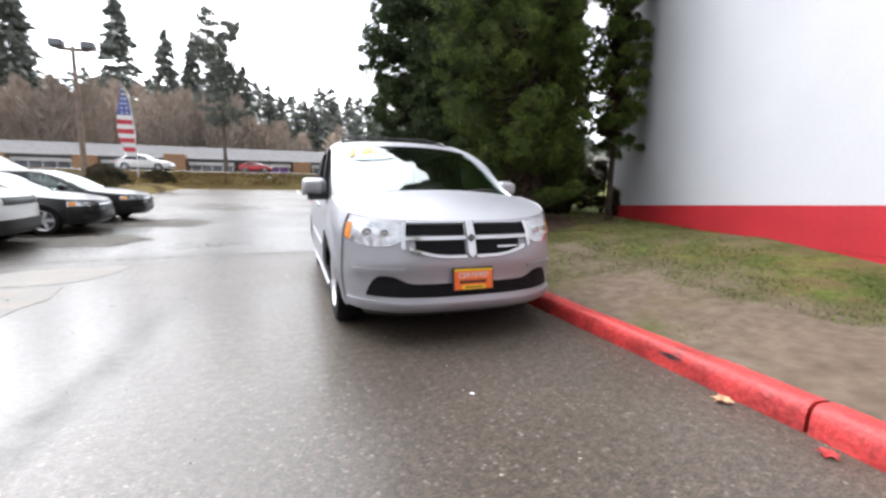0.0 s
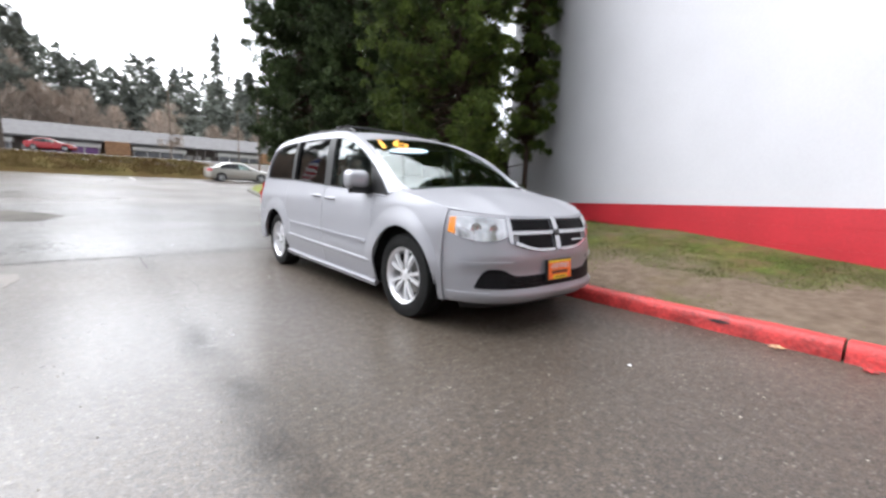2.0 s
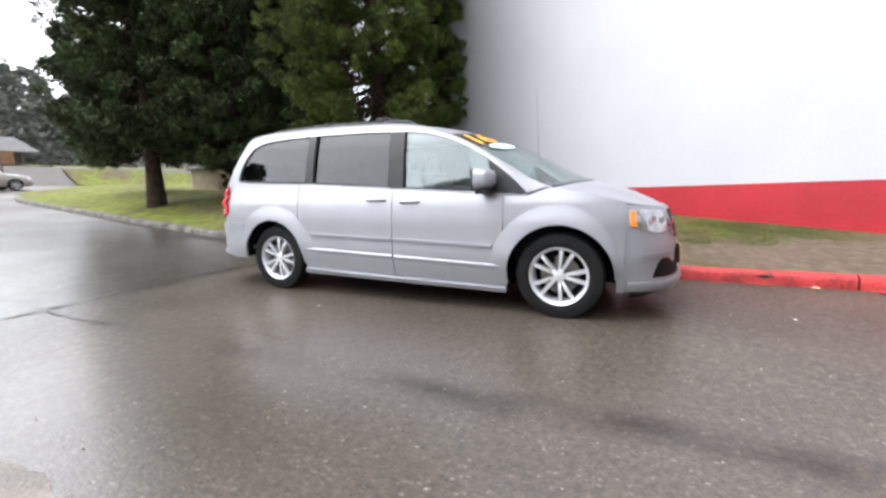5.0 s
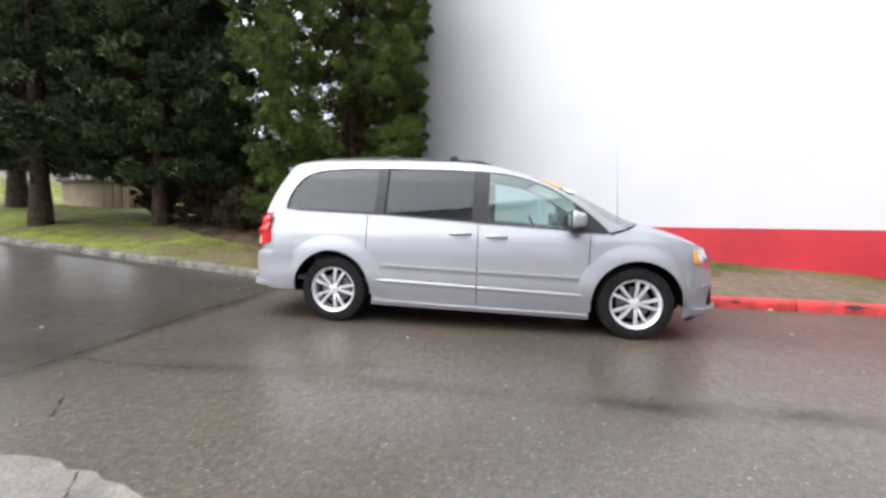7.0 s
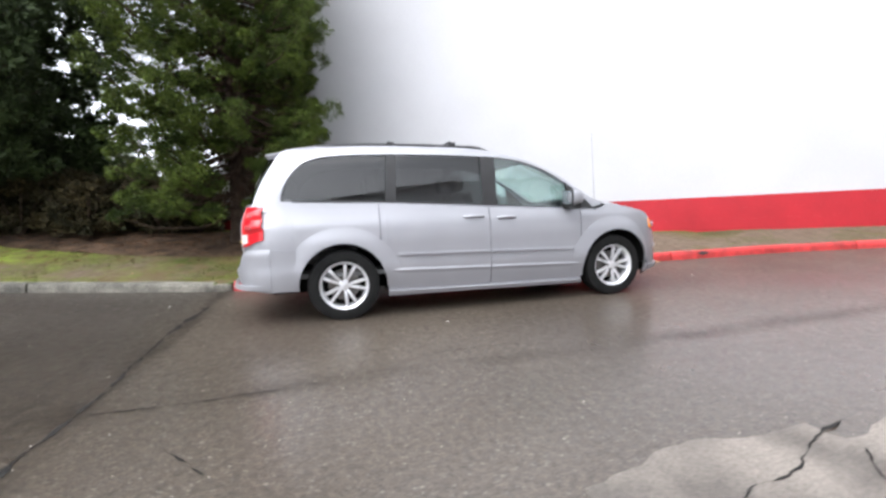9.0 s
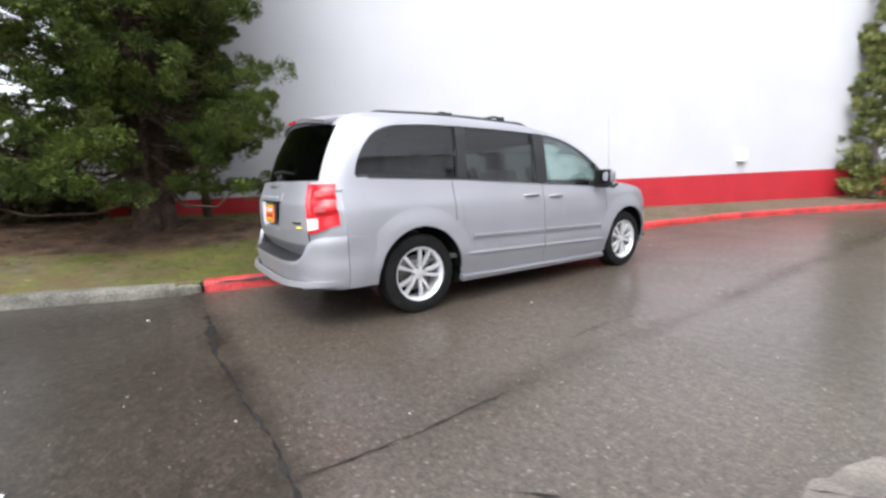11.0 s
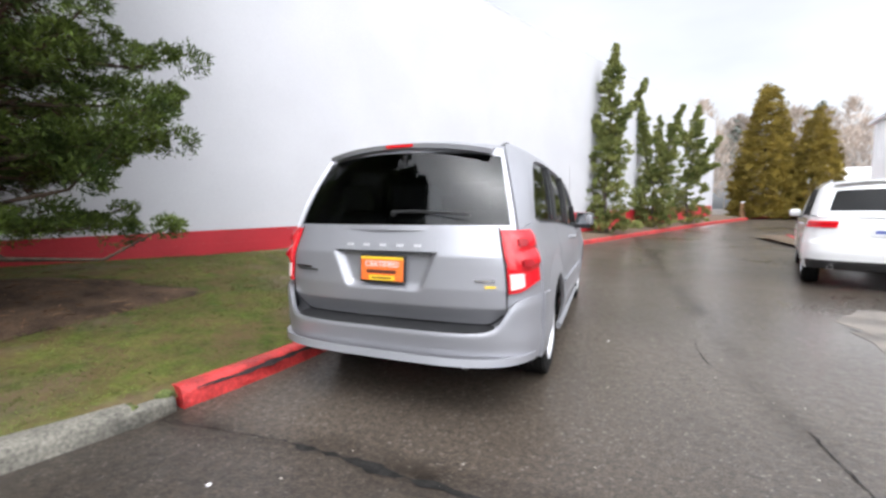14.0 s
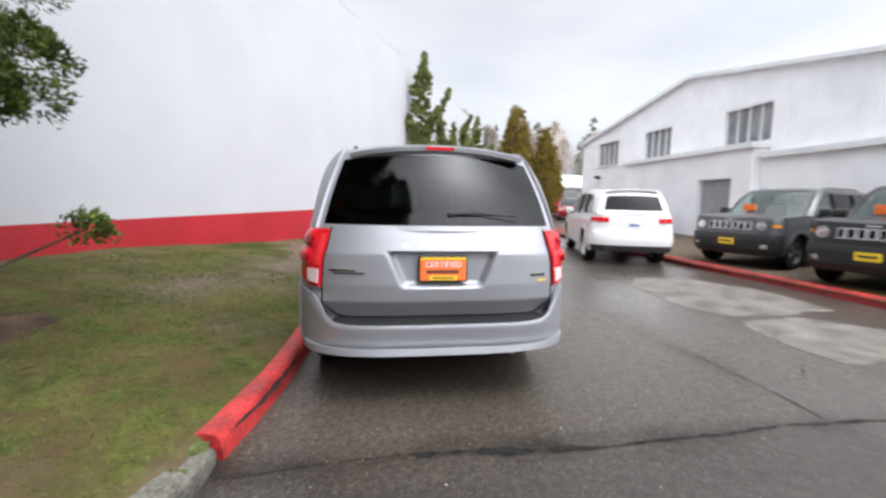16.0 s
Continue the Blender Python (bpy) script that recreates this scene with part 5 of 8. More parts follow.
# The silver minivan
VS = Shape(w=[(0.18, 0.87), (0.27, 0.915), (0.40, 0.945), (0.50, 0.957), (0.60, 0.95), (0.80, 0.950), (0.95, 0.935), (1.05, 0.905), (1.13, 0.885), (1.22, 0.868)],
           yf=[(0.18, -2.33), (0.24, -2.43), (0.30, -2.455), (0.36, -2.43), (0.46, -2.41), (0.58, -2.42), (0.68, -2.395), (0.80, -2.36), (0.88, -2.32), (0.93, -2.27), (1.2, -2.12)],
           yr=[(0.25, 2.44), (0.40, 2.49), (0.57, 2.452), (0.61, 2.475), (0.69, 2.535), (0.80, 2.55), (1.00, 2.545), (1.12, 2.50), (1.22, 2.46)],
           y1=-1.55, y2=2.02, nf=2.9, nr=3.4)
VT = [(-1.27, 1.03), (-1.18, 1.115), (-1.02, 1.25), (-0.70, 1.452), (-0.39, 1.56), (-0.1, 1.605), (0.07, 1.615), (0.6, 1.635), (1.1, 1.64), (1.5, 1.63), (1.76, 1.60), (1.88, 1.55), (1.98, 1.45), (2.07, 1.29), (2.09, 1.205)]
VR = [(-1.43, 1.07, 0.835), (-1.28, 1.130, 0.83), (-1.08, 1.258, 0.81), (-0.77, 1.440, 0.775), (-0.47, 1.575, 0.725), (-0.12, 1.675, 0.675), (0.07, 1.70, 0.665), (0.6, 1.725, 0.66), (1.1, 1.735, 0.66), (1.55, 1.73, 0.655), (1.90, 1.715, 0.65), (2.06, 1.68, 0.66), (2.15, 1.56, 0.70), (2.27, 1.34, 0.765), (2.345, 1.15, 0.81)]
def plate_hollow(x, z):
    """Depth of the scoop pressed into the hatch round the plate: a crisp upper edge, soft sides and foot."""
    half = 0.265 + 0.42 * (z - 0.79)
    side = min(1.0, max(0.0, (half + 0.012 - abs(x)) / 0.050))
    foot = min(1.0, max(0.0, (z - 0.775) / 0.045))
    head = min(1.0, max(0.0, (1.022 - z) / 0.012))
    e = side * side * (3 - 2 * side) * foot * foot * (3 - 2 * foot) * head
    return 0.048 * e


van_spec = dict(
    category="minivan", shape=VS, paint=M_SILVER, wheels_y=(-1.539, 1.539), hub_z=0.352, arch_r=0.437, tyre_r=0.357, tyre_w=0.225, rim_r=0.232, track=0.815,
    sill=[(-2.1, 0.245), (-1.9, 0.245), (-1.1, 0.245), (1.1, 0.285), (2.0, 0.34), (2.4, 0.36)],
    top=[(-2.3, 0.915), (-2.07, 0.925), (-1.94, 0.965), (-1.74, 1.02), (-1.46, 1.07), (-1.27, 1.0), (-0.97, 1.02), (0.05, 1.085), (1.0, 1.15), (2.09, 1.19), (2.33, 1.165), (2.4, 1.165)],
    q1=-2.02, q2=2.2, seams=(-1.085, -0.002, 1.16), panels=("front_wing", "front_door", "sliding_door", "rear_quarter"),
    nose_bottom=[(0, 0.225), (0.6, 0.225), (1, 0.245)], tail_bottom=[(0, 0.36), (1, 0.33)],
    nose_top=lambda u: 0.885 + 0.045 * u ** 3, tail_top=lambda u: 1.185 - 0.015 * u,
    T=VT, R=VR, win_x=[(1.0, 0.885), (1.2, 0.862), (1.4, 0.835), (1.55, 0.805), (1.65, 0.775)],
    belt=[(-1.3, 1.015), (-0.97, 1.035), (0.05, 1.10), (1.0, 1.165), (2.1, 1.205)],
    panes=[(-1.262, -1.0, -1.2, -0.93, "pillar"), (-1.0, -0.105, -0.93, -0.105, "clear"), (-0.105, 0.06, -0.105, 0.055, "pillar"), (0.06, 0.985, 0.055, 0.955, "tint"),
           (0.985, 1.09, 0.955, 1.055, "pillar"), (1.09, 2.088, 1.055, 2.05, "tint")],
    screen_top_y=-0.45, roof_rear_y=2.06, screen_bow=(0.30, 0.14, 0.05, 0.045), tail_bow=0.16, rear_glass=(0.12, 0.945, 0.965), tail_dent=plate_hollow,
    bonnet_bulge=0.03, bonnet_crease=0.012, floor_z=0.34, tub_top=1.0, steer_x=0.38,
    seats=[(-0.40, -0.25, 0.55, 0.52), (0.40, -0.25, 0.55, 0.52), (-0.42, 0.75, 0.55, 0.5), (0.42, 0.75, 0.55, 0.5), (-0.45, 1.65, 0.55, 0.46), (0.0, 1.65, 0.55, 0.40), (0.45, 1.65, 0.55, 0.46)],
    spokes=5, paired=True, lip=0.16, lip_out=0.020, rail_bulge=0.014)
van = car_shell("minivan", "silver grey minivan parked along the red kerb", van_spec)


# ---- details of the minivan ----
def van_nose(u0, u1, zlo, zhi, nu, nz, lift, thick=0.012):
    """A patch wrapped round the nose; u runs from the middle (0) to the wing (1)."""
    def fn(u, v):
        a = abs(u)
        z = zlo(a) + (zhi(a) - zlo(a)) * v
        x = u * VS.side(-2.02, z)
        y = VS.front(x, z)
        n = Vector((math.copysign(a ** 4, u), -1.0, 0)).normalized()
        return (x + n.x * lift, y + n.y * lift, z)
    return slab(fn, lin(u0, u1, nu), lin(0, 1, nz), thick)


def van_tail(u0, u1, zlo, zhi, nu, nz, lift, thick=0.012, taper=None):
    def fn(u, v):
        a = abs(u)
        z = zlo(a) + (zhi(a) - zlo(a)) * v
        x = u * VS.side(2.2, z)
        y = VS.rear(x, z)
        n = Vector((math.copysign(a ** 4, u), 1.0, 0)).normalized()
        L = lift(a, v) if callable(lift) else lift
        return (x + n.x * L, y + n.y * L, z)
    return slab(fn, lin(u0, u1, nu), lin(0, 1, nz), thick, flip=True)


def const(v):
    return lambda a: v


def text_mesh(word, size, depth=0.001, bold=False):
    cu = bpy.data.curves.new("lettering", 'FONT')
    cu.body, cu.size, cu.extrude, cu.align_x, cu.align_y = word, size, depth, 'CENTER', 'CENTER'
    if bold:
        cu.offset, cu.shear, cu.space_character = 0.004, 0.1, 1.05
    ob = bpy.data.objects.new("lettering", cu)
    scene.collection.objects.link(ob)
    bpy.context.view_layer.update()
    me = bpy.data.meshes.new_from_object(ob.evaluated_get(bpy.context.evaluated_depsgraph_get()))
    bpy.data.objects.remove(ob)
    return me


def lettering(name, word, size, material, parent, m, label=""):
    me = text_mesh(word, size, bold=(name == "screen_lettering"))
    me.materials.clear()
    me.materials.append(material)
    ob = new(name, me)
    ob.parent = parent
    ob.matrix_basis = m
    if label:
        ob["label"] = label
    return ob


# grille: black mesh in four openings with a bright cross and surround
for s in (-1, 1):
    for zl, zh, ua, ub, nm in ((0.785, 0.862, 0.05, 0.545, "grille_mesh"), (0.645, 0.748, 0.05, 0.47, "grille_mesh")):
        g = part(nm, van_nose(s * ua if s > 0 else s * ub, s * ub if s > 0 else s * ua, lambda a, zl=zl: zl + (0.03 if zl < 0.7 else 0.0) * max(0, (a - 0.2) / 0.3) * 0.6, const(zh), 16, 4, 0.006), M_GRILLE, van, "black grille mesh")
        for k in range(4):
            z = zl + (zh - zl) * (k + 0.5) / 4
            part("grille_bar", van_nose(s * ua if s > 0 else s * ub * 0.97, s * ub * 0.97 if s > 0 else s * ua, const(z - 0.004), const(z + 0.004), 14, 2, 0.012, 0.006), M_GRILLE, g)
    a, b = (0.045, 0.58) if s > 0 else (-0.58, -0.045)
    smooth(part("grille_bar_bright", van_nose(a, b, const(0.756), const(0.778), 18, 4, 0.024, 0.02), M_CHROME, van, "bright grille crossbar"))
    smooth(part("grille_surround", van_nose(a, b, const(0.872), const(0.886), 18, 4, 0.020, 0.02), M_SILVER, van, "silver grille surround"))
    a, b = (0.045, 0.52) if s > 0 else (-0.52, -0.045)
    smooth(part("grille_surround", van_nose(a, b, lambda q: 0.624 + 0.05 * max(0, (q - 0.15) / 0.35) ** 2, lambda q: 0.642 + 0.06 * max(0, (q - 0.15) / 0.35) ** 2, 18, 4, 0.022, 0.02), M_CHROME, van, "bright grille surround"))
    a, b = (0.548, 0.582) if s > 0 else (-0.582, -0.548)
    smooth(part("grille_surround", van_nose(a, b, lambda q: 0.70 - 0.4 * (0.582 - q), const(0.886), 6, 6, 0.022, 0.02), M_CHROME, van, "bright grille surround"))
smooth(part("grille_post", van_nose(-0.034, 0.034, lambda q: 0.622 + q, lambda q: 0.888, 8, 8, 0.028, 0.024), M_CHROME, van, "bright grille post"))
smooth(part("nose_emblem", van_nose(-0.03, 0.03, lambda q: 0.735 + q, lambda q: 0.80 - q, 6, 6, 0.040, 0.02), M_GREY_PLASTIC, van, "dark shield emblem"))
part("grille_badge", van_nose(0.24, 0.44, const(0.690), const(0.702), 6, 2, 0.020, 0.006), M_CHROME, van, "small bright badge bar")

# lower intake, chin and bumper crease
part("lower_intake", van_nose(-0.85, 0.85, lambda a: 0.345 + 0.02 * a ** 4, lambda a: 0.440 + 0.060 / (1 + math.exp(-(a - 0.58) / 0.03)) - 0.13 * max(0, (a - 0.73) / 0.12) ** 2, 50, 6, 0.005), M_GRILLE, van, "black lower intake")
for z in (0.375, 0.40, 0.425):
    part("intake_bar", van_nose(-0.6, 0.6, const(z - 0.004), const(z + 0.004), 30, 2, 0.012, 0.008), M_GRILLE, van)
smooth(part("chin_lip", van_nose(-0.99, 0.99, lambda a: 0.262, lambda a: 0.325, 50, 5, 0.020, 0.03), M_SILVER, van, "silver chin lip"))
part("chin", van_nose(-0.95, 0.95, const(0.175), const(0.265), 40, 3, -0.03, 0.02), M_BLACK_PLASTIC, van, "black plastic chin")
for s in (-1, 1):
    a, b = (0.55, 0.93) if s > 0 else (-0.93, -0.55)
    smooth(part("bumper_crease", van_nose(a, b, lambda q: 0.525, lambda q: 0.552, 16, 4, 0.012, 0.012), M_SILVER, van), 60)
    # headlight: bright bowl behind a clear cover, amber at the outer end
    a, b = (0.575, 0.985) if s > 0 else (-0.985, -0.575)
    zl = pl([(0.575, 0.745), (0.66, 0.712), (0.80, 0.705), (0.90, 0.725), (1.0, 0.772)])
    zh = pl([(0.575, 0.868), (0.75, 0.878), (0.9, 0.890), (1.0, 0.885)])
    hl = smooth(part("headlight", van_nose(a, b, zl, zh, 26, 8, 0.008, 0.02), M_LAMP_CLEAR, van, "clear headlight"), 50)
    a2, b2 = (0.952, 0.984) if s > 0 else (-0.984, -0.952)
    part("side_marker", van_nose(a2, b2, lambda q: zl(q) + 0.006, lambda q: zh(q) - 0.006, 8, 6, 0.013, 0.012), M_LAMP_AMBER, hl, "amber side marker")
    for uc, zc, rr in ((0.70, 0.795, 0.034), (0.83, 0.80, 0.040)):
        x = s * uc * VS.side(-2.02, zc)
        y = VS.front(x, zc)
        bowl = part("lamp_bowl", lathe([(0.016, rr), (0.015, rr * 0.9), (0.010, rr * 0.62), (0.0105, rr * 0.4), (0.012, rr * 0.25), (0.013, 0.0)], 22), M_LAMP_CLEAR, hl, "round lamp bowl")
        bowl.matrix_basis = Matrix.Translation((x, y, zc)) @ Matrix.Rotation(radians(-90 + s * (20 + 35 * (uc - 0.6))), 4, 'Z')
        smooth(bowl, 50)


def plate(parent, y, z, facing, tilt):
    """A dealer's card in a black holder."""
    R180 = Matrix.Rotation(math.pi, 4, 'Z') if facing > 0 else Matrix.Identity(4)
    base = Matrix.Translation((0, y, z)) @ R180 @ Matrix.Rotation(radians(tilt), 4, 'X')
    holder = part("licence_holder", cuboid(-0.160, -0.012, -0.085, 0.160, 0.012, 0.085, 0.006), M_BLACK_PLASTIC, parent, "black plate holder with an orange dealer card")
    holder.matrix_basis = base
    part("card", cuboid(-0.150, -0.016, -0.075, 0.150, -0.012, 0.075), M_ORANGE, holder, "orange dealer card")
    part("card_strip", cuboid(-0.09, -0.0185, -0.073, 0.09, -0.0155, -0.043), M_YELLOW, holder, "yellow strip with dark printing")
    part("card_strip", cuboid(-0.150, -0.0185, 0.060, 0.150, -0.0155, 0.075), M_YELLOW, holder, "yellow strip")
    part("printed_bar", cuboid(-0.07, -0.0195, -0.063, 0.07, -0.0185, -0.053), M_BROWN, holder)
    part("printed_bar", cuboid(-0.11, -0.0175, -0.030, 0.10, -0.0165, -0.008), M_BROWN, holder)
    lettering("card_lettering", "CERTIFIED", 0.052, M_FLAG_WHITE, holder, Matrix.Translation((0, -0.0185, 0.028)) @ Matrix.Rotation(radians(90), 4, 'X'), "white lettering on the card")
    return holder


plate(van, VS.front(0, 0.47) - 0.030, 0.468, -1, -4)

# tail: bumper, step, lamps, number recess, badges
def bump_top(a):
    return 0.555 + 0.20 / (1 + math.exp(-(a - 0.80) / 0.035))


def lamp_lift(a, v):
    """The lens swells into two round lobes, one over the other, towards the flank."""
    z = 0.80 + 0.355 * v
    lobe = max(0.0, 1 - ((z - 1.085) / 0.062) ** 2, 1 - ((z - 0.965) / 0.055) ** 2)
    return 0.018 + 0.030 * min(1.0, max(0.0, (a - 0.87) / 0.08)) * lobe ** 0.6


def rb_lift(a, v):
    """The bumper's face stands plumb whatever the hatch does behind it, and rounds over at its top edge."""
    z = 0.355 + (bump_top(a) - 0.355) * v
    return (2.598 - 0.034 * (1 - v) - VS.yr(z)) * (1 - a ** 6) + 0.014 - 0.012 * max(0, v - 0.9) / 0.1


bumper = smooth(part("rear_bumper", van_tail(-1.0, 1.0, lambda a: 0.355, bump_top, 60, 16, rb_lift, 0.03), M_SILVER, van, "silver rear bumper"), 45)
for s in (-1, 1):
    fnz = pl([(1.955, 0.735), (2.2, 0.755)])
    smooth(part("bumper_end", side_panel(VS, s, lin(1.975, 2.2, 8), lambda y: 0.345 if y > 1.96 else 0.4, fnz, 10, lift=0.006, thick=0.02), M_SILVER, van), 45)
smooth(part("bumper_lip", van_tail(-1.0, 1.0, const(0.368), const(0.412), 50, 5, lambda a, v: (2.622 - 0.012 * v - VS.yr(0.368 + 0.044 * v)) * (1 - a ** 6) + 0.010 + 0.018 * (1 - a ** 6), 0.03), M_SILVER, bumper, "bright lower bumper lip"), 60)
part("bumper_step", van_tail(-0.74, 0.74, const(0.554), const(0.572), 30, 3, lambda a, v: (2.598 - VS.yr(0.554)) * (1 - a ** 6) * (1 - v) + 0.004, 0.02), M_BLACK_PLASTIC, van, "dark textured bumper step")
part("hatch_shadow_gap", van_tail(-0.80, 0.80, lambda a: 0.566 + 0.10 * max(0, (a - 0.68) / 0.14) ** 2, lambda a: 0.578 + 0.10 * max(0, (a - 0.68) / 0.14) ** 2, 40, 2, 0.003, 0.01), M_INNER, van)
for s in (-1, 1):
    part("hatch_shadow_gap", van_tail(*((0.822, 0.830) if s > 0 else (-0.830, -0.822)), const(0.66), const(1.17), 2, 12, 0.003, 0.01), M_INNER, van)
    a, b = (0.834, 0.992) if s > 0 else (-0.992, -0.834)
    lo = pl([(0.81, 0.775), (0.90, 0.79), (1.0, 0.85)])
    tl = smooth(part("tail_lamp", van_tail(a, b, lo, const(1.155), 22, 26, lamp_lift, 0.03), M_LAMP_RED, van, "red and clear tail lamp"), 50)
    for z0, z1 in ((1.062, 1.110), (0.942, 0.990)):
        a, b = (0.912, 0.962) if s > 0 else (-0.962, -0.912)
        smooth(part("lamp_cell", van_tail(a, b, lambda q, z0=z0: z0 + 0.25 * abs(q - 0.937), lambda q, z1=z1: z1 - 0.25 * abs(q - 0.937), 8, 6, 0.0505, 0.012), M_LAMP_DEEP, tl, "deep red lamp cell"), 60)
    a, b = (0.845, 0.880) if s > 0 else (-0.880, -0.845)
    smooth(part("lamp_cell", van_tail(a, b, const(0.925), const(1.125), 8, 10, 0.0245, 0.012), M_LAMP_BRIGHT, tl, "bright red stop lamp cell"), 60)
    a, b = (0.845, 0.918) if s > 0 else (-0.918, -0.845)
    part("reversing_lamp", van_tail(a, b, lambda q: lo(q) + 0.025, const(0.900), 8, 5, 0.028, 0.015), M_LAMP_PALE, tl, "clear reversing lamp")
# ledge over the hollow for the plate, with the badge blocks on it
ledge = smooth(part("plate_ledge", van_tail(-0.41, 0.41, const(1.024), const(1.092), 30, 6, 0.006, 0.010), M_SILVER, van, "silver ledge over the plate"), 50)
part("ledge_shadow", van_tail(-0.37, 0.37, const(1.012), const(1.0235), 20, 2, -0.004, 0.006), M_GREY_PLASTIC, ledge)
plate(van, VS.rear(0, 0.91) - 0.014, 0.908, 1, -3)
for k in range(5):
    u = -0.27 + 0.135 * k
    part("tail_letter_block", van_tail(u - 0.026, u + 0.026, const(1.050), const(1.066), 4, 2, 0.010, 0.005), M_ALLOY, van, "bright metal badge block")
part("model_badge", van_tail(0.54, 0.75, const(0.872), const(0.884), 4, 2, 0.007, 0.005), M_GREY_PLASTIC, van, "dark badge bar")
part("model_badge", van_tail(0.60, 0.78, const(0.890), const(0.902), 4, 2, 0.007, 0.005), M_CHROME, van, "bright badge bar")
part("model_badge", van_tail(-0.76, -0.64, const(0.852), const(0.868), 4, 2, 0.007, 0.005), M_CHROME, van, "bright badge bar")
part("fuel_badge", van_tail(-0.765, -0.70, const(0.816), const(0.828), 4, 2, 0.007, 0.005), M_YELLOW, van, "small yellow badge")

for s in (-1, 1):
    smooth(part("quarter_filler", side_panel(VS, s, lin(1.98, 2.33, 10), lambda y: 1.10, lambda y: 1.215 - 0.06 * max(0, (y - 2.1) / 0.23), 5, lift=-0.006, thick=0.02), M_SILVER, van), 50)

# roof spoiler with the high brake lamp
def spoiler_fn(u, v):
    x = u * 0.615
    y0 = 2.0
    y1 = 2.285 - 0.08 * abs(u) ** 2.5
    y = y0 + (y1 - y0) * v
    return (x, y, 1.752 - 0.055 * abs(u) ** 2.4 - 0.035 * v ** 1.5)
sp = smooth(part("roof_spoiler", slab(spoiler_fn, lin(-1, 1, 24), lin(0, 1, 8), 0.032), M_SILVER, van, "silver roof spoiler"), 50)
part("brake_lamp", cuboid(-0.10, 2.27, 1.692, 0.10, 2.29, 1.714, 0.004), M_LAMP_RED, sp, "red high brake lamp")
wp = part("rear_wiper", tube([(-0.05, 2.485, 1.262), (-0.20, 2.482, 1.272), (-0.52, 2.462, 1.250)], [0.010, 0.006, 0.004], 6), M_BLACK_PLASTIC, van, "black rear wiper")
part("wiper_blade", tube([(-0.10, 2.478, 1.262), (-0.34, 2.470, 1.258), (-0.55, 2.455, 1.240)], 0.005, 6), M_BLACK_PLASTIC, wp)
part("wiper_pivot", lathe([(0, 0.0), (0, 0.02), (0.025, 0.016), (0.03, 0)], 14), M_BLACK_PLASTIC, wp).matrix_basis = Matrix.Translation((-0.05, 2.46, 1.255)) @ Matrix.Rotation(radians(90), 4, 'Z')
smooth(part("exhaust_tip", lathe([(0.12, 0.0), (0.0, 0.026), (0.0, 0.032), (0.22, 0.032), (0.22, 0.0)], 18), M_DISC, van, "dull steel exhaust tip")).matrix_basis = Matrix.Translation((-0.52, 2.45, 0.315)) @ Matrix.Rotation(radians(-90), 4, 'Z')

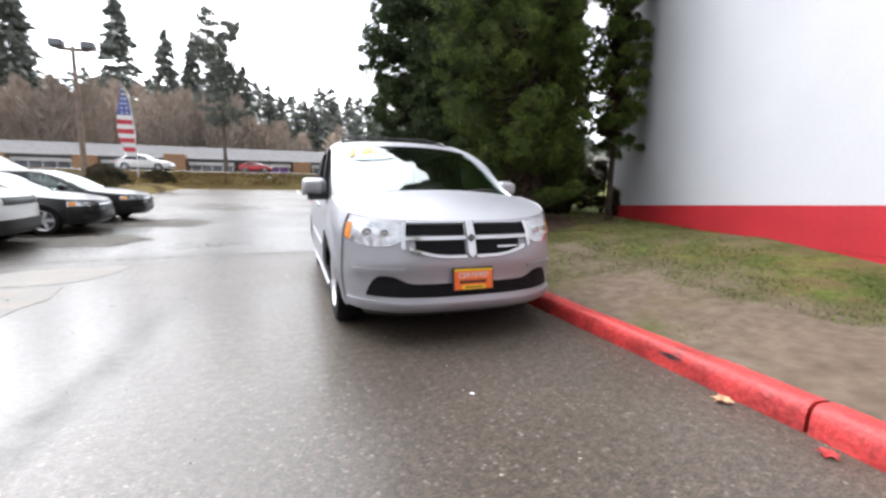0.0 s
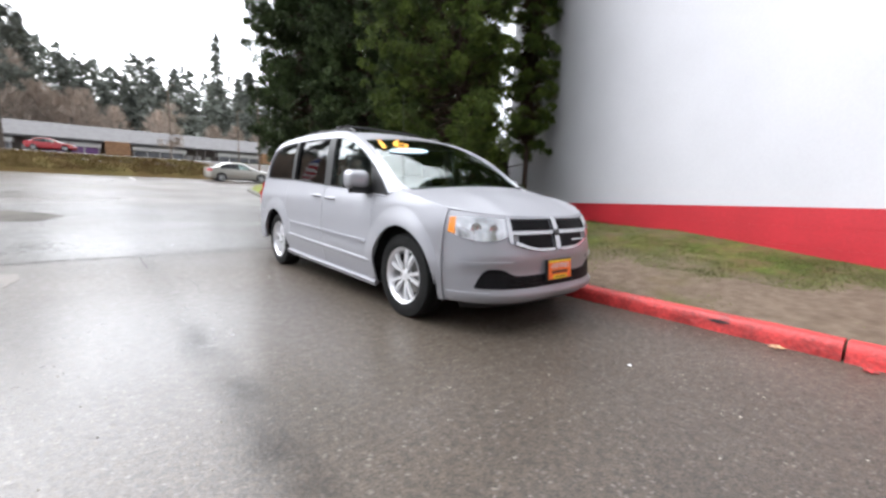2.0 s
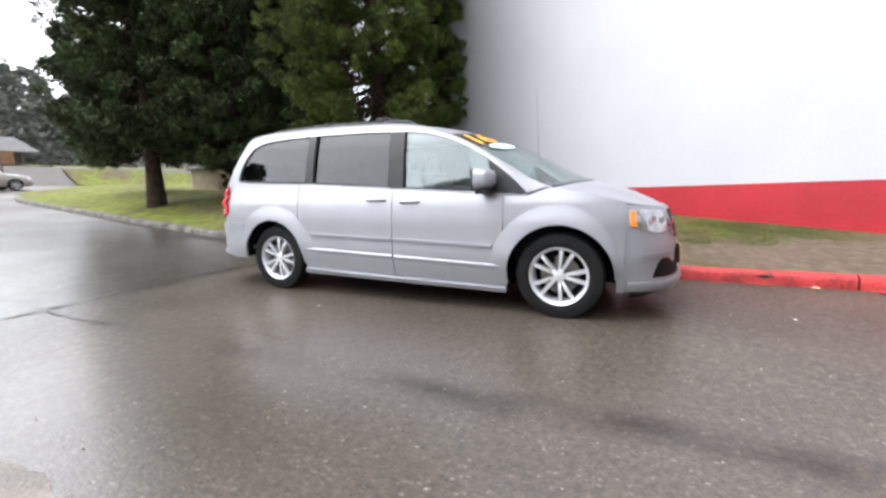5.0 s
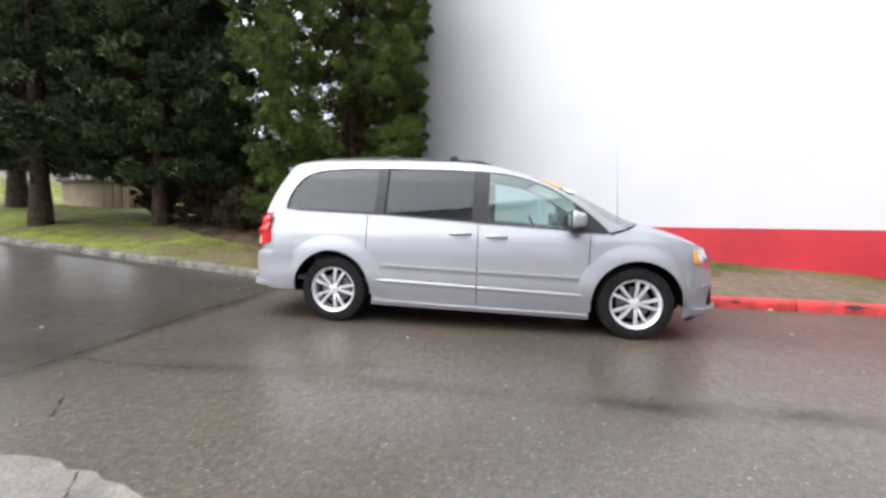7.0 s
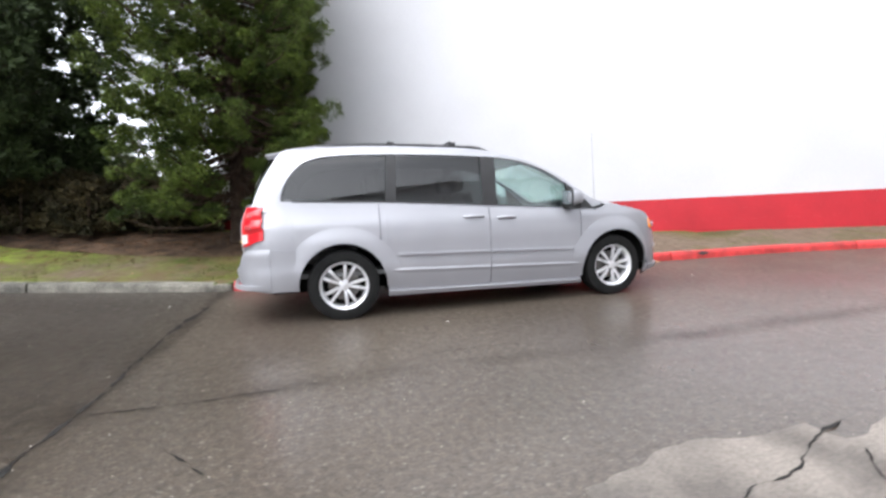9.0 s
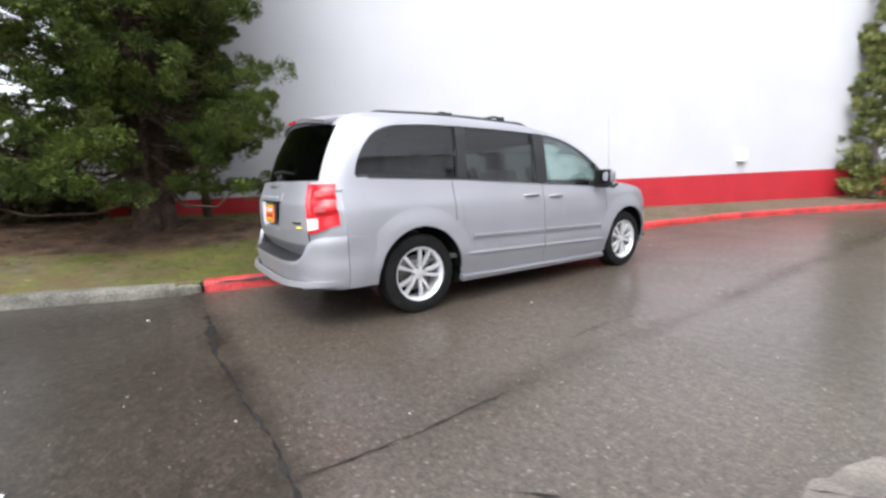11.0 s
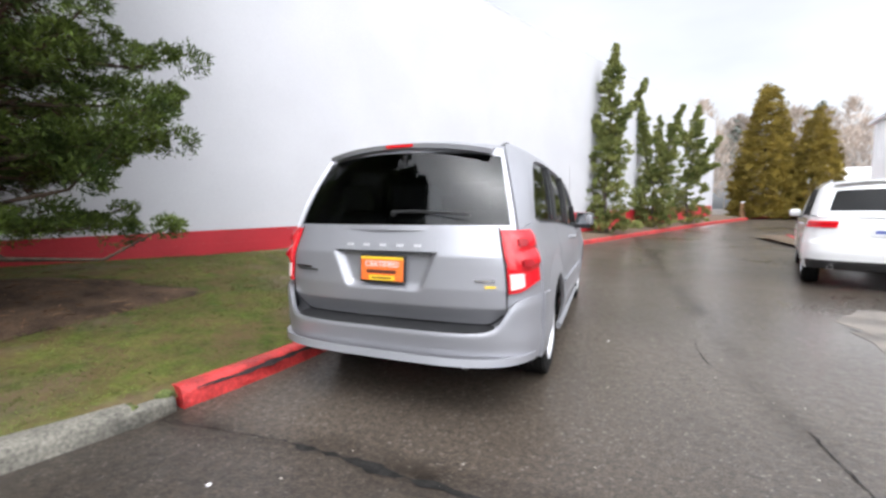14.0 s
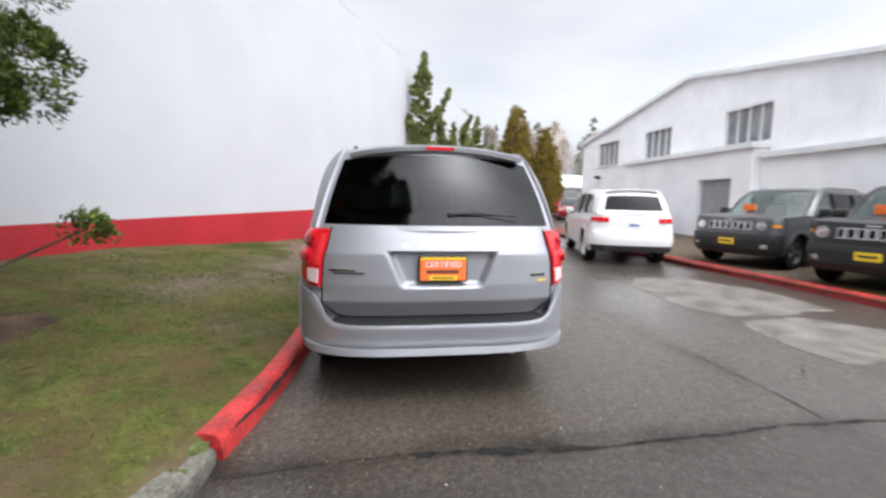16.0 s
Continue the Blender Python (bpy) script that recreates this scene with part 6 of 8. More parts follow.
# flanks: mouldings, handles, mirrors, sill
for s in (-1, 1):
    zf = pl([(-1.0, 0.592), (0.98, 0.642)])
    for a, b in ((-0.99, -0.012), (0.008, 0.98)):
        smooth(part("side_moulding", side_panel(VS, s, lin(a, b, 14), lambda y: zf(y) - 0.011, lambda y: zf(y) + 0.011, 5, lift=0.017, thick=0.02), M_SILVER, van, "silver side moulding"), 60)
    zr = pl([(-1.07, 0.42), (1.05, 0.485)])

    def ridge(y, v, s=s):
        z = zr(y) - 0.05 + 0.062 * v
        return (s * VS.side(y, z, 0.001 + 0.013 * max(0.0, math.sin(math.pi * v ** 2.2))), y, z)
    for a, b in ((-1.07, -0.012), (0.008, 1.08)):
        smooth(part("sill_ridge", slab(ridge, lin(a, b, 16), lin(0, 1, 9), 0.01, flip=(s > 0)), M_SILVER, van, "pressed ridge along the door"), 70)
    part("sill_guard", side_panel(VS, s, lin(-1.10, 1.10, 16), lambda y: 0.222 + 0.018 * y, lambda y: 0.262 + 0.018 * y, 4, lift=-0.004, thick=0.05), M_SILVER, van, "silver sill edge")
    for y0, y1, z in ((-0.30, -0.09, 0.965), (0.06, 0.29, 0.985)):
        xh = VS.side((y0 + y1) / 2, z)
        h = part("door_handle", tube([(s * (xh + 0.004), y0, z), (s * (xh + 0.032), y0 + 0.03, z + 0.004), (s * (xh + 0.036), (y0 + y1) / 2, z + 0.006), (s * (xh + 0.032), y1 - 0.03, z + 0.004), (s * (xh + 0.004), y1, z)], [0.012, 0.015, 0.016, 0.015, 0.012], 10), M_SILVER, van, "silver door handle")
        smooth(h, 60)
        part("handle_cup", cuboid(s * (xh - 0.004), y0 + 0.05, z - 0.025, s * (xh + 0.003), y1 - 0.05, z + 0.028, 0.001), M_SILVER, h)
    # door mirror
    bm = cuboid(-0.115, -0.075, -0.085, 0.115, 0.085, 0.085, 0.065, 5)
    for v in bm.verts:
        if v.co.y < 0:
            v.co.x *= 0.86
            v.co.z *= 0.84
    bmesh.ops.transform(bm, matrix=Matrix.Translation((s * 1.035, -0.955, 1.155)) @ Matrix.Rotation(radians(s * 10), 4, 'Z'), verts=bm.verts[:])
    mir = smooth(part("door_mirror", bm, M_SILVER, van, "silver door mirror"), 50)
    part("mirror_base", cuboid(s * 0.86, -0.99, 1.045, s * 1.08, -0.90, 1.09, 0.015), M_BLACK_PLASTIC, mir, "black mirror foot")
    part("mirror_glass", cuboid(s * 1.035 - 0.095, -0.872, 1.085, s * 1.035 + 0.095, -0.866, 1.225), M_MIRROR, mir, "mirror glass")
    part("mirror_rim", cuboid(s * 1.035 - 0.105, -0.885, 1.075, s * 1.035 + 0.105, -0.871, 1.235, 0.006), M_BLACK_PLASTIC, mir)
    # roof rails with feet
    rail = part("roof_rail", tube([(s * 0.60, -0.12, 1.70), (s * 0.60, 0.0, 1.738), (s * 0.60, 0.6, 1.765), (s * 0.60, 1.2, 1.772), (s * 0.60, 1.72, 1.758), (s * 0.60, 1.86, 1.725)], [0.012, 0.017, 0.017, 0.017, 0.017, 0.012], 8), M_BLACK_PLASTIC, van, "black roof rail")
    for y in (0.1, 0.95, 1.7):
        part("rail_foot", cuboid(s * 0.60 - 0.018, y - 0.05, 1.70, s * 0.60 + 0.018, y + 0.05, 1.762, 0.01), M_BLACK_PLASTIC, rail)
for y in (0.30, 0.98):
    bar = part("roof_crossbar", tube([(-0.60, y, 1.785), (-0.5, y, 1.815), (0.0, y, 1.82), (0.5, y, 1.815), (0.60, y, 1.785)], [0.014, 0.012, 0.012, 0.012, 0.014], 8), M_BLACK_PLASTIC, van, "black roof crossbar")
    for s in (-1, 1):
        part("crossbar_foot", cuboid(s * 0.60 - 0.022, y - 0.04, 1.755, s * 0.60 + 0.022, y + 0.04, 1.80, 0.012), M_BLACK_PLASTIC, bar)

# screen wipers, aerial, price marks on the screen
for x0, x1 in ((-0.55, 0.08), (0.10, 0.66)):
    w = part("screen_wiper", tube([(x0, -1.70 + 0.30 * (x0 / 0.8) ** 2, 1.095), (x1 * 0.6 + x0 * 0.4, -1.66 + 0.25 * (x0 / 0.8) ** 2, 1.128), (x1, -1.66 + 0.30 * (x1 / 0.8) ** 2, 1.13)], [0.013, 0.009, 0.007], 6), M_BLACK_PLASTIC, van, "black screen wiper")
cw = [(x, -1.60 + 0.30 * (x / 0.8) ** 2) for x in lin(-0.76, 0.76, 16)]
part("cowl", slab(lambda i, v: (cw[i][0], cw[i][1] - 0.13 + 0.13 * v, 1.105 - 0.03 * (cw[i][0] / 0.8) ** 2 + 0.012 * v + 0.006), list(range(16)), [0, 0.5, 1], 0.01), M_BLACK_PLASTIC, van, "black plastic cowl")
aerial = part("aerial", tube([(-0.80, -1.36, 1.07), (-0.795, -1.34, 1.5), (-0.79, -1.32, 1.88)], [0.0035, 0.0013, 0.001], 6), M_GREY_PLASTIC, van, "thin dark aerial")
part("aerial_base", lathe([(0, 0.018), (0.02, 0.014), (0.03, 0.0)], 12), M_BLACK_PLASTIC, aerial).matrix_basis = Matrix.Translation((-0.80, -1.36, 1.065)) @ Matrix.Rotation(radians(-90), 4, 'Y')


SCREEN_LOOP = spline(VR, 64)
SCREEN_TOP = int(np.argmin(abs(SCREEN_LOOP[:32, 0] + 0.45)))


def screen_point(u, v):
    """A point of the windscreen's own curve."""
    f = SCREEN_TOP * v
    i = min(int(f), 62)
    e = SCREEN_LOOP[i] + (SCREEN_LOOP[i + 1] - SCREEN_LOOP[i]) * (f - i)
    k = 1 - u * u
    return Vector((u * e[2], e[0] - (0.30 + (0.14 - 0.30) * v) * k, e[1] + (0.05 + (0.045 - 0.05) * v) * k))


def on_screen(ob, u0, v0, lift):
    """Bends a flat print onto the windscreen round (u0, v0)."""
    wide, tall = 0.76, (screen_point(u0, 0.95) - screen_point(u0, 0.35)).length / 0.60
    for p in ob.data.vertices:
        u, v = u0 + p.co.x / wide, v0 + p.co.y / tall
        ex = screen_point(u + 0.01, v) - screen_point(u - 0.01, v)
        ey = screen_point(u, v + 0.01) - screen_point(u, v - 0.01)
        n = ex.cross(ey).normalized()
        p.co = screen_point(u, v) + n * (lift + p.co.z)


year = lettering("screen_lettering", "16", 0.33, M_YEAR, van, Matrix.Identity(4), "orange year figures on the screen")
bm = bmesh.new()
bm.from_mesh(year.data)
bmesh.ops.triangulate(bm, faces=bm.faces[:])
for axis in (0, 1):
    for k in range(-14, 15):
        at, n = [0.0, 0.0, 0.0], [0.0, 0.0, 0.0]
        at[axis], n[axis] = k * 0.02 + 0.003, 1.0
        bmesh.ops.bisect_plane(bm, geom=bm.verts[:] + bm.edges[:] + bm.faces[:], plane_co=at, plane_no=n)
bm.to_mesh(year.data)
bm.free()
on_screen(year, -0.73, 0.81, 0.014)
ov = part("screen_sticker", ([(0.19 * r * math.cos(t), 0.066 * r * math.sin(t), 0.001) for r in (1.0, 0.66, 0.33) for t in np.linspace(0, 2 * math.pi, 33)[:-1]] + [(0, 0, 0.001)],
                             [(g * 32 + k, g * 32 + (k + 1) % 32, (g + 1) * 32 + (k + 1) % 32, (g + 1) * 32 + k) for g in range(2) for k in range(32)] + [(64 + k, 64 + (k + 1) % 32, 96) for k in range(32)]), M_PALE_BLUE, van, "pale blue oval sticker")
on_screen(ov, -0.57, 0.665, 0.008)


# ---- other vehicles ----
def wrap(sh, q, tail=False):
    """Patches round the nose or tail of any car, u from the middle (0) to the flank (1)."""
    def make(u0, u1, zlo, zhi, nu, nz, lift, thick=0.012):
        def fn(u, v):
            a = abs(u)
            z = zlo(a) + (zhi(a) - zlo(a)) * v
            x = u * sh.side(q, z)
            y = sh.rear(x, z) if tail else sh.front(x, z)
            n = Vector((math.copysign(a ** 4, u), 1.0 if tail else -1.0, 0)).normalized()
            return (x + n.x * lift, y + n.y * lift, z)
        return slab(fn, lin(u0, u1, nu), lin(0, 1, nz), thick, flip=tail)
    return make


def both(s, a, b):
    return (a, b) if s > 0 else (-b, -a)


def mirrors(car, sh, y, z, w, paint):
    for s in (-1, 1):
        m = smooth(part("door_mirror", cuboid(s * (w + 0.10) - 0.10, y - 0.07, z - 0.07, s * (w + 0.10) + 0.10, y + 0.07, z + 0.075, 0.045, 3), paint, car), 50)
        part("mirror_base", cuboid(s * (w - 0.04), y - 0.03, z - 0.10, s * (w + 0.06), y + 0.03, z - 0.05, 0.01), M_BLACK_PLASTIC, m)


def handles(car, sh, spots, mat_):
    for s in (-1, 1):
        for y, z in spots:
            x = sh.side(y, z)
            part("door_handle", tube([(s * x, y - 0.09, z), (s * (x + 0.03), y - 0.06, z), (s * (x + 0.03), y + 0.06, z), (s * x, y + 0.09, z)], 0.012, 8), mat_, car)


def suv(name, label, paint):
    """A large five-door off-roader; its tail is the side seen."""
    sh = Shape(w=[(0.25, 0.90), (0.4, 0.95), (0.6, 0.965), (0.85, 0.96), (1.0, 0.94), (1.1, 0.915), (1.2, 0.90)],
               yf=[(0.25, -2.30), (0.4, -2.38), (0.7, -2.39), (0.9, -2.36), (1.05, -2.28), (1.2, -2.2)],
               yr=[(0.3, 2.30), (0.42, 2.40), (0.6, 2.43), (0.75, 2.41), (0.8, 2.36), (1.0, 2.36), (1.2, 2.32)], y1=-1.5, y2=1.95, nf=3.2, nr=3.4)
    spec = dict(category="car", shape=sh, paint=paint, wheels_y=(-1.46, 1.455), hub_z=0.38, arch_r=0.43, tyre_r=0.385, tyre_w=0.26, rim_r=0.25, track=0.82, rear_mat=G_DARK,
                sill=[(-2, 0.30), (2.4, 0.32)], top=[(-2.3, 1.02), (-2.0, 1.05), (-1.3, 1.10), (-0.9, 1.08), (0.5, 1.12), (1.9, 1.16), (2.4, 1.16)],
                q1=-1.97, q2=2.1, seams=(-0.85, 0.15, 1.05), panels=("front_wing", "front_door", "rear_door", "rear_quarter"),
                nose_bottom=[(0, 0.28), (1, 0.30)], tail_bottom=[(0, 0.36), (1, 0.34)], nose_top=lambda u: 1.0 + 0.05 * u, tail_top=lambda u: 1.17 - 0.01 * u,
                T=[(-0.95, 1.09), (-0.75, 1.24), (-0.45, 1.45), (-0.15, 1.57), (0.3, 1.61), (0.9, 1.61), (1.4, 1.59), (1.75, 1.52), (1.95, 1.32), (1.98, 1.18)],
                R=[(-1.15, 1.10, 0.80), (-0.85, 1.25, 0.79), (-0.52, 1.48, 0.74), (-0.2, 1.63, 0.68), (0.3, 1.70, 0.66), (0.9, 1.715, 0.66), (1.5, 1.70, 0.65), (1.98, 1.66, 0.64), (2.12, 1.45, 0.72), (2.26, 1.16, 0.80)],
                win_x=[(1.05, 0.90), (1.2, 0.88), (1.4, 0.83), (1.6, 0.77)], belt=[(-1.0, 1.085), (0.5, 1.13), (2.0, 1.17)],
                panes=[(-0.93, 0.10, -0.85, 0.05, "clear"), (0.10, 0.20, 0.05, 0.15, "pillar"), (0.20, 1.05, 0.15, 1.0, "tint"), (1.05, 1.15, 1.0, 1.1, "pillar"), (1.15, 1.97, 1.1, 1.9, "tint")],
                screen_top_y=-0.2, roof_rear_y=1.98, screen_bow=(0.22, 0.1, 0.04, 0.04), tail_bow=0.10, rear_glass=(0.26, 0.84, 0.86),
                floor_z=0.45, tub_top=1.0, steer_x=0.38, seats=[(-0.4, 0.0, 0.62, 0.5), (0.4, 0.0, 0.62, 0.5), (-0.4, 1.0, 0.62, 0.5), (0.4, 1.0, 0.62, 0.5)], spokes=5, lip=0.10, lip_out=0.02)
    car = car_shell(name, label, spec)
    tail, nose = wrap(sh, 2.1, True), wrap(sh, -1.97)
    for s in (-1, 1):
        tl = smooth(part("tail_lamp", tail(*both(s, 0.60, 1.0), lambda a: 0.975 + 0.02 * a, lambda a: 1.095, 16, 5, 0.018, 0.03), M_LAMP_RED, car, "red tail lamp"))
        part("lamp_band", tail(*both(s, 0.63, 0.98), lambda a: 1.035, lambda a: 1.050, 12, 2, 0.022, 0.01), M_LAMP_DEEP, tl, "deep red lamp band")
        part("bumper_reflector", tail(*both(s, 0.70, 0.86), const(0.60), const(0.625), 6, 2, 0.03, 0.02), M_LAMP_RED, car, "red bumper reflector")
        part("headlight", nose(*both(s, 0.62, 1.0), const(0.86), const(0.97), 12, 4, 0.012, 0.02), M_LAMP_CLEAR, car)
        part("exhaust_tip", lathe([(0, 0.04), (0.12, 0.04), (0.12, 0.034), (0.0, 0.034)], 14), M_CHROME, car).matrix_basis = Matrix.Translation((s * 0.62, 2.34, 0.38)) @ Matrix.Rotation(radians(90), 4, 'Z')
    smooth(part("rear_bumper", tail(-1.0, 1.0, const(0.48), const(0.74), 40, 8, 0.035, 0.03), paint, car))
    part("bumper_guard", tail(-0.97, 0.97, const(0.33), const(0.49), 40, 4, 0.020, 0.03), M_BLACK_PLASTIC, car, "black lower bumper")
    part("licence_plate", cuboid(-0.155, sh.rear(0, 0.93) + 0.006, 0.865, 0.155, sh.rear(0, 0.93) + 0.016, 1.0, 0.004), M_COPING, car, "pale licence plate with plain bars")
    part("plate_bar", cuboid(-0.11, sh.rear(0, 0.93) + 0.016, 0.905, 0.11, sh.rear(0, 0.93) + 0.019, 0.955), M_FLAG_BLUE, car)
    part("tail_badge", tail(-0.30, -0.12, const(1.115), const(1.135), 5, 2, 0.012, 0.008), M_CHROME, car)
    part("rear_wiper", tube([(0.0, 2.32, 1.215), (-0.35, 2.30, 1.225)], [0.012, 0.007], 6), M_BLACK_PLASTIC, car)
    sp = part("roof_spoiler", slab(lambda u, v: (u * 0.62, 1.9 + (0.26 - 0.06 * u * u) * v, 1.745 - 0.04 * abs(u) ** 2.4 - 0.02 * v), lin(-1, 1, 14), lin(0, 1, 4), 0.03), paint, car)
    for s in (-1, 1):
        part("roof_rail", tube([(s * 0.62, -0.1, 1.69), (s * 0.62, 0.1, 1.745), (s * 0.62, 1.5, 1.745), (s * 0.62, 1.75, 1.70)], 0.016, 8), M_CHROME, car, "bright roof rail")
    part("front_guard", nose(-0.98, 0.98, const(0.29), const(0.56), 30, 4, 0.014, 0.03), M_BLACK_PLASTIC, car, "black lower front bumper")
    part("grille", nose(-0.55, 0.55, const(0.82), const(0.96), 14, 3, 0.01, 0.02), M_BLACK_PLASTIC, car)
    mirrors(car, sh, -0.75, 1.16, 0.93, paint)
    handles(car, sh, [(0.0, 0.98), (0.95, 1.0)], paint)
    return car


def boxy(name, label, paint):
    """A small upright off-roader with a slotted grille; its nose is the side seen."""
    sh = Shape(w=[(0.25, 0.84), (0.4, 0.89), (0.6, 0.90), (0.9, 0.895), (1.05, 0.88), (1.15, 0.865)],
               yf=[(0.25, -2.0), (0.4, -2.08), (0.6, -2.10), (0.8, -2.06), (1.0, -2.03), (1.1, -1.97)], yr=[(0.3, 2.05), (0.5, 2.12), (1.15, 2.08)], y1=-1.55, y2=1.75, nf=3.6, nr=4.0)
    spec = dict(category="car", shape=sh, paint=paint, wheels_y=(-1.285, 1.285), hub_z=0.345, arch_r=0.40, tyre_r=0.345, tyre_w=0.215, rim_r=0.215, track=0.77,
                sill=[(-2, 0.30), (2.2, 0.32)], top=[(-2.0, 1.03), (-1.8, 1.05), (-1.05, 1.10), (-0.7, 1.06), (2.2, 1.09)],
                q1=-1.76, q2=1.9, seams=(-0.75, 0.15, 0.95), panels=("front_wing", "front_door", "rear_door", "rear_quarter"),
                nose_bottom=[(0, 0.26), (1, 0.28)], tail_bottom=[(0, 0.36), (1, 0.34)], nose_top=lambda u: 1.02 + 0.03 * u, tail_top=lambda u: 1.09,
                T=[(-0.74, 1.07), (-0.60, 1.22), (-0.42, 1.42), (-0.2, 1.53), (0.4, 1.555), (1.0, 1.55), (1.5, 1.53), (1.7, 1.48), (1.8, 1.3), (1.82, 1.12)],
                R=[(-0.90, 1.07, 0.77), (-0.70, 1.25, 0.76), (-0.50, 1.45, 0.72), (-0.28, 1.60, 0.67), (0.4, 1.66, 0.65), (1.0, 1.65, 0.65), (1.5, 1.635, 0.65), (1.82, 1.60, 0.65), (1.95, 1.38, 0.72), (2.02, 1.09, 0.78)],
                win_x=[(1.05, 0.86), (1.2, 0.845), (1.4, 0.80), (1.55, 0.755)], belt=[(-0.9, 1.075), (0.5, 1.10), (1.9, 1.12)],
                panes=[(-0.72, 0.08, -0.66, 0.05, "clear"), (0.08, 0.18, 0.05, 0.15, "pillar"), (0.18, 0.95, 0.15, 0.92, "tint"), (0.95, 1.08, 0.92, 1.05, "pillar"), (1.08, 1.81, 1.05, 1.74, "tint")],
                screen_top_y=-0.27, dark_a=True, roof_rear_y=1.82, screen_bow=(0.16, 0.08, 0.03, 0.035), tail_bow=0.06, rear_glass=(0.2, 0.9, 0.88),
                floor_z=0.42, tub_top=1.0, steer_x=0.36, seats=[(-0.37, 0.0, 0.6, 0.48), (0.37, 0.0, 0.6, 0.48), (-0.37, 0.9, 0.6, 0.48), (0.37, 0.9, 0.6, 0.48)], spokes=5,
                lip=0.09, lip_out=0.035, lip_mat=M_BLACK_PLASTIC, rim_mat=M_GREY_PLASTIC, bonnet_bulge=0.045)
    car = car_shell(name, label, spec)
    nose = wrap(sh, -1.76)
    part("lower_bumper", nose(-1.0, 1.0, const(0.27), const(0.70), 40, 8, 0.025, 0.03), M_BLACK_PLASTIC, car, "black lower bumper")
    gp = part("grille_panel", nose(-0.93, 0.93, const(0.775), const(0.965), 36, 5, 0.010, 0.02), M_GREY_PAINT if paint is not M_BLACK_PAINT else M_BLACK_PLASTIC, car)
    for k in range(7):
        u = -0.42 + 0.14 * k
        part("grille_frame", nose(u - 0.058, u + 0.058, const(0.788), const(0.952), 4, 4, 0.018, 0.012), M_COPING, gp, "pale slot frame")
        part("grille_slot", nose(u - 0.040, u + 0.040, const(0.802), const(0.938), 4, 4, 0.022, 0.012), M_INNER, gp, "black grille slot")
    for s in (-1, 1):
        uc, zc, rr = 0.69, 0.872, 0.092
        x = s * uc * sh.side(-1.76, zc)
        hl = part("headlight", lathe([(0.0, rr), (0.02, rr), (0.024, rr * 0.9), (0.012, rr * 0.8), (0.012, rr * 0.45), (0.026, rr * 0.4), (0.030, 0.0)], 26), M_LAMP_CLEAR, car, "round clear headlight")
        hl.matrix_basis = Matrix.Translation((x, sh.front(x, zc) - 0.012, zc)) @ Matrix.Rotation(radians(-90 + s * 6), 4, 'Z')
        smooth(hl, 50)
        part("turn_lamp", nose(*both(s, 0.86, 0.97), const(0.855), const(0.905), 5, 3, 0.016, 0.012), M_LAMP_AMBER, car)
        part("fog_lamp", nose(*both(s, 0.70, 0.82), const(0.43), const(0.50), 5, 4, 0.032, 0.012), M_LAMP_CLEAR, car)
        part("roof_rail", tube([(s * 0.62, -0.05, 1.64), (s * 0.62, 0.12, 1.69), (s * 0.62, 1.4, 1.69), (s * 0.62, 1.6, 1.64)], 0.016, 8), M_BLACK_PLASTIC, car)
    part("dealer_card", cuboid(-0.155, sh.front(0, 0.53) - 0.045, 0.47, 0.155, sh.front(0, 0.53) - 0.030, 0.60, 0.004), M_YELLOW, car, "yellow dealer card")
    part("card_bar", cuboid(-0.11, sh.front(0, 0.53) - 0.049, 0.52, 0.11, sh.front(0, 0.53) - 0.045, 0.555), M_BLACK_PLASTIC, car)
    part("screen_card", cuboid(-0.42, -0.93, 1.17, -0.16, -0.90, 1.32, 0.004), M_ORANGE, car, "orange red card behind the screen")
    part("nose_badge", nose(-0.10, 0.10, const(0.985), const(1.003), 5, 2, 0.012, 0.008), M_CHROME, car)
    mirrors(car, sh, -0.62, 1.17, 0.90, M_BLACK_PLASTIC)
    handles(car, sh, [(0.0, 0.95), (0.85, 0.96)], paint)
    return car


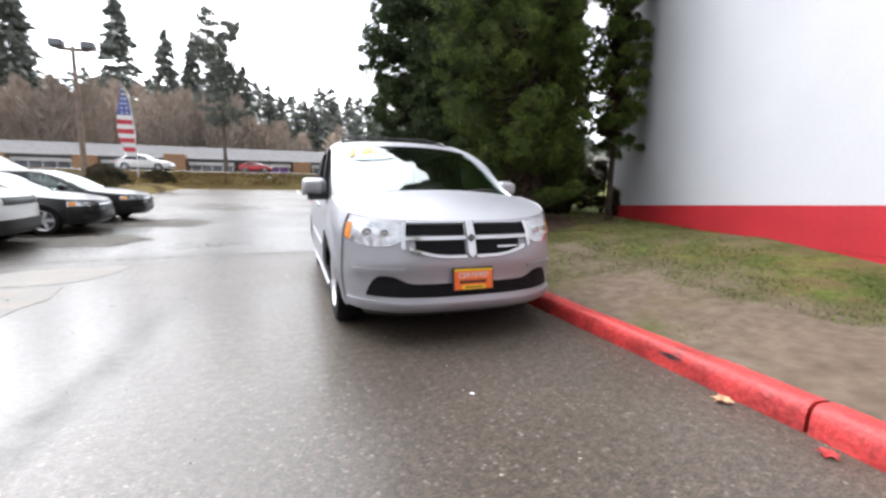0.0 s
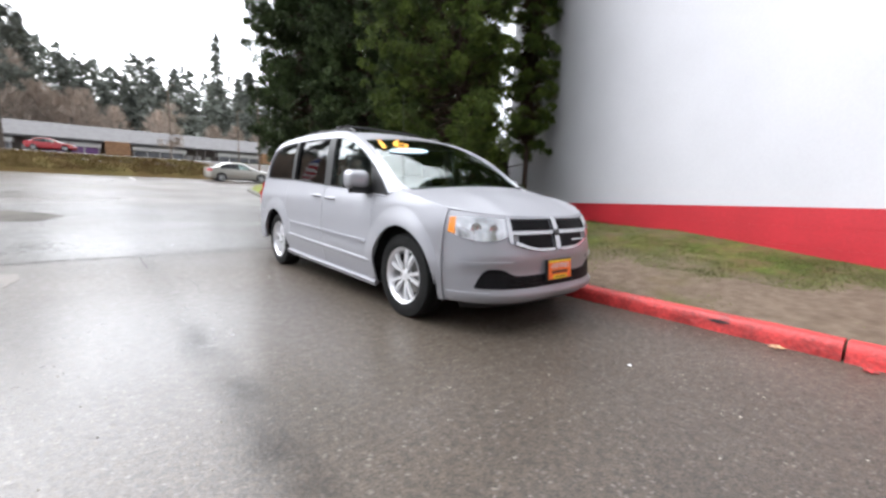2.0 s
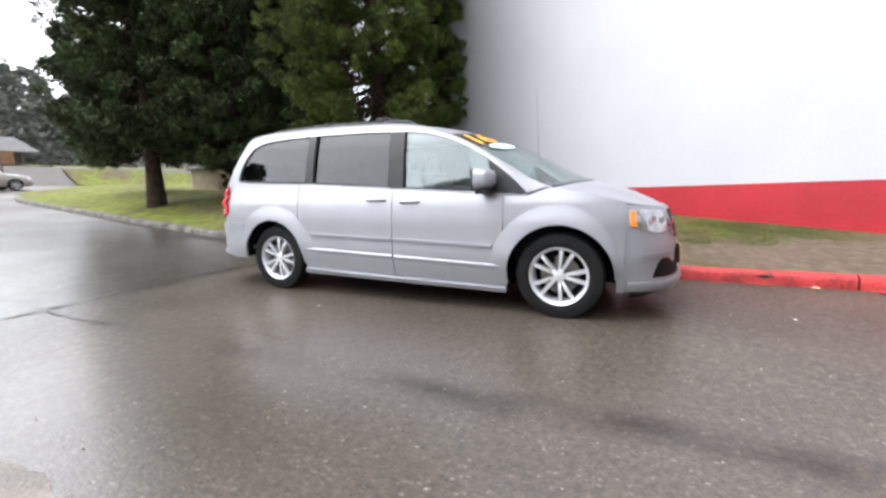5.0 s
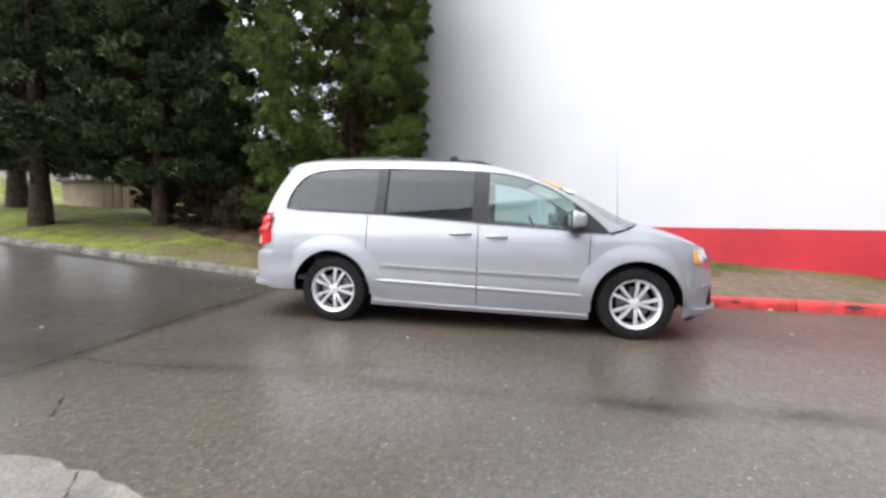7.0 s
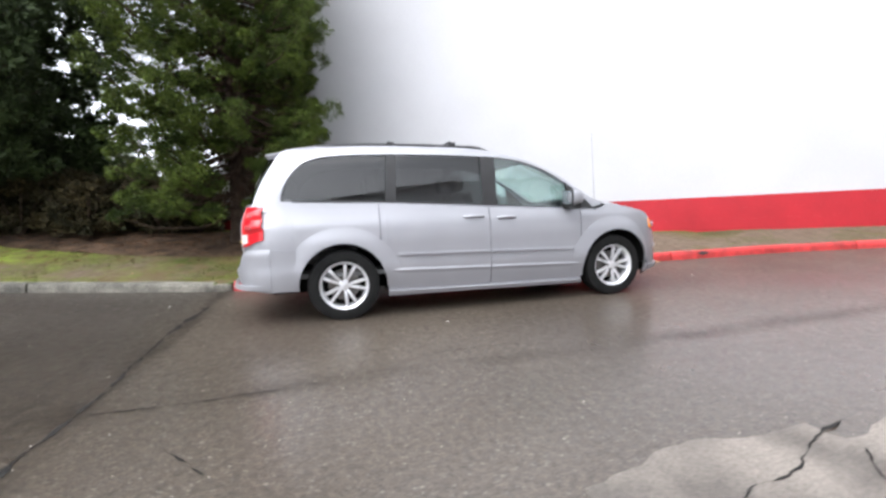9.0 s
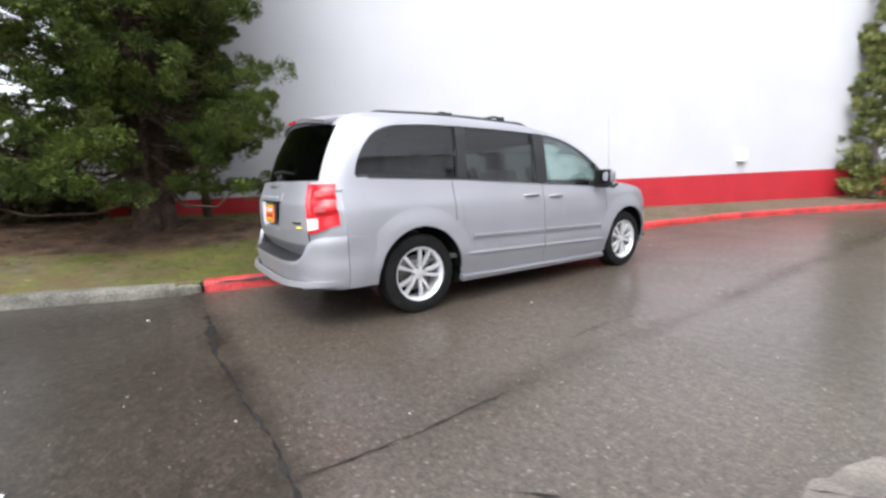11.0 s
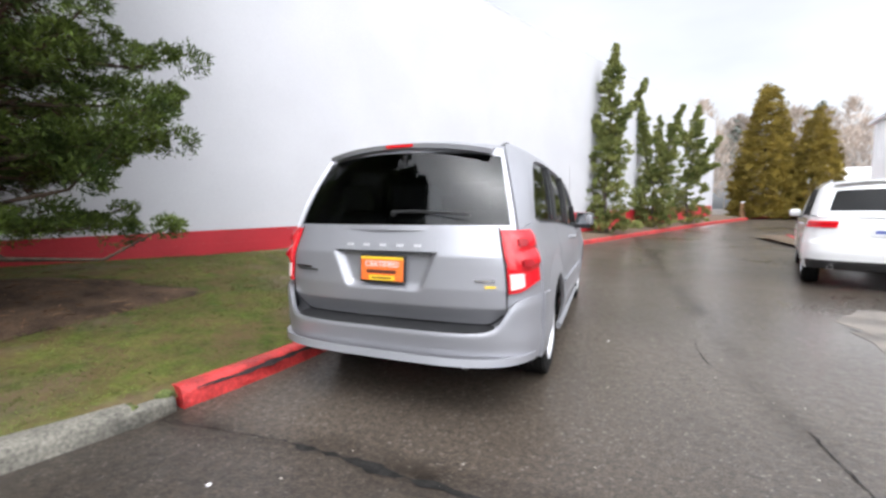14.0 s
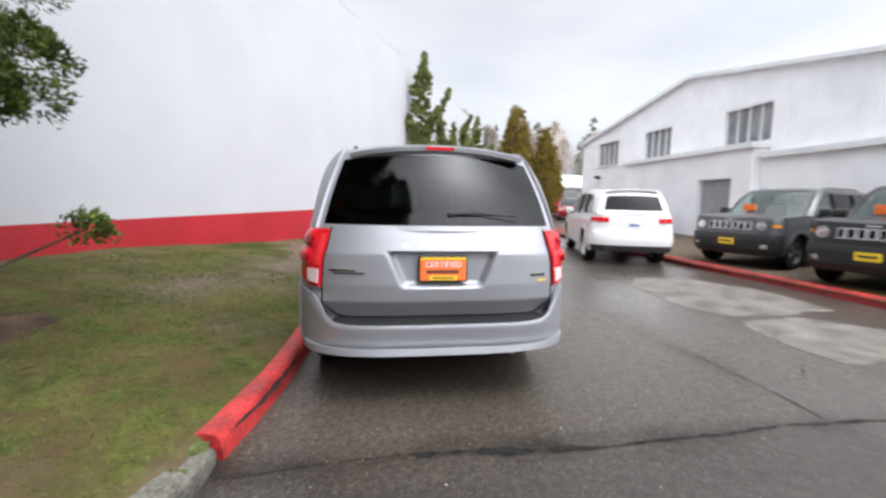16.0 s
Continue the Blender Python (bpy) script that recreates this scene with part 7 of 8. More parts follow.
def sedan(name, label, paint):
    """A plain four-door saloon."""
    sh = Shape(w=[(0.2, 0.84), (0.35, 0.89), (0.55, 0.905), (0.75, 0.895), (0.88, 0.87), (0.95, 0.85)],
               yf=[(0.2, -2.25), (0.3, -2.36), (0.5, -2.38), (0.65, -2.34), (0.75, -2.28), (0.9, -2.1)], yr=[(0.25, 2.22), (0.4, 2.3), (0.7, 2.32), (0.95, 2.26)], y1=-1.35, y2=1.7, nf=2.7, nr=3.0)
    spec = dict(category="car", shape=sh, paint=paint, wheels_y=(-1.40, 1.37), hub_z=0.32, arch_r=0.37, tyre_r=0.325, tyre_w=0.215, rim_r=0.215, track=0.78,
                sill=[(-2, 0.22), (2.3, 0.26)], top=[(-2.2, 0.76), (-1.8, 0.80), (-1.0, 0.90), (-0.7, 0.88), (0.5, 0.92), (1.5, 0.95), (2.3, 0.98)],
                q1=-1.85, q2=1.95, seams=(-0.75, 0.25, 1.1), panels=("front_wing", "front_door", "rear_door", "rear_quarter"),
                nose_bottom=[(0, 0.2), (1, 0.22)], tail_bottom=[(0, 0.28), (1, 0.26)], nose_top=lambda u: 0.735 + 0.055 * u, tail_top=lambda u: 0.98 - 0.01 * u,
                T=[(-0.85, 0.90), (-0.6, 1.06), (-0.25, 1.24), (0.1, 1.325), (0.5, 1.335), (0.9, 1.31), (1.25, 1.20), (1.45, 1.06), (1.55, 0.97)],
                R=[(-1.05, 0.90, 0.74), (-0.72, 1.08, 0.72), (-0.34, 1.28, 0.66), (0.05, 1.385, 0.60), (0.5, 1.40, 0.58), (0.95, 1.375, 0.58), (1.35, 1.25, 0.62), (1.62, 1.10, 0.67), (1.85, 0.985, 0.72)],
                win_x=[(0.85, 0.84), (1.0, 0.82), (1.2, 0.75), (1.33, 0.69)], belt=[(-0.9, 0.895), (0.5, 0.93), (1.6, 0.96)],
                panes=[(-0.83, 0.20, -0.78, 0.18, "clear"), (0.20, 0.30, 0.18, 0.28, "pillar"), (0.30, 1.53, 0.28, 1.45, "tint")],
                screen_top_y=0.02, roof_rear_y=1.0, screen_bow=(0.22, 0.1, 0.04, 0.035), tail_bow=0.10, rear_glass=(0.1, 0.95, 0.9),
                floor_z=0.32, tub_top=0.85, steer_x=0.36, seats=[(-0.36, 0.05, 0.42, 0.48), (0.36, 0.05, 0.42, 0.48), (-0.36, 0.95, 0.42, 0.48), (0.36, 0.95, 0.42, 0.48)], spokes=5, lip=0.06, lip_out=0.012)
    car = car_shell(name, label, spec)
    part("boot_lid", slab(lambda u, v: (u * (0.72 + 0.10 * v), 1.80 + 0.44 * v - 0.06 * u * u * v, 0.985 + 0.02 * (1 - u * u) - 0.01 * v), lin(-1, 1, 12), lin(0, 1, 5), 0.03), paint, car)
    nose, tail = wrap(sh, -1.85), wrap(sh, 1.95, True)
    for s in (-1, 1):
        hl = smooth(part("headlight", nose(*both(s, 0.60, 1.0), lambda a: 0.60 + 0.04 * a, lambda a: 0.70 + 0.05 * a, 14, 5, 0.010, 0.02), M_LAMP_CLEAR, car, "clear headlight"))
        part("turn_lamp", nose(*both(s, 0.92, 0.99), const(0.65), const(0.73), 4, 3, 0.016, 0.012), M_LAMP_AMBER, hl)
        part("tail_lamp", tail(*both(s, 0.62, 1.0), const(0.76), const(0.90), 12, 4, 0.012, 0.02), M_LAMP_RED, car, "red tail lamp")
        part("fog_recess", nose(*both(s, 0.62, 0.86), const(0.33), const(0.42), 8, 3, 0.008, 0.012), M_BLACK_PLASTIC, car)
    part("grille", nose(-0.48, 0.48, const(0.60), const(0.71), 14, 4, 0.008, 0.02), M_BLACK_PLASTIC, car)
    part("grille_bar_bright", nose(-0.48, 0.48, const(0.655), const(0.668), 14, 2, 0.016, 0.01), M_CHROME, car)
    part("lower_intake", nose(-0.52, 0.52, const(0.29), const(0.41), 14, 3, 0.008, 0.012), M_BLACK_PLASTIC, car)
    mirrors(car, sh, -0.62, 0.97, 0.86, paint)
    handles(car, sh, [(0.05, 0.80), (0.95, 0.83)], paint)
    return car


def park(car, x, y, turn=0.0, slope=True):
    """Stands a car on the ground with its nose turned (0: towards -y, 90: towards +x)."""
    dz = (road_z(y + 1.4) - road_z(y - 1.4)) / 2.8
    up = Vector((0, -dz, 1)).normalized()
    c, s = math.cos(radians(turn)), math.sin(radians(turn))
    ey = Vector((-s, c, 0))
    ey = (ey - up * ey.dot(up)).normalized()
    ex = ey.cross(up)
    z = road_z(y)
    car.matrix_basis = Matrix(((ex.x, ey.x, up.x, x), (ex.y, ey.y, up.y, y), (ex.z, ey.z, up.z, z), (0, 0, 0, 1)))
    return car


lane_car = park(suv("off_roader", "white five-door off-roader standing in the lane", M_WHITE_PAINT), -5.80, -5.50, -17)
lane_car.matrix_basis = lane_car.matrix_basis @ Matrix.Diagonal((0.94, 0.96, 1.0, 1.0))
j1 = park(boxy("compact_off_roader", "dark grey boxy off-roader parked behind the far kerb", M_GREY_PAINT), -8.9, -3.25, 106)
j1.location.z += 0.11
j2 = park(boxy("compact_off_roader", "black boxy off-roader parked behind the far kerb", M_BLACK_PAINT), -8.8, -0.55, 106)
j2.location.z += 0.11
tagged(j1, group="cars behind the far kerb")
tagged(j2, group="cars behind the far kerb")
for x, y, fn, paint, lab in ((-7.95, 7.45, sedan, M_BLACK_PAINT, "black saloon in the parking row of the lot"), (-7.75, 9.95, sedan, M_BLACK_PAINT, "black saloon in the parking row of the lot"),
                             (-8.4, 4.9, suv, M_WHITE_PAINT, "white off-roader in the parking row of the lot")):
    tagged(park(fn("parked_saloon" if fn is sedan else "parked_off_roader", lab, paint), x, y, 90), group="cars in the parking row")
big = park(suv("parked_off_roader", "large silver off-roader set back in the parking row", M_BEIGE_PAINT), -11.0, 12.5, 90)
big.matrix_basis = big.matrix_basis @ Matrix.Scale(1.18, 4)
park(sedan("passing_saloon", "champagne saloon beside the planted bank", M_BEIGE_PAINT), 5.7, 30.6, 90)
for x, y, paint, lab in ((-6.5, 64.0, M_RED_PAINT, "red saloon in the street before the shop row"), (-14.2, 41.5, M_WHITE_PAINT, "white saloon before the shop row")):
    tagged(park(sedan("parked_saloon", lab, paint), x, y, 80), group="cars before the shops")
park(sedan("parked_saloon", "red saloon at the bend of the lane", M_RED_PAINT), -12.6, -22.5, 160)


# ---- trees, shrubs, grass ----
def leaf_mesh(name, centres, dirs, lengths, widths, material, rng, fold=0.25):
    """Many small pointed leaves, each lying along its own direction."""
    c, d = np.asarray(centres, float), np.asarray(dirs, float)
    n = len(c)
    d = d / np.maximum(np.linalg.norm(d, axis=1, keepdims=True), 1e-6)
    r = rng.normal(size=(n, 3))
    s = np.cross(d, r)
    s /= np.maximum(np.linalg.norm(s, axis=1, keepdims=True), 1e-6)
    u = np.cross(s, d)
    L = np.broadcast_to(np.asarray(lengths, float), (n,))[:, None]
    W = np.broadcast_to(np.asarray(widths, float), (n,))[:, None]
    v = np.empty((n, 3, 3))
    v[:, 0] = c - d * L * 0.5 + s * W * 0.5 + u * W * fold
    v[:, 1] = c - d * L * 0.5 - s * W * 0.5 + u * W * fold
    v[:, 2] = c + d * L * 0.5
    me = bpy.data.meshes.new(name)
    me.vertices.add(3 * n)
    me.vertices.foreach_set("co", v.reshape(-1))
    me.loops.add(3 * n)
    me.loops.foreach_set("vertex_index", np.arange(3 * n, dtype=np.int32))
    me.polygons.add(n)
    me.polygons.foreach_set("loop_start", np.arange(0, 3 * n, 3, dtype=np.int32))
    me.polygons.foreach_set("loop_total", np.full(n, 3, dtype=np.int32))
    me.materials.append(material)
    me.update()
    me.validate()
    return me


def clumps_to_leaves(rng, cc, rad, per, length, width, axis_xy, droop=0.1, flat=0.7):
    """Leaves gathered into tufts round clump centres, pointing out and up from the tuft's middle."""
    n = len(cc)
    k = np.repeat(np.arange(n), per)
    off = rng.normal(size=(n * per, 3))
    off /= np.linalg.norm(off, axis=1, keepdims=True)
    off *= (rng.random((n * per, 1)) ** 0.45)
    off[:, 2] *= flat
    pos = cc[k] + off * np.asarray(rad)[k][:, None]
    out = cc[k] - np.c_[axis_xy[k], cc[k][:, 2]]
    out /= np.maximum(np.linalg.norm(out, axis=1, keepdims=True), 1e-6)
    d = off * 0.9 + out * 0.55 + np.array([0, 0, 0.25 - droop]) + rng.normal(size=off.shape) * 0.35
    return pos, d, length * rng.uniform(0.65, 1.3, n * per), width * rng.uniform(0.7, 1.25, n * per)


def lobes_to_leaves(rng, cc, rad, per, length, width, axis_xy):
    """Sprays of leaves on rounded lobes: a shell that is full above and outside, thin beneath."""
    n = len(cc)
    k = np.repeat(np.arange(n), per)
    m = n * per
    off = rng.normal(size=(m, 3))
    off /= np.linalg.norm(off, axis=1, keepdims=True)
    out = np.c_[cc[:, :2] - axis_xy, np.full(n, 0.25)]
    out /= np.maximum(np.linalg.norm(out, axis=1, keepdims=True), 1e-6)
    off += out[k] * 0.45 + np.array([0, 0, 0.25])
    off /= np.maximum(np.linalg.norm(off, axis=1, keepdims=True), 1e-6)
    # five or six sprays stick out of each lobe
    ang = np.arctan2(off[:, 1], off[:, 0])
    ph = rng.uniform(0, 6.28, n)
    knob = 1.0 + 0.28 * np.sin(3 * ang + ph[k]) * np.sin(4 * off[:, 2] + 2 * ph[k])
    r = rad[k] * knob * (0.35 + 0.65 * rng.random(m) ** 0.4)
    pos = cc[k] + off * r[:, None] * np.array([1, 1, 0.8])
    d = off + out[k] * 0.4 + np.array([0, 0, 0.2]) + rng.normal(size=(m, 3)) * 0.5
    return pos, d, length * rng.uniform(0.6, 1.4, m), width * rng.uniform(0.7, 1.3, m)


def conifer(name, label, x, y, z0, h, prof, n_clumps, per, leaf, material, seed, trunk_r, trunks=1, clump_r=0.3, skirt=1.2, limbs=26, lean=(0, 0), bark=None, droop=0.1, gap=0.0, inner=0.35, boughs=0, tufts=7, lop=None):
    """A tapered trunk with limbs and a ragged crown of leaf tufts. prof: crown radius against height share."""
    rng = np.random.default_rng(seed)
    tree = tagged(empty(name), label, "tree")
    tree.location = (x, y, z0)
    rad = pl(prof)
    for k in range(trunks):
        a = 2 * math.pi * k / max(1, trunks) + 0.6
        o = 0.0 if trunks == 1 else trunk_r * 0.95
        pts = [(o * math.cos(a) * (1 - f) + lean[0] * f + 0.06 * math.sin(3 * f + k), o * math.sin(a) * (1 - f) + lean[1] * f + 0.05 * math.cos(4 * f + k), -0.15 + (h * 0.93 + 0.15) * f) for f in np.linspace(0, 1, 14)]
        rr = [trunk_r * (1.45 if i == 0 else 1.12 if i == 1 else 1.0) * (1 - 0.9 * i / 13) for i in range(14)]
        smooth(part("trunk", tube(pts, rr, 14), bark or M_BARK, tree, "ridged brown trunk"), 60)
    for k in range(limbs):
        f = rng.uniform(skirt / h, 0.9)
        a = rng.uniform(0, 2 * math.pi)
        L = rad(f) * rng.uniform(0.7, 0.98)
        p0 = np.array([lean[0] * f, lean[1] * f, h * f])
        dz = rng.uniform(-0.1, 0.35) * L
        pts = [p0 + np.array([math.cos(a) * L * t, math.sin(a) * L * t, dz * t * t - 0.12 * L * math.sin(math.pi * t)]) for t in (0, 0.35, 0.7, 1.0)]
        part("limb", tube(pts, [trunk_r * 0.22 * (1 - f * 0.6) + 0.01, trunk_r * 0.15 + 0.006, 0.014, 0.006], 6), bark or M_BARK, tree)
    cc, rr_, ax = [], [], []
    for k in range(boughs):
        # separate boughs, wound round the trunk; each one carries a row of full tufts with dark gaps between the boughs
        f = skirt / h + (1 - skirt / h) * (k + rng.random()) / boughs
        f = 1 - (1 - f) ** 0.86
        R = rad(f)
        a = k * 2.39996 + rng.normal() * 0.30
        lump = 1.0 + 0.22 * noise.noise(Vector((math.cos(a) * 1.4 + seed, math.sin(a) * 1.4, f * h * 0.6)))
        L = R * lump * rng.uniform(0.82, 1.08)
        if lop:
            L *= 1 - lop[1] * max(0.0, math.cos(a - radians(lop[0]))) ** 1.5
        if gap and rng.random() < gap:
            continue
        sag, lift = rng.uniform(0.05, 0.28), rng.uniform(0.0, 0.30)
        z0b = h * f + rng.normal() * 0.08

        def along(t):
            return (lean[0] * f + math.cos(a) * L * t, lean[1] * f + math.sin(a) * L * t, z0b - sag * L * math.sin(math.pi * t * 0.8) + lift * L * t ** 3)
        if f < 0.7:
            part("bough", tube([along(0.0), along(0.4), along(0.75), along(0.98)], [0.035, 0.024, 0.014, 0.005], 5), bark or M_BARK, tree)
        for j in range(tufts):
            t = 1.0 - (1.0 - inner) * (j + 0.4 * rng.random()) / tufts
            p = along(t)
            w = clump_r * (0.9 if j else 0.25)
            sway = rng.normal() * w
            p = (p[0] - math.sin(a) * sway, p[1] + math.cos(a) * sway, p[2] + rng.normal() * clump_r * 0.30)
            if p[2] < skirt * 0.7:
                continue
            cc.append(p)
            rr_.append(clump_r * rng.uniform(0.55, 1.0) * (0.75 + 0.35 * t))
            ax.append((lean[0] * f, lean[1] * f))
    if boughs:
        # dead brown twigs fill the crown's middle, added dark to deepen its inner shade
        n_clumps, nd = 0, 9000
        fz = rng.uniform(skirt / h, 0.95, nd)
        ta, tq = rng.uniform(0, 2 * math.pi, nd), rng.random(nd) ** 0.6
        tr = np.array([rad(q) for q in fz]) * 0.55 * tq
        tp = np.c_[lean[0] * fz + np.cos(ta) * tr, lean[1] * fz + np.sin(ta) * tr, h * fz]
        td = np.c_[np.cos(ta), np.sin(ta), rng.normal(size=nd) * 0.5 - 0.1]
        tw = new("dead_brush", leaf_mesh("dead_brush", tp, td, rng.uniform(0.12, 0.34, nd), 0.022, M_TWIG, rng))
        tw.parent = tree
        tw["label"] = "brown dead twigs darkening the inside of the crown"
    rmax = max(rad(q) for q in (0.1, 0.2, 0.35, 0.5, 0.7))
    while len(cc) < n_clumps:
        # boughs thin out towards the top, where they grow larger; each ends in a tuft of lobes
        f = rng.uniform(0, 1) ** 1.35 * (1 - skirt / h * 0.8) + skirt / h * 0.8
        R = rad(f)
        if rng.random() > R / rmax + 0.08:
            continue
        a = rng.uniform(0, 2 * math.pi)
        w = Vector((math.cos(a) * 1.5 + seed, math.sin(a) * 1.5, f * h * 0.7))
        lump = 1.0 + 0.24 * noise.noise(w) + rng.normal() * 0.05
        if gap and noise.noise(Vector((math.cos(a) * 2.2 + 5 + seed, math.sin(a) * 2.2, f * h * 0.8))) < -0.55 + gap:
            continue
        q = (inner + (1 - inner) * rng.random() ** 0.40) * R * lump
        z = h * f + rng.normal() * 0.1 - 0.10 * q
        for k in range(5 if inner < 0.8 else 1):
            e = rng.normal(size=3) * clump_r * np.array([0.62, 0.62, 0.40])
            out = rng.uniform(-1.5, 0.3) * clump_r if k else 0.2 * clump_r
            p = (lean[0] * f + math.cos(a) * (q + out) + e[0], lean[1] * f + math.sin(a) * (q + out) + e[1], z + e[2] + 0.25 * out)
            if p[2] < skirt * 0.75:
                continue
            cc.append(p)
            rr_.append(clump_r * rng.uniform(0.55, 1.05) * (1 + 0.35 * f))
            ax.append((lean[0] * f, lean[1] * f))
    pos, d, L, W = lobes_to_leaves(rng, np.array(cc), np.array(rr_), per, leaf[0], leaf[1], np.array(ax))
    crown = new("crown", leaf_mesh("crown", pos, d, L, W, material, rng))
    crown.parent = tree
    crown["label"] = "dense tufted evergreen crown"
    return tree


FULL = [(0.0, 0.55), (0.08, 0.8), (0.2, 1.0), (0.45, 1.0), (0.7, 0.75), (0.9, 0.35), (1.0, 0.03)]


def scaled(prof, r):
    return [(a, b * r) for a, b in prof]


conifer("cedar_tree", "broad green cedar with layered tufts beside the white wall", 4.04, 3.40, 0.42, 9.8, scaled([(0.0, 0.5), (0.05, 0.84), (0.12, 1.0), (0.35, 1.02), (0.58, 1.04), (0.75, 0.88), (0.9, 0.48), (1.0, 0.05)], 2.12),
        0, 415, (0.048, 0.018), M_LEAF_CEDAR, 11, 0.14, trunks=3, clump_r=0.225, skirt=0.85, limbs=12, gap=0.05, inner=0.36, boughs=290, tufts=6, lop=(-32, 0.70))
conifer("cedar_tree", "slender green cedar standing close to the white wall", 5.50, 2.48, 0.45, 9.0, scaled([(0.0, 0.2), (0.2, 0.5), (0.28, 0.95), (0.45, 0.85), (0.6, 1.0), (0.8, 0.7), (1.0, 0.06)], 0.62),
        0, 415, (0.048, 0.018), M_LEAF_CEDAR, 17, 0.07, clump_r=0.20, skirt=1.9, limbs=5, gap=0.10, inner=0.30, boughs=95, tufts=3)
conifer("cypress_tree", "tall dark cypress on the lawn edge", 4.55, 8.7, 0.62, 13.6, scaled(FULL, 2.0), 0, 130, (0.125, 0.042), M_LEAF_DARK, 21, 0.16, trunks=2, clump_r=0.29, skirt=1.5, limbs=12, gap=0.12, inner=0.38, boughs=265, tufts=6)
conifer("cypress_tree", "tall dark cypress on the lawn edge", 3.55, 11.1, 0.80, 14.4, scaled(FULL, 2.1), 0, 130, (0.135, 0.044), M_LEAF_DARK, 31, 0.17, trunks=2, clump_r=0.31, skirt=1.7, limbs=12, gap=0.12, inner=0.38, boughs=265, tufts=6)
conifer("cypress_tree", "dark cypress behind the first row", 6.9, 10.6, 0.95, 13.0, scaled(FULL, 2.0), 640, 60, (0.24, 0.10), M_LEAF_DARK, 41, 0.2, clump_r=0.46, skirt=1.6, limbs=30, gap=0.08, inner=0.2)
conifer("cypress_tree", "dark cypress behind the first row", 7.15, 8.7, 0.9, 12.5, scaled(FULL, 1.8), 640, 60, (0.24, 0.10), M_LEAF_DARK, 43, 0.2, clump_r=0.44, skirt=1.2, limbs=20, gap=0.05, inner=0.2)
conifer("cypress_tree", "dark cypress at the far end of the row", 5.9, 15.0, 1.2, 14.5, scaled(FULL, 2.2), 620, 60, (0.25, 0.105), M_LEAF_DARK, 51, 0.22, clump_r=0.48, skirt=1.8, limbs=30, gap=0.08, inner=0.2)


def hedge_bush(x, y, w, h, seed, label):
    rng = np.random.default_rng(seed)
    bush = tagged(empty("hedge_shrub"), label, "shrub", group="shrubs under the trees")
    bush.location = (x, y, lawn_z(x, y) if y < 22 else road_z(y))
    for k in range(12):
        a = rng.uniform(0, 2 * math.pi)
        part("stem", tube([(0, 0, -0.05), (math.cos(a) * w * 0.2, math.sin(a) * w * 0.2, h * 0.4), (math.cos(a) * w * 0.4, math.sin(a) * w * 0.4, h * 0.8)], [0.025, 0.015, 0.006], 5), M_BARK, bush)
    n = 110
    a, q, f = rng.uniform(0, 2 * math.pi, n), rng.random(n) ** 0.5, rng.uniform(0.12, 1, n)
    R = w / 2 * np.sqrt(np.clip(1.05 - (f * 1.0) ** 3, 0.05, 1))
    cc = np.c_[np.cos(a) * q * R, np.sin(a) * q * R, f * h]
    pos, d, L, W = clumps_to_leaves(rng, cc, rng.uniform(0.1, 0.24, n), 40, 0.10, 0.05, np.zeros((n, 2)))
    c = new("crown", leaf_mesh("crown", pos, d, L, W, M_LEAF_HEDGE, rng))
    c.parent = bush
    return bush


for k, (x, y, w, h) in enumerate([(6.2, 5.0, 1.5, 1.4), (6.4, 6.3, 1.6, 1.5), (6.3, 7.6, 1.6, 1.4), (6.6, 8.9, 1.6, 1.5), (7.3, 4.9, 1.3, 1.5), (5.6, 5.6, 1.3, 1.2), (5.4, 6.9, 1.4, 1.3), (7.4, 6.6, 1.6, 1.6), (7.0, 3.6, 0.9, 0.8), (5.0, 5.2, 1.2, 0.9), (4.7, 6.4, 1.3, 1.0), (5.0, 7.7, 1.3, 1.1), (5.6, 9.6, 1.5, 1.3), (5.3, 4.6, 0.9, 0.7)]):
    hedge_bush(x, y, w, h, 70 + k, "dark evergreen shrub in the bed under the trees")


def spine_shrub(label, x, y, spines, seed, per=44):
    """A clipped, windswept juniper: tufts strung along bent stems."""
    rng = np.random.default_rng(seed)
    z0 = lawn_z(x, y)
    t = tagged(empty("juniper_shrub"), label, "shrub", group="junipers along the wall")
    t.location = (x, y, z0)
    cc, rr, ax = [], [], []
    for pts, r0, r1, n in spines:
        P = spline(pts, 24)
        smooth(part("stem", tube(P.tolist(), [0.07 * (1 - 0.85 * i / 23) + 0.008 for i in range(24)], 7), M_BARK_GREY, t), 60)
        for k in range(n):
            f = rng.random()
            i = f * 23
            p = P[int(i)] + (P[min(int(i) + 1, 23)] - P[int(i)]) * (i - int(i))
            R = (r0 + (r1 - r0) * f) * (0.62 + 0.40 * abs(math.sin(f * 15 + seed)) ** 1.5) * (min(1, (1 - f) * 6 + 0.12))
            a, q = rng.uniform(0, 2 * math.pi), rng.random() ** 0.5
            cc.append((p[0] + math.cos(a) * q * R, p[1] + math.sin(a) * q * R * 0.55, p[2] + rng.normal() * 0.05 + 0.22 * q * R))
            rr.append(rng.uniform(0.11, 0.23) * (1.1 - 0.5 * f))
            ax.append((p[0], p[1]))
    pos, d, L, W = clumps_to_leaves(rng, np.array(cc), rr, per, 0.14, 0.055, np.array(ax), droop=-0.35)
    c = new("crown", leaf_mesh("crown", pos, d, L, W, M_LEAF_SHRUB, rng))
    c.parent = t
    c["label"] = "tufted grey-green foliage"
    return t


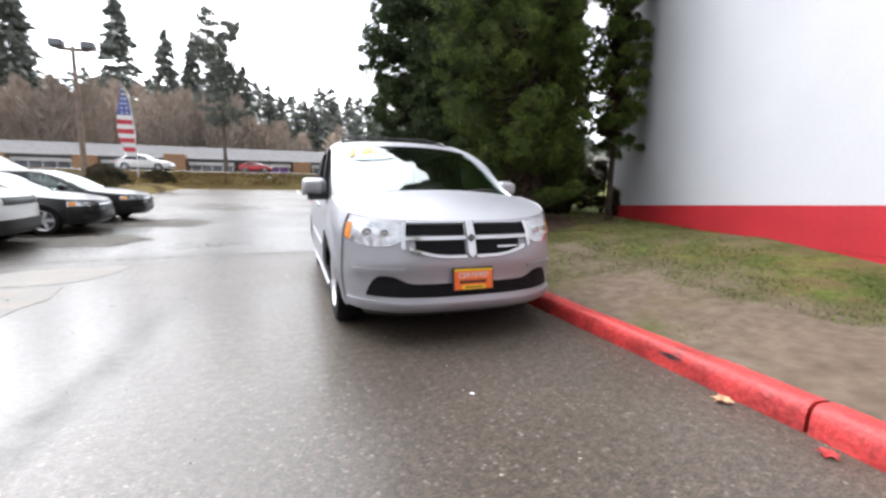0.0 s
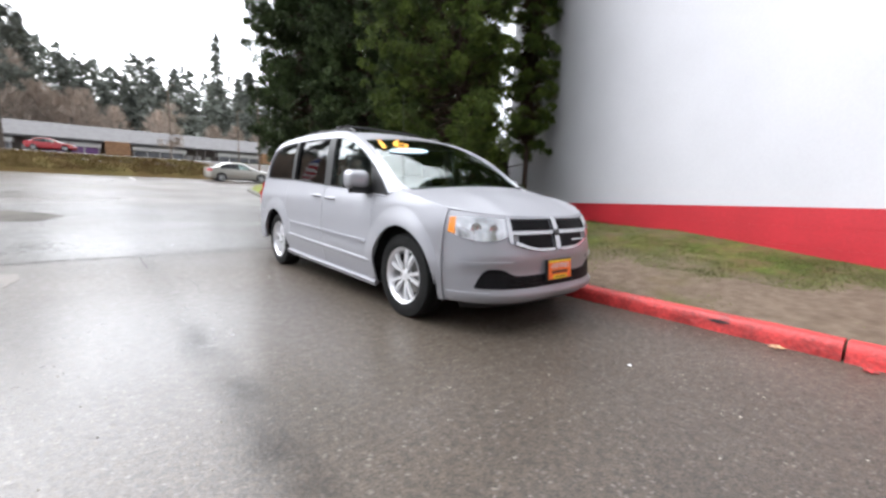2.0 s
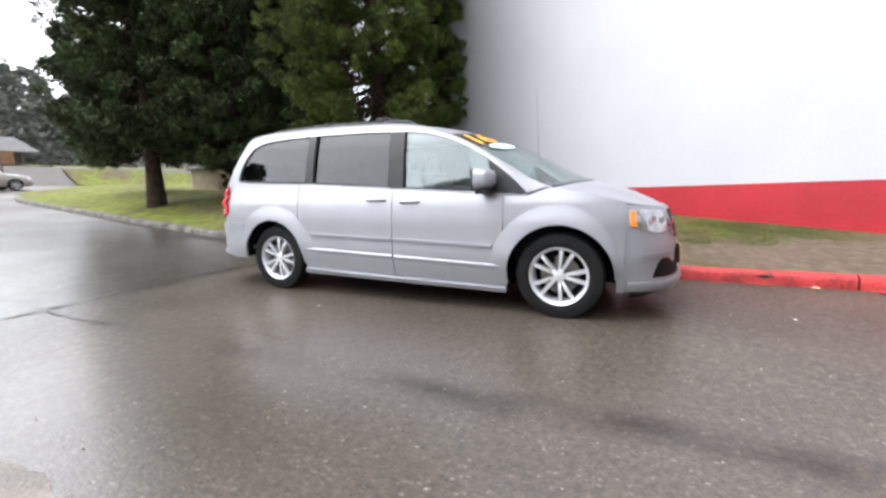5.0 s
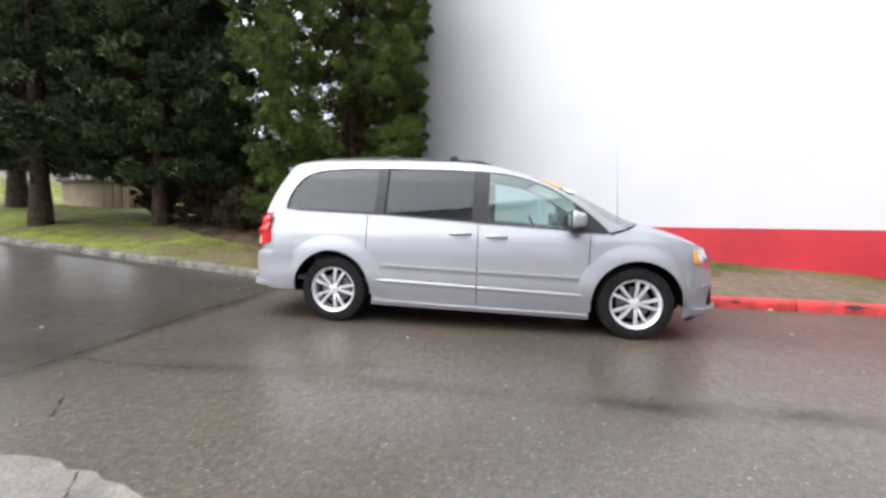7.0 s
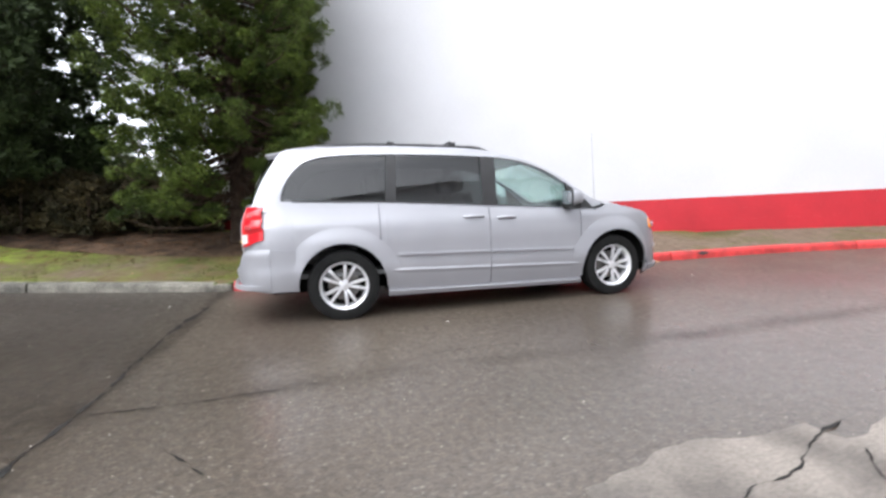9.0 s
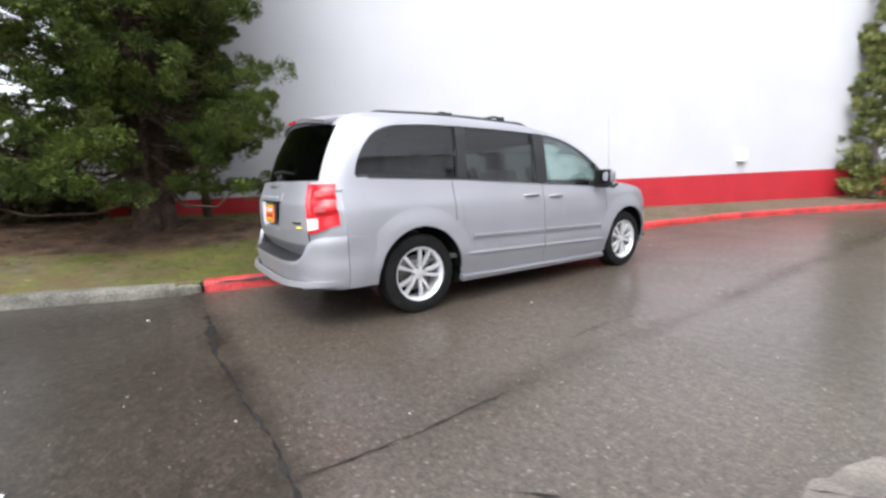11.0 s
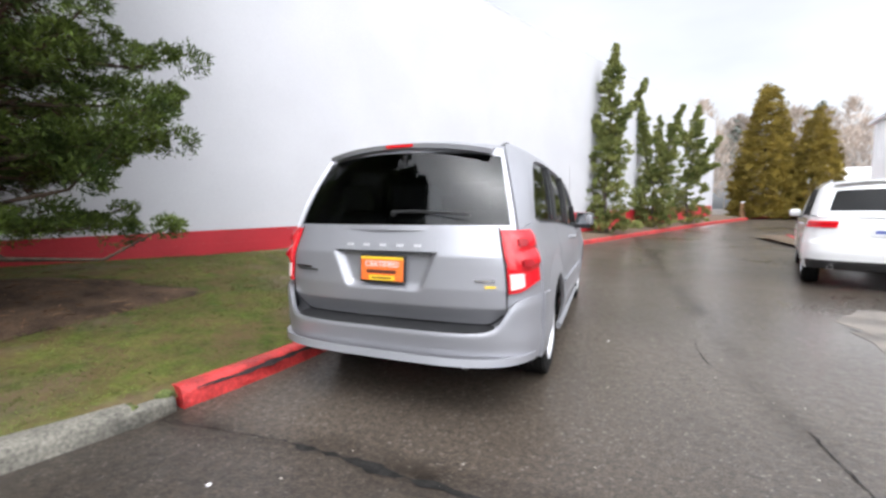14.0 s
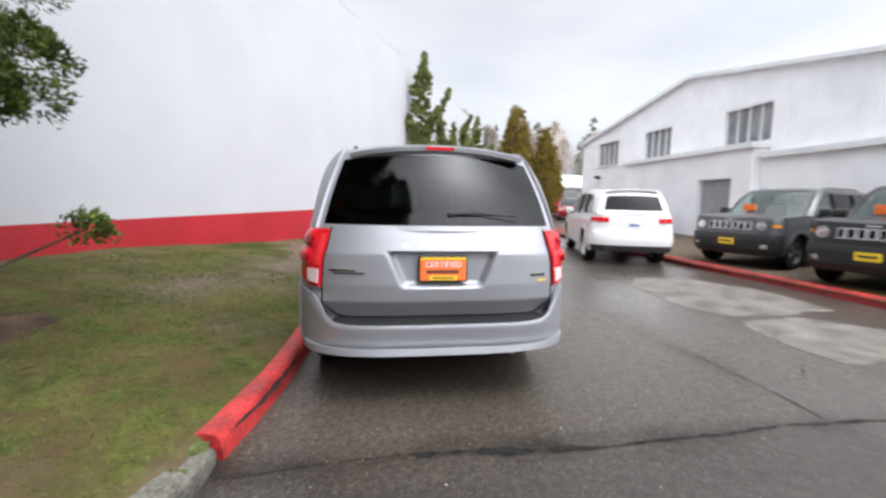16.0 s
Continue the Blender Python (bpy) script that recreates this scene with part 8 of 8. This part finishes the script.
spine_shrub("tall windswept juniper against the white wall", -1.25, -12.9, [([(0, 0, 0), (0.1, 0, 1.8), (-0.05, 0, 3.8), (0.0, 0, 5.6), (-0.15, 0, 7.1)], 1.30, 0.28, 460),
            ([(0.0, 0, 3.4), (-0.40, 0, 4.2), (-0.85, 0, 4.9), (-1.2, 0, 5.7)], 0.26, 0.10, 80), ([(0.1, 0, 3.6), (0.5, 0, 4.2), (1.0, 0, 4.4)], 0.30, 0.14, 70)], 5)
spine_shrub("forked juniper against the white wall", -3.25, -16.9, [([(0, 0, 0), (0.05, 0, 1.0), (0.05, 0, 1.8), (0.05, 0, 2.6)], 1.15, 0.95, 240),
            ([(0.1, 0, 2.0), (0.40, 0, 3.2), (0.60, 0, 4.6), (0.75, 0, 5.8)], 0.62, 0.16, 150),
            ([(-0.1, 0, 2.0), (-0.45, 0, 3.2), (-0.65, 0, 4.4), (-1.05, 0, 5.5)], 0.62, 0.16, 150), ([(-0.35, 0, 3.0), (-0.05, 0, 4.2), (-0.1, 0, 5.1)], 0.32, 0.12, 70)], 6)
spine_shrub("bent juniper against the white wall", -5.25, -20.7, [([(0, 0, 0), (0.15, 0, 1.6), (-0.05, 0, 3.4), (-0.2, 0, 5.0), (-0.25, 0, 6.1)], 1.25, 0.25, 330),
            ([(0, 0, 2.6), (-0.6, 0, 3.4), (-1.3, 0, 4.5)], 0.36, 0.12, 80), ([(0, 0, 2.2), (-0.7, 0, 2.8), (-1.25, 0, 3.1)], 0.32, 0.10, 60), ([(0.1, 0, 4.0), (0.5, 0, 4.8), (0.7, 0, 5.4)], 0.3, 0.12, 60)], 7)

CONE = [(0.0, 0.85), (0.1, 1.0), (0.35, 0.88), (0.65, 0.55), (0.9, 0.18), (1.0, 0.02)]
conifer("arborvitae_tree", "golden brown cone-shaped arborvitae at the lane's bend", -11.6, -31.8, 0.55, 9.4, scaled(CONE, 1.68), 1500, 45, (0.20, 0.06), M_LEAF_ARB, 61, 0.15, clump_r=0.30, skirt=0.2, limbs=8, inner=0.86)
conifer("arborvitae_tree", "golden brown cone-shaped arborvitae at the lane's bend", -14.4, -31.6, 0.55, 7.4, scaled(CONE, 1.38), 1100, 45, (0.20, 0.06), M_LEAF_ARB, 62, 0.13, clump_r=0.28, skirt=0.2, limbs=8, inner=0.86)
for k, (x, y, h) in enumerate([(-10.4, 21.5, 1.0), (-11.6, 24.5, 1.1), (-9.8, 28.0, 0.9), (-12.5, 27.0, 1.2)]):
    b = hedge_bush(x, y, 1.9, h, 90 + k, "rounded brown-green shrub on the bank")
    b.location.z = road_z(y) + 0.5


# these two trees share the haze-lightened colours of the far woods
conifer("pine_tree", "tall sparse pine before the shop row", -11.0, 67.0, road_z(67), 27.0, scaled([(0, 0.2), (0.3, 0.6), (0.6, 1.0), (0.85, 0.6), (1, 0.1)], 3.4), 160, 36, (0.7, 0.20), M_LEAF_HAZE, 71, 0.30, clump_r=0.8, skirt=10.0, limbs=24, bark=M_BARK_GREY)
conifer("pine_tree", "thin small tree before the shop row", 6.2, 70.0, road_z(70), 9.0, scaled([(0, 0.2), (0.4, 0.8), (0.7, 1.0), (1, 0.2)], 1.8), 60, 30, (0.5, 0.06), M_TWIG_HAZE, 72, 0.13, clump_r=0.6, skirt=3.5, limbs=16, bark=M_BARK_GREY)


# Far woods, one mass each; their leaf and twig colours carry the haze
def woods(name, label, spots, seed, material, bare=False, n=700):
    """Firs as whorls of drooping boughs, or bare trees as upswept twigs, each round its own trunk."""
    rng = np.random.default_rng(seed)
    pos, d, L, W = [], [], [], []
    for x, y, z, h, r in spots:
        if bare:
            f = rng.random(n) ** 0.8
            R = r * np.sin(np.pi * np.clip(f * 0.9 + 0.08, 0, 1)) ** 0.7
            a = rng.uniform(0, 2 * np.pi, n)
            q = rng.random(n) ** 0.5 * R
            P = np.c_[x + np.cos(a) * q, y + np.sin(a) * q, z + h * (0.05 + 0.95 * f)]
            out = np.c_[np.cos(a), np.sin(a), np.full(n, 1.6)]
            size = r * 0.40, r * 0.045
        else:
            base = rng.uniform(0.08, 0.32)
            k = max(24, n // 14)
            bf = rng.random(k) ** 0.9
            ba = rng.uniform(0, 2 * np.pi, k)
            bl = r * 1.1 * (1.04 - bf) ** 0.55 * rng.uniform(0.6, 1.1, k)
            i = rng.integers(0, k, n)
            t = rng.random(n) ** 0.5
            q = bl[i] * t
            a = ba[i] + rng.normal(size=n) * 0.22
            P = np.c_[x + np.cos(a) * q, y + np.sin(a) * q, z + h * (base + (1 - base) * bf[i]) - q * 0.28 + rng.normal(size=n) * r * 0.05]
            out = np.c_[np.cos(a), np.sin(a), np.full(n, -0.35)]
            size = r * 0.30, r * 0.13
        pos.append(P)
        d.append(out + rng.normal(size=out.shape) * 0.35)
        L.append(size[0] * rng.uniform(0.6, 1.3, n))
        W.append(size[1] * rng.uniform(0.6, 1.3, n))
        t = np.linspace(0, 0.95, 7)
        pos.append(np.c_[np.full(7, x), np.full(7, y), z + h * t])
        d.append(np.tile([0.0, 0, 1], (7, 1)) + rng.normal(size=(7, 3)) * 0.01)
        L.append(np.full(7, h * 0.2))
        W.append(np.linspace(0.03, 0.008, 7) * h * 0.6)
    ob = new(name, leaf_mesh(name, np.concatenate(pos), np.concatenate(d), np.concatenate(L), np.concatenate(W), material, rng))
    return tagged(ob, label, "woods", kind="stuff")


wr = np.random.default_rng(8)
tall, low, bare = [(27, 138, 5, 41, 3.6), (36.5, 140, 5, 32, 5.0)], [], []
for x, y, h, r in ((-56, 112, 38, 7.0), (-63, 118, 33, 6.5), (-49, 128, 24, 5.5), (-38, 113, 40, 5.8), (-28.5, 113, 34, 4.8), (-23.8, 116, 33, 4.4), (-19.8, 117, 33, 4.0), (-16.6, 113, 35, 5.0), (-12.4, 114, 28, 3.6),
                   (-72, 110, 40, 6.5), (-80, 116, 36, 6.5), (-89, 112, 38, 6.5), (-98, 118, 36, 6.5), (-6.5, 122, 17, 4.0), (-3.0, 124, 18, 4.2)):
    tall.append((x, y, 4.8, h, r))
for x in np.arange(-100, 90, 2.6):
    low.append((x + wr.normal() * 2, 150 + wr.uniform(-10, 12), 19.0, wr.uniform(13, 19), wr.uniform(3.4, 4.8)))
for x in np.arange(-120, 120, 2.8):
    low.append((x + wr.normal() * 2, 185 + wr.uniform(-10, 12), 28.0, wr.uniform(12, 18), wr.uniform(3.2, 4.4)))
for x in np.arange(-90, -8, 1.5):
    bare.append((x + wr.normal() * 1.5, 98 + wr.uniform(-6, 10), 4.8, wr.uniform(13, 19.5), wr.uniform(3.4, 5.0)))
for x in np.arange(-8, 34, 5.0):
    bare.append((x + wr.normal() * 1.5, 100 + wr.uniform(-6, 6), 4.8, wr.uniform(9, 14), wr.uniform(2.6, 3.6)))
mid = [(x + wr.normal() * 1.2, 110 + wr.uniform(-7, 14), 4.8, wr.uniform(14.5, 19.5) + (2.5 if -7 < x < 6 else 0.0), wr.uniform(3.2, 4.6)) for x in np.arange(-9, 60, 1.5)]
woods("far_middle_wood", "dark green conifer wood behind the shops", mid, 19, M_LEAF_HAZE, n=900)
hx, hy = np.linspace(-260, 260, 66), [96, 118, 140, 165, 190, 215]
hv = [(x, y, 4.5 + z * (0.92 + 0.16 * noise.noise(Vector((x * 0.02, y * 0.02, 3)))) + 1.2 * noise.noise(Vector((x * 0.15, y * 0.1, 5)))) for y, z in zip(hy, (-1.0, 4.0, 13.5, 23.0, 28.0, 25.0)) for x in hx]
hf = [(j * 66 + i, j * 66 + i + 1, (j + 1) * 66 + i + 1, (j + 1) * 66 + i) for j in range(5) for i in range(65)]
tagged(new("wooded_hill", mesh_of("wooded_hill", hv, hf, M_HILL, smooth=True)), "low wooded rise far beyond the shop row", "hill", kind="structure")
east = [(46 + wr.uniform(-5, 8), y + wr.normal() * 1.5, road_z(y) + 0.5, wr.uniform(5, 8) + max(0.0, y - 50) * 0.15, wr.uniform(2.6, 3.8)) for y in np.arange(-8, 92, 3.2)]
woods("far_east_wood", "dark trees beyond the side lawn", east, 29, M_LEAF_HAZE, n=500)
woods("far_tall_conifers", "tall dark conifers behind the shop row", tall, 3, M_LEAF_HAZE, n=2800)
woods("far_conifer_wood", "dark conifer wood on the rise beyond the shops", low, 9, M_LEAF_HAZE, n=540)
woods("far_bare_wood", "bare brown trees behind the shop row", bare, 4, M_TWIG_HAZE, bare=True, n=1100)
firs2, bare2 = [], []
for x in np.arange(-110, 40, 2.4):
    bare2.append((x + wr.normal() * 1.2, -88 + wr.uniform(-10, 10), 4.0 + wr.uniform(-1, 2), wr.uniform(11, 16), wr.uniform(3.0, 4.0)))
for x in np.arange(-110, 40, 7.0):
    firs2.append((x + wr.normal() * 3, -95 + wr.uniform(-10, 10), 5.0, wr.uniform(12, 17), wr.uniform(2.0, 2.8)))
firs2.append((-49.2, -90, 6.0, 16.5, 2.4))
woods("far_hill_conifers", "dark conifers on the hill beyond the lane", firs2, 13, M_LEAF_HAZE, n=500)
woods("far_hill_bare_trees", "bare brown trees on the hill beyond the lane", bare2, 14, M_TWIG_HAZE, bare=True, n=900)


# Rank dead grass on the banks
dr = np.random.default_rng(33)
n = 15000
dx = np.r_[dr.uniform(-23.5, 6.0, n), dr.uniform(-25.5, -9.8, n // 2)]
dy = np.r_[dr.uniform(33.4, 36.0, n), dr.uniform(22.8, 33.2, n // 2)]
hb = np.r_[1.2 * np.clip((dy[:n] - 33.2) / 2.15, 0, 1) ** 0.6, np.full(n // 2, 0.72)]
dz = np.array([road_z(y) for y in dy]) + hb * np.r_[np.clip((6.4 - dx[:n]) / 3, 0, 1) ** 0.4, np.ones(n // 2)]
dead = new("dead_grass", leaf_mesh("dead_grass", np.c_[dx, dy, dz + 0.08], np.c_[dr.normal(size=(len(dx), 2)) * 0.8, np.ones(len(dx))], dr.uniform(0.25, 0.6, len(dx)), 0.06, M_BANK, dr))
tagged(dead, "rank dead brown grass on the banks", "grass", kind="stuff")


# Grass: thin in the worn patches, thicker by the kerb and under the van's tail
gr = np.random.default_rng(15)
gp, gd, gl = [], [], []
while len(gp) < 80000:
    y = gr.uniform(-13, 9) if gr.random() < 0.35 else gr.uniform(-4.5, 6.5)
    x0 = kerb_by_y(y) + 0.17
    x1 = wall_x(y) if y < 4.4 else wall_x(4.4) + 1.5
    x = x0 + (x1 - x0) * gr.random()
    n1 = noise.noise(Vector((x * 0.55, y * 0.55, 12.0))) + 0.5 * noise.noise(Vector((x * 2.1, y * 2.1, 4.0)))
    worn = (0.55 if x - x0 < 1.0 else 0.30 if x - x0 < 1.9 else 0.0) if y < -1.5 else 0.0
    if n1 < -0.12 + worn + gr.normal() * 0.12:
        continue
    if math.hypot(x - 4.4, y - 3.2) < 1.5 and gr.random() < 0.85:
        continue
    gp.append((x, y, lawn_z(x, y) + 0.012))
    gd.append((gr.normal(), gr.normal(), 0.55))
    gl.append(gr.uniform(0.018, 0.042))
grass = new("grass", leaf_mesh("grass", gp, gd, gl, 0.0045, M_GRASS, gr))
tagged(grass, "short uneven green grass on the lawn", "grass", kind="stuff")


# ---- small things ----
# leaf and litter along the kerb
def leaf_thing(x, y, size, turn, label, m):
    bm = bmesh.new()
    pts = [(0, -0.5), (0.22, -0.2), (0.42, -0.25), (0.30, 0.05), (0.48, 0.28), (0.18, 0.25), (0, 0.55), (-0.18, 0.25), (-0.48, 0.28), (-0.30, 0.05), (-0.42, -0.25), (-0.22, -0.2)]
    top = [bm.verts.new((px * size, py * size, 0.008 + 0.10 * size * math.sin(px * 5) ** 2)) for px, py in pts]
    mid = bm.verts.new((0, 0, 0.006))
    for k in range(len(top)):
        bm.faces.new((top[k], top[(k + 1) % len(top)], mid))
    me = bpy.data.meshes.new("fallen_leaf")
    bm.to_mesh(me)
    bm.free()
    me.materials.append(m)
    ob = new("fallen_leaf", me)
    ob.matrix_basis = pose(x, y, road_z(y) + 0.002, 0, 0, turn)
    return tagged(ob, label, "leaf", group="fallen leaves by the kerb")


leaf_thing(0.87, -3.74, 0.11, 30, "dry brown fallen leaf beside the red kerb", M_LEAF_LITTER)
leaf_thing(0.84, -4.22, 0.09, 100, "reddish fallen leaf beside the red kerb", M_RED_KERB)
for x, y, s_, a in ((-0.35, -3.25, 0.032, 10), (-1.35, 0.6, 0.030, 50), (0.35, 3.55, 0.032, 80), (-1.9, 4.0, 0.034, 130)):
    leaf_thing(x, y, s_, a, "small pale leaf lying on the asphalt", M_COPING)

sr = np.random.default_rng(4)
pv, pf = [], []
for k in range(900):
    x, y = sr.uniform(-5.5, 1.0), sr.uniform(-5.5, 5.0)
    s_ = sr.uniform(0.002, 0.0065)
    b = len(pv)
    z = road_z(y) + 0.001
    pv += [(x - s_, y - s_ * 0.6, z), (x + s_, y - s_, z), (x + s_ * 0.8, y + s_, z), (x - s_, y + s_ * 0.7, z), (x, y, z + s_ * 0.9)]
    pf += [(b, b + 1, b + 4), (b + 1, b + 2, b + 4), (b + 2, b + 3, b + 4), (b + 3, b, b + 4)]
grit = tagged(new("road_grit", mesh_of("road_grit", pv, pf, mat("pale_grit", (0.24, 0.22, 0.19), 0.7, vary=0.3, scale=3, island=0.5))), "scattered pale grit on the wet asphalt", "grit", kind="stuff")

# scattered stones, twigs and litter on the soil under the cedar
sv, sf = [], []
for k in range(2200):
    a, r = sr.uniform(0, 2 * math.pi), abs(sr.normal()) * 1.3 + 0.2
    x, y = 4.5 + math.cos(a) * r * 1.0 - 0.3, 4.8 + math.sin(a) * r * 2.2
    if x < kerb_by_y(y) + 0.3 or x > wall_x(y) - 0.1:
        continue
    z = lawn_z(x, y) + 0.04
    L, t = sr.uniform(0.02, 0.09), sr.uniform(0, 2 * math.pi)
    dx, dy = math.cos(t) * L, math.sin(t) * L
    b = len(sv)
    sv += [(x - dx, y - dy, z), (x + dy * 0.1, y - dx * 0.1, z + 0.008), (x + dx, y + dy, z), (x - dy * 0.1, y + dx * 0.1, z + 0.002)]
    sf.append((b, b + 1, b + 2, b + 3))
tagged(new("ground_litter", mesh_of("ground_litter", sv, sf, mat("brown_litter", (0.14, 0.085, 0.05), 0.9, vary=0.3, scale=3, island=0.5, spec=0.1))), "brown needles and twigs under the cedar", "litter", kind="stuff")
n, bv, bf = 40, [], []
for ring in (1.0, 0.9, 0.75, 0.55, 0.3):
    for k in range(n):
        t = 2 * math.pi * k / n
        r = ring * (1 + 0.16 * noise.noise(Vector((math.cos(t) * 1.9, math.sin(t) * 1.9, 8))) + 0.06 * noise.noise(Vector((math.cos(t) * 7, math.sin(t) * 7, 3))))
        x, y = 4.15 + 0.30 * (1.4 + math.sin(t) * r * 3.8) + math.cos(t) * r * 1.35, 5.4 + math.sin(t) * r * 3.8
        if y < 4.4:
            x = min(x, wall_x(y) - 0.04)
        bv.append((x, y, lawn_z(x, y) + (0.004 if ring == 1.0 else 0.03)))
bv.append((4.35, 5.4, lawn_z(4.35, 5.4) + 0.04))
for g in range(4):
    bf += [(g * n + k, g * n + (k + 1) % n, (g + 1) * n + (k + 1) % n, (g + 1) * n + k) for k in range(n)]
bf += [(4 * n + k, 4 * n + (k + 1) % n, 5 * n) for k in range(n)]
tagged(new("soil_bed", mesh_of("soil_bed", bv, bf, M_SOIL, smooth=True)), "bare brown soil round the cedar trunk", "soil", kind="structure")

# flag banner on a curved pole
fb = tagged(empty("feather_flag"), "tall striped feather flag on a curved pole", "flag")
fb.location = (-11.6, 29.0, road_z(29.0) + 0.4)
part("pole", tube([(0.35, 0, 0), (0.35, 0, 3.6), (0.15, 0, 6.0), (-0.2, 0, 6.6)], 0.03, 6), M_COPING, fb)
cloth = []
for i in range(15):
    z0, z1 = 1.9 + 0.3 * i, 1.9 + 0.3 * (i + 1)
    def fx(z):
        return 0.33 - 0.6 * max(0, (z - 3.6) / 3.0) ** 2
    w0, w1 = 0.85 * math.sin(math.pi * min(1, 0.15 + i / 17)) + 0.1, 0.85 * math.sin(math.pi * min(1, 0.15 + (i + 1) / 17)) + 0.1
    m = M_FLAG_BLUE if i > 8 else (M_FLAG_RED if i % 2 else M_FLAG_WHITE)
    v = [(fx(z0), -0.01, z0), (fx(z0) - w0, -0.04, z0), (fx(z1) - w1, -0.04, z1), (fx(z1), -0.01, z1), (fx(z0), 0.01, z0), (fx(z0) - w0, -0.02, z0), (fx(z1) - w1, -0.02, z1), (fx(z1), 0.01, z1)]
    part("cloth_band", (v, [(0, 1, 2, 3), (7, 6, 5, 4), (0, 4, 5, 1), (2, 6, 7, 3), (0, 3, 7, 4), (1, 5, 6, 2)]), m, fb, "blue field" if i > 8 else "")
    if i > 8:
        for q in (0.3, 0.65):
            part("star_dot", cuboid(fx(z0) - w0 * q - 0.05, -0.05, z0 + 0.1, fx(z0) - w0 * q + 0.05, 0.0, z0 + 0.2), M_FLAG_WHITE, fb)

# lamp post with two heads, and a slim far post
lp = tagged(empty("lamp_post"), "tall brown lamp post with two flood heads", "lamp post")
lp.location = (-14.6, 30.0, road_z(30) + 0.3)
part("pole", tube([(0, 0, -0.2), (0, 0, 9.0)], [0.18, 0.12], 12), M_POLE, lp)
part("crossarm", cuboid(-0.9, -0.08, 8.7, 0.9, 0.08, 8.9, 0.02), M_POLE, lp)
for x in (-0.85, 0.85):
    h = part("flood_head", cuboid(x - 0.38, -0.3, 8.85, x + 0.38, 0.35, 9.35, 0.08), M_GREY_PLASTIC, lp, "dark flood lamp head")
    part("lens", cuboid(x - 0.3, -0.33, 8.92, x + 0.3, -0.29, 9.28), M_SHOP_GLASS, h)
for x, y, h in ((8.8, 36.0, 8.5), (5.0, 60.0, 9.0), (14.5, 66.0, 8.0)):
    p = tagged(empty("slim_post"), "slim dark street post beyond the lot", "post", group="street posts")
    p.location = (x, y, road_z(y))
    part("pole", tube([(0, 0, -0.2), (0, 0, h)], [0.09, 0.06], 8), M_POLE, p)
    part("arm", tube([(0, 0, h), (0.3, 0, h + 0.15), (0.8, 0, h + 0.12)], [0.05, 0.04, 0.05], 6), M_POLE, p)

# small shed on the far lawn
shed = tagged(empty("garden_shed"), "low beige panel shed on the lawn beyond the trees", "shed")
shed.location = (9.4, 15.6, lawn_z(9.4, 15.6) - 0.05)
part("body", cuboid(-1.0, -0.9, 0, 1.0, 0.9, 0.95, 0.02), M_BOX, shed)
part("roof", cuboid(-1.12, -1.0, 0.95, 1.12, 1.0, 1.05, 0.02), M_ROOF_GREY, shed)
for k in range(6):
    part("panel_batten", cuboid(-1.0 + k * 0.38, -0.93, 0.02, -0.95 + k * 0.38, -0.9, 0.95), M_WOOD_ORANGE, shed)

# far end of the lane: orange post, white roof, blue bin
op = tagged(empty("marker_post"), "short orange marker post by the kerb", "post")
op.location = (-10.1, -30.6, road_z(-30.6))
part("post", tube([(0, 0, 0), (0, 0, 1.15)], 0.16, 10), M_WOOD_ORANGE, op)
part("cap", tube([(0, 0, 1.15), (0, 0, 1.25)], [0.17, 0.10], 10), M_WHITE_TRIM, op)
tent = tagged(empty("white_canopy"), "white pitched canopy roof at the lane's end", "canopy")
tent.location = (-19.5, -40.0, road_z(-40))
part("roof", ([(-4, -3, 2.6), (4, -3, 2.6), (4, 3, 2.6), (-4, 3, 2.6), (-3, 0, 3.9), (3, 0, 3.9), (-4, -3, 2.4), (4, -3, 2.4), (4, 3, 2.4), (-4, 3, 2.4)],
              [(0, 1, 5, 4), (2, 3, 4, 5), (1, 2, 5), (3, 0, 4), (6, 7, 1, 0), (7, 8, 2, 1), (8, 9, 3, 2), (9, 6, 0, 3)]), M_WHITE_TRIM, tent)
for x in (-3.9, 3.9):
    for y in (-2.9, 2.9):
        part("leg", tube([(x, y, 0), (x, y, 2.5)], 0.05, 8), M_WHITE_TRIM, tent)
binb = tagged(empty("waste_bin"), "blue wheeled waste bin by the white building", "bin")
binb.location = (-10.9, -10.7, road_z(-10.7) + 0.10)
bm = cuboid(-0.32, -0.32, 0.0, 0.32, 0.32, 0.95, 0.03)
for v in bm.verts:
    if v.co.z < 0.4:
        v.co.x *= 0.82
        v.co.y *= 0.82
part("body", bm, M_BLUE, binb)
part("lid", cuboid(-0.34, -0.36, 0.95, 0.34, 0.34, 1.02, 0.02), M_BLUE, binb)
for x in (-0.25, 0.25):
    part("bin_wheel", lathe([(-0.03, 0), (-0.03, 0.09), (0.03, 0.09), (0.03, 0)], 12), M_RUBBER, binb).location = (x, 0.3, 0.09)
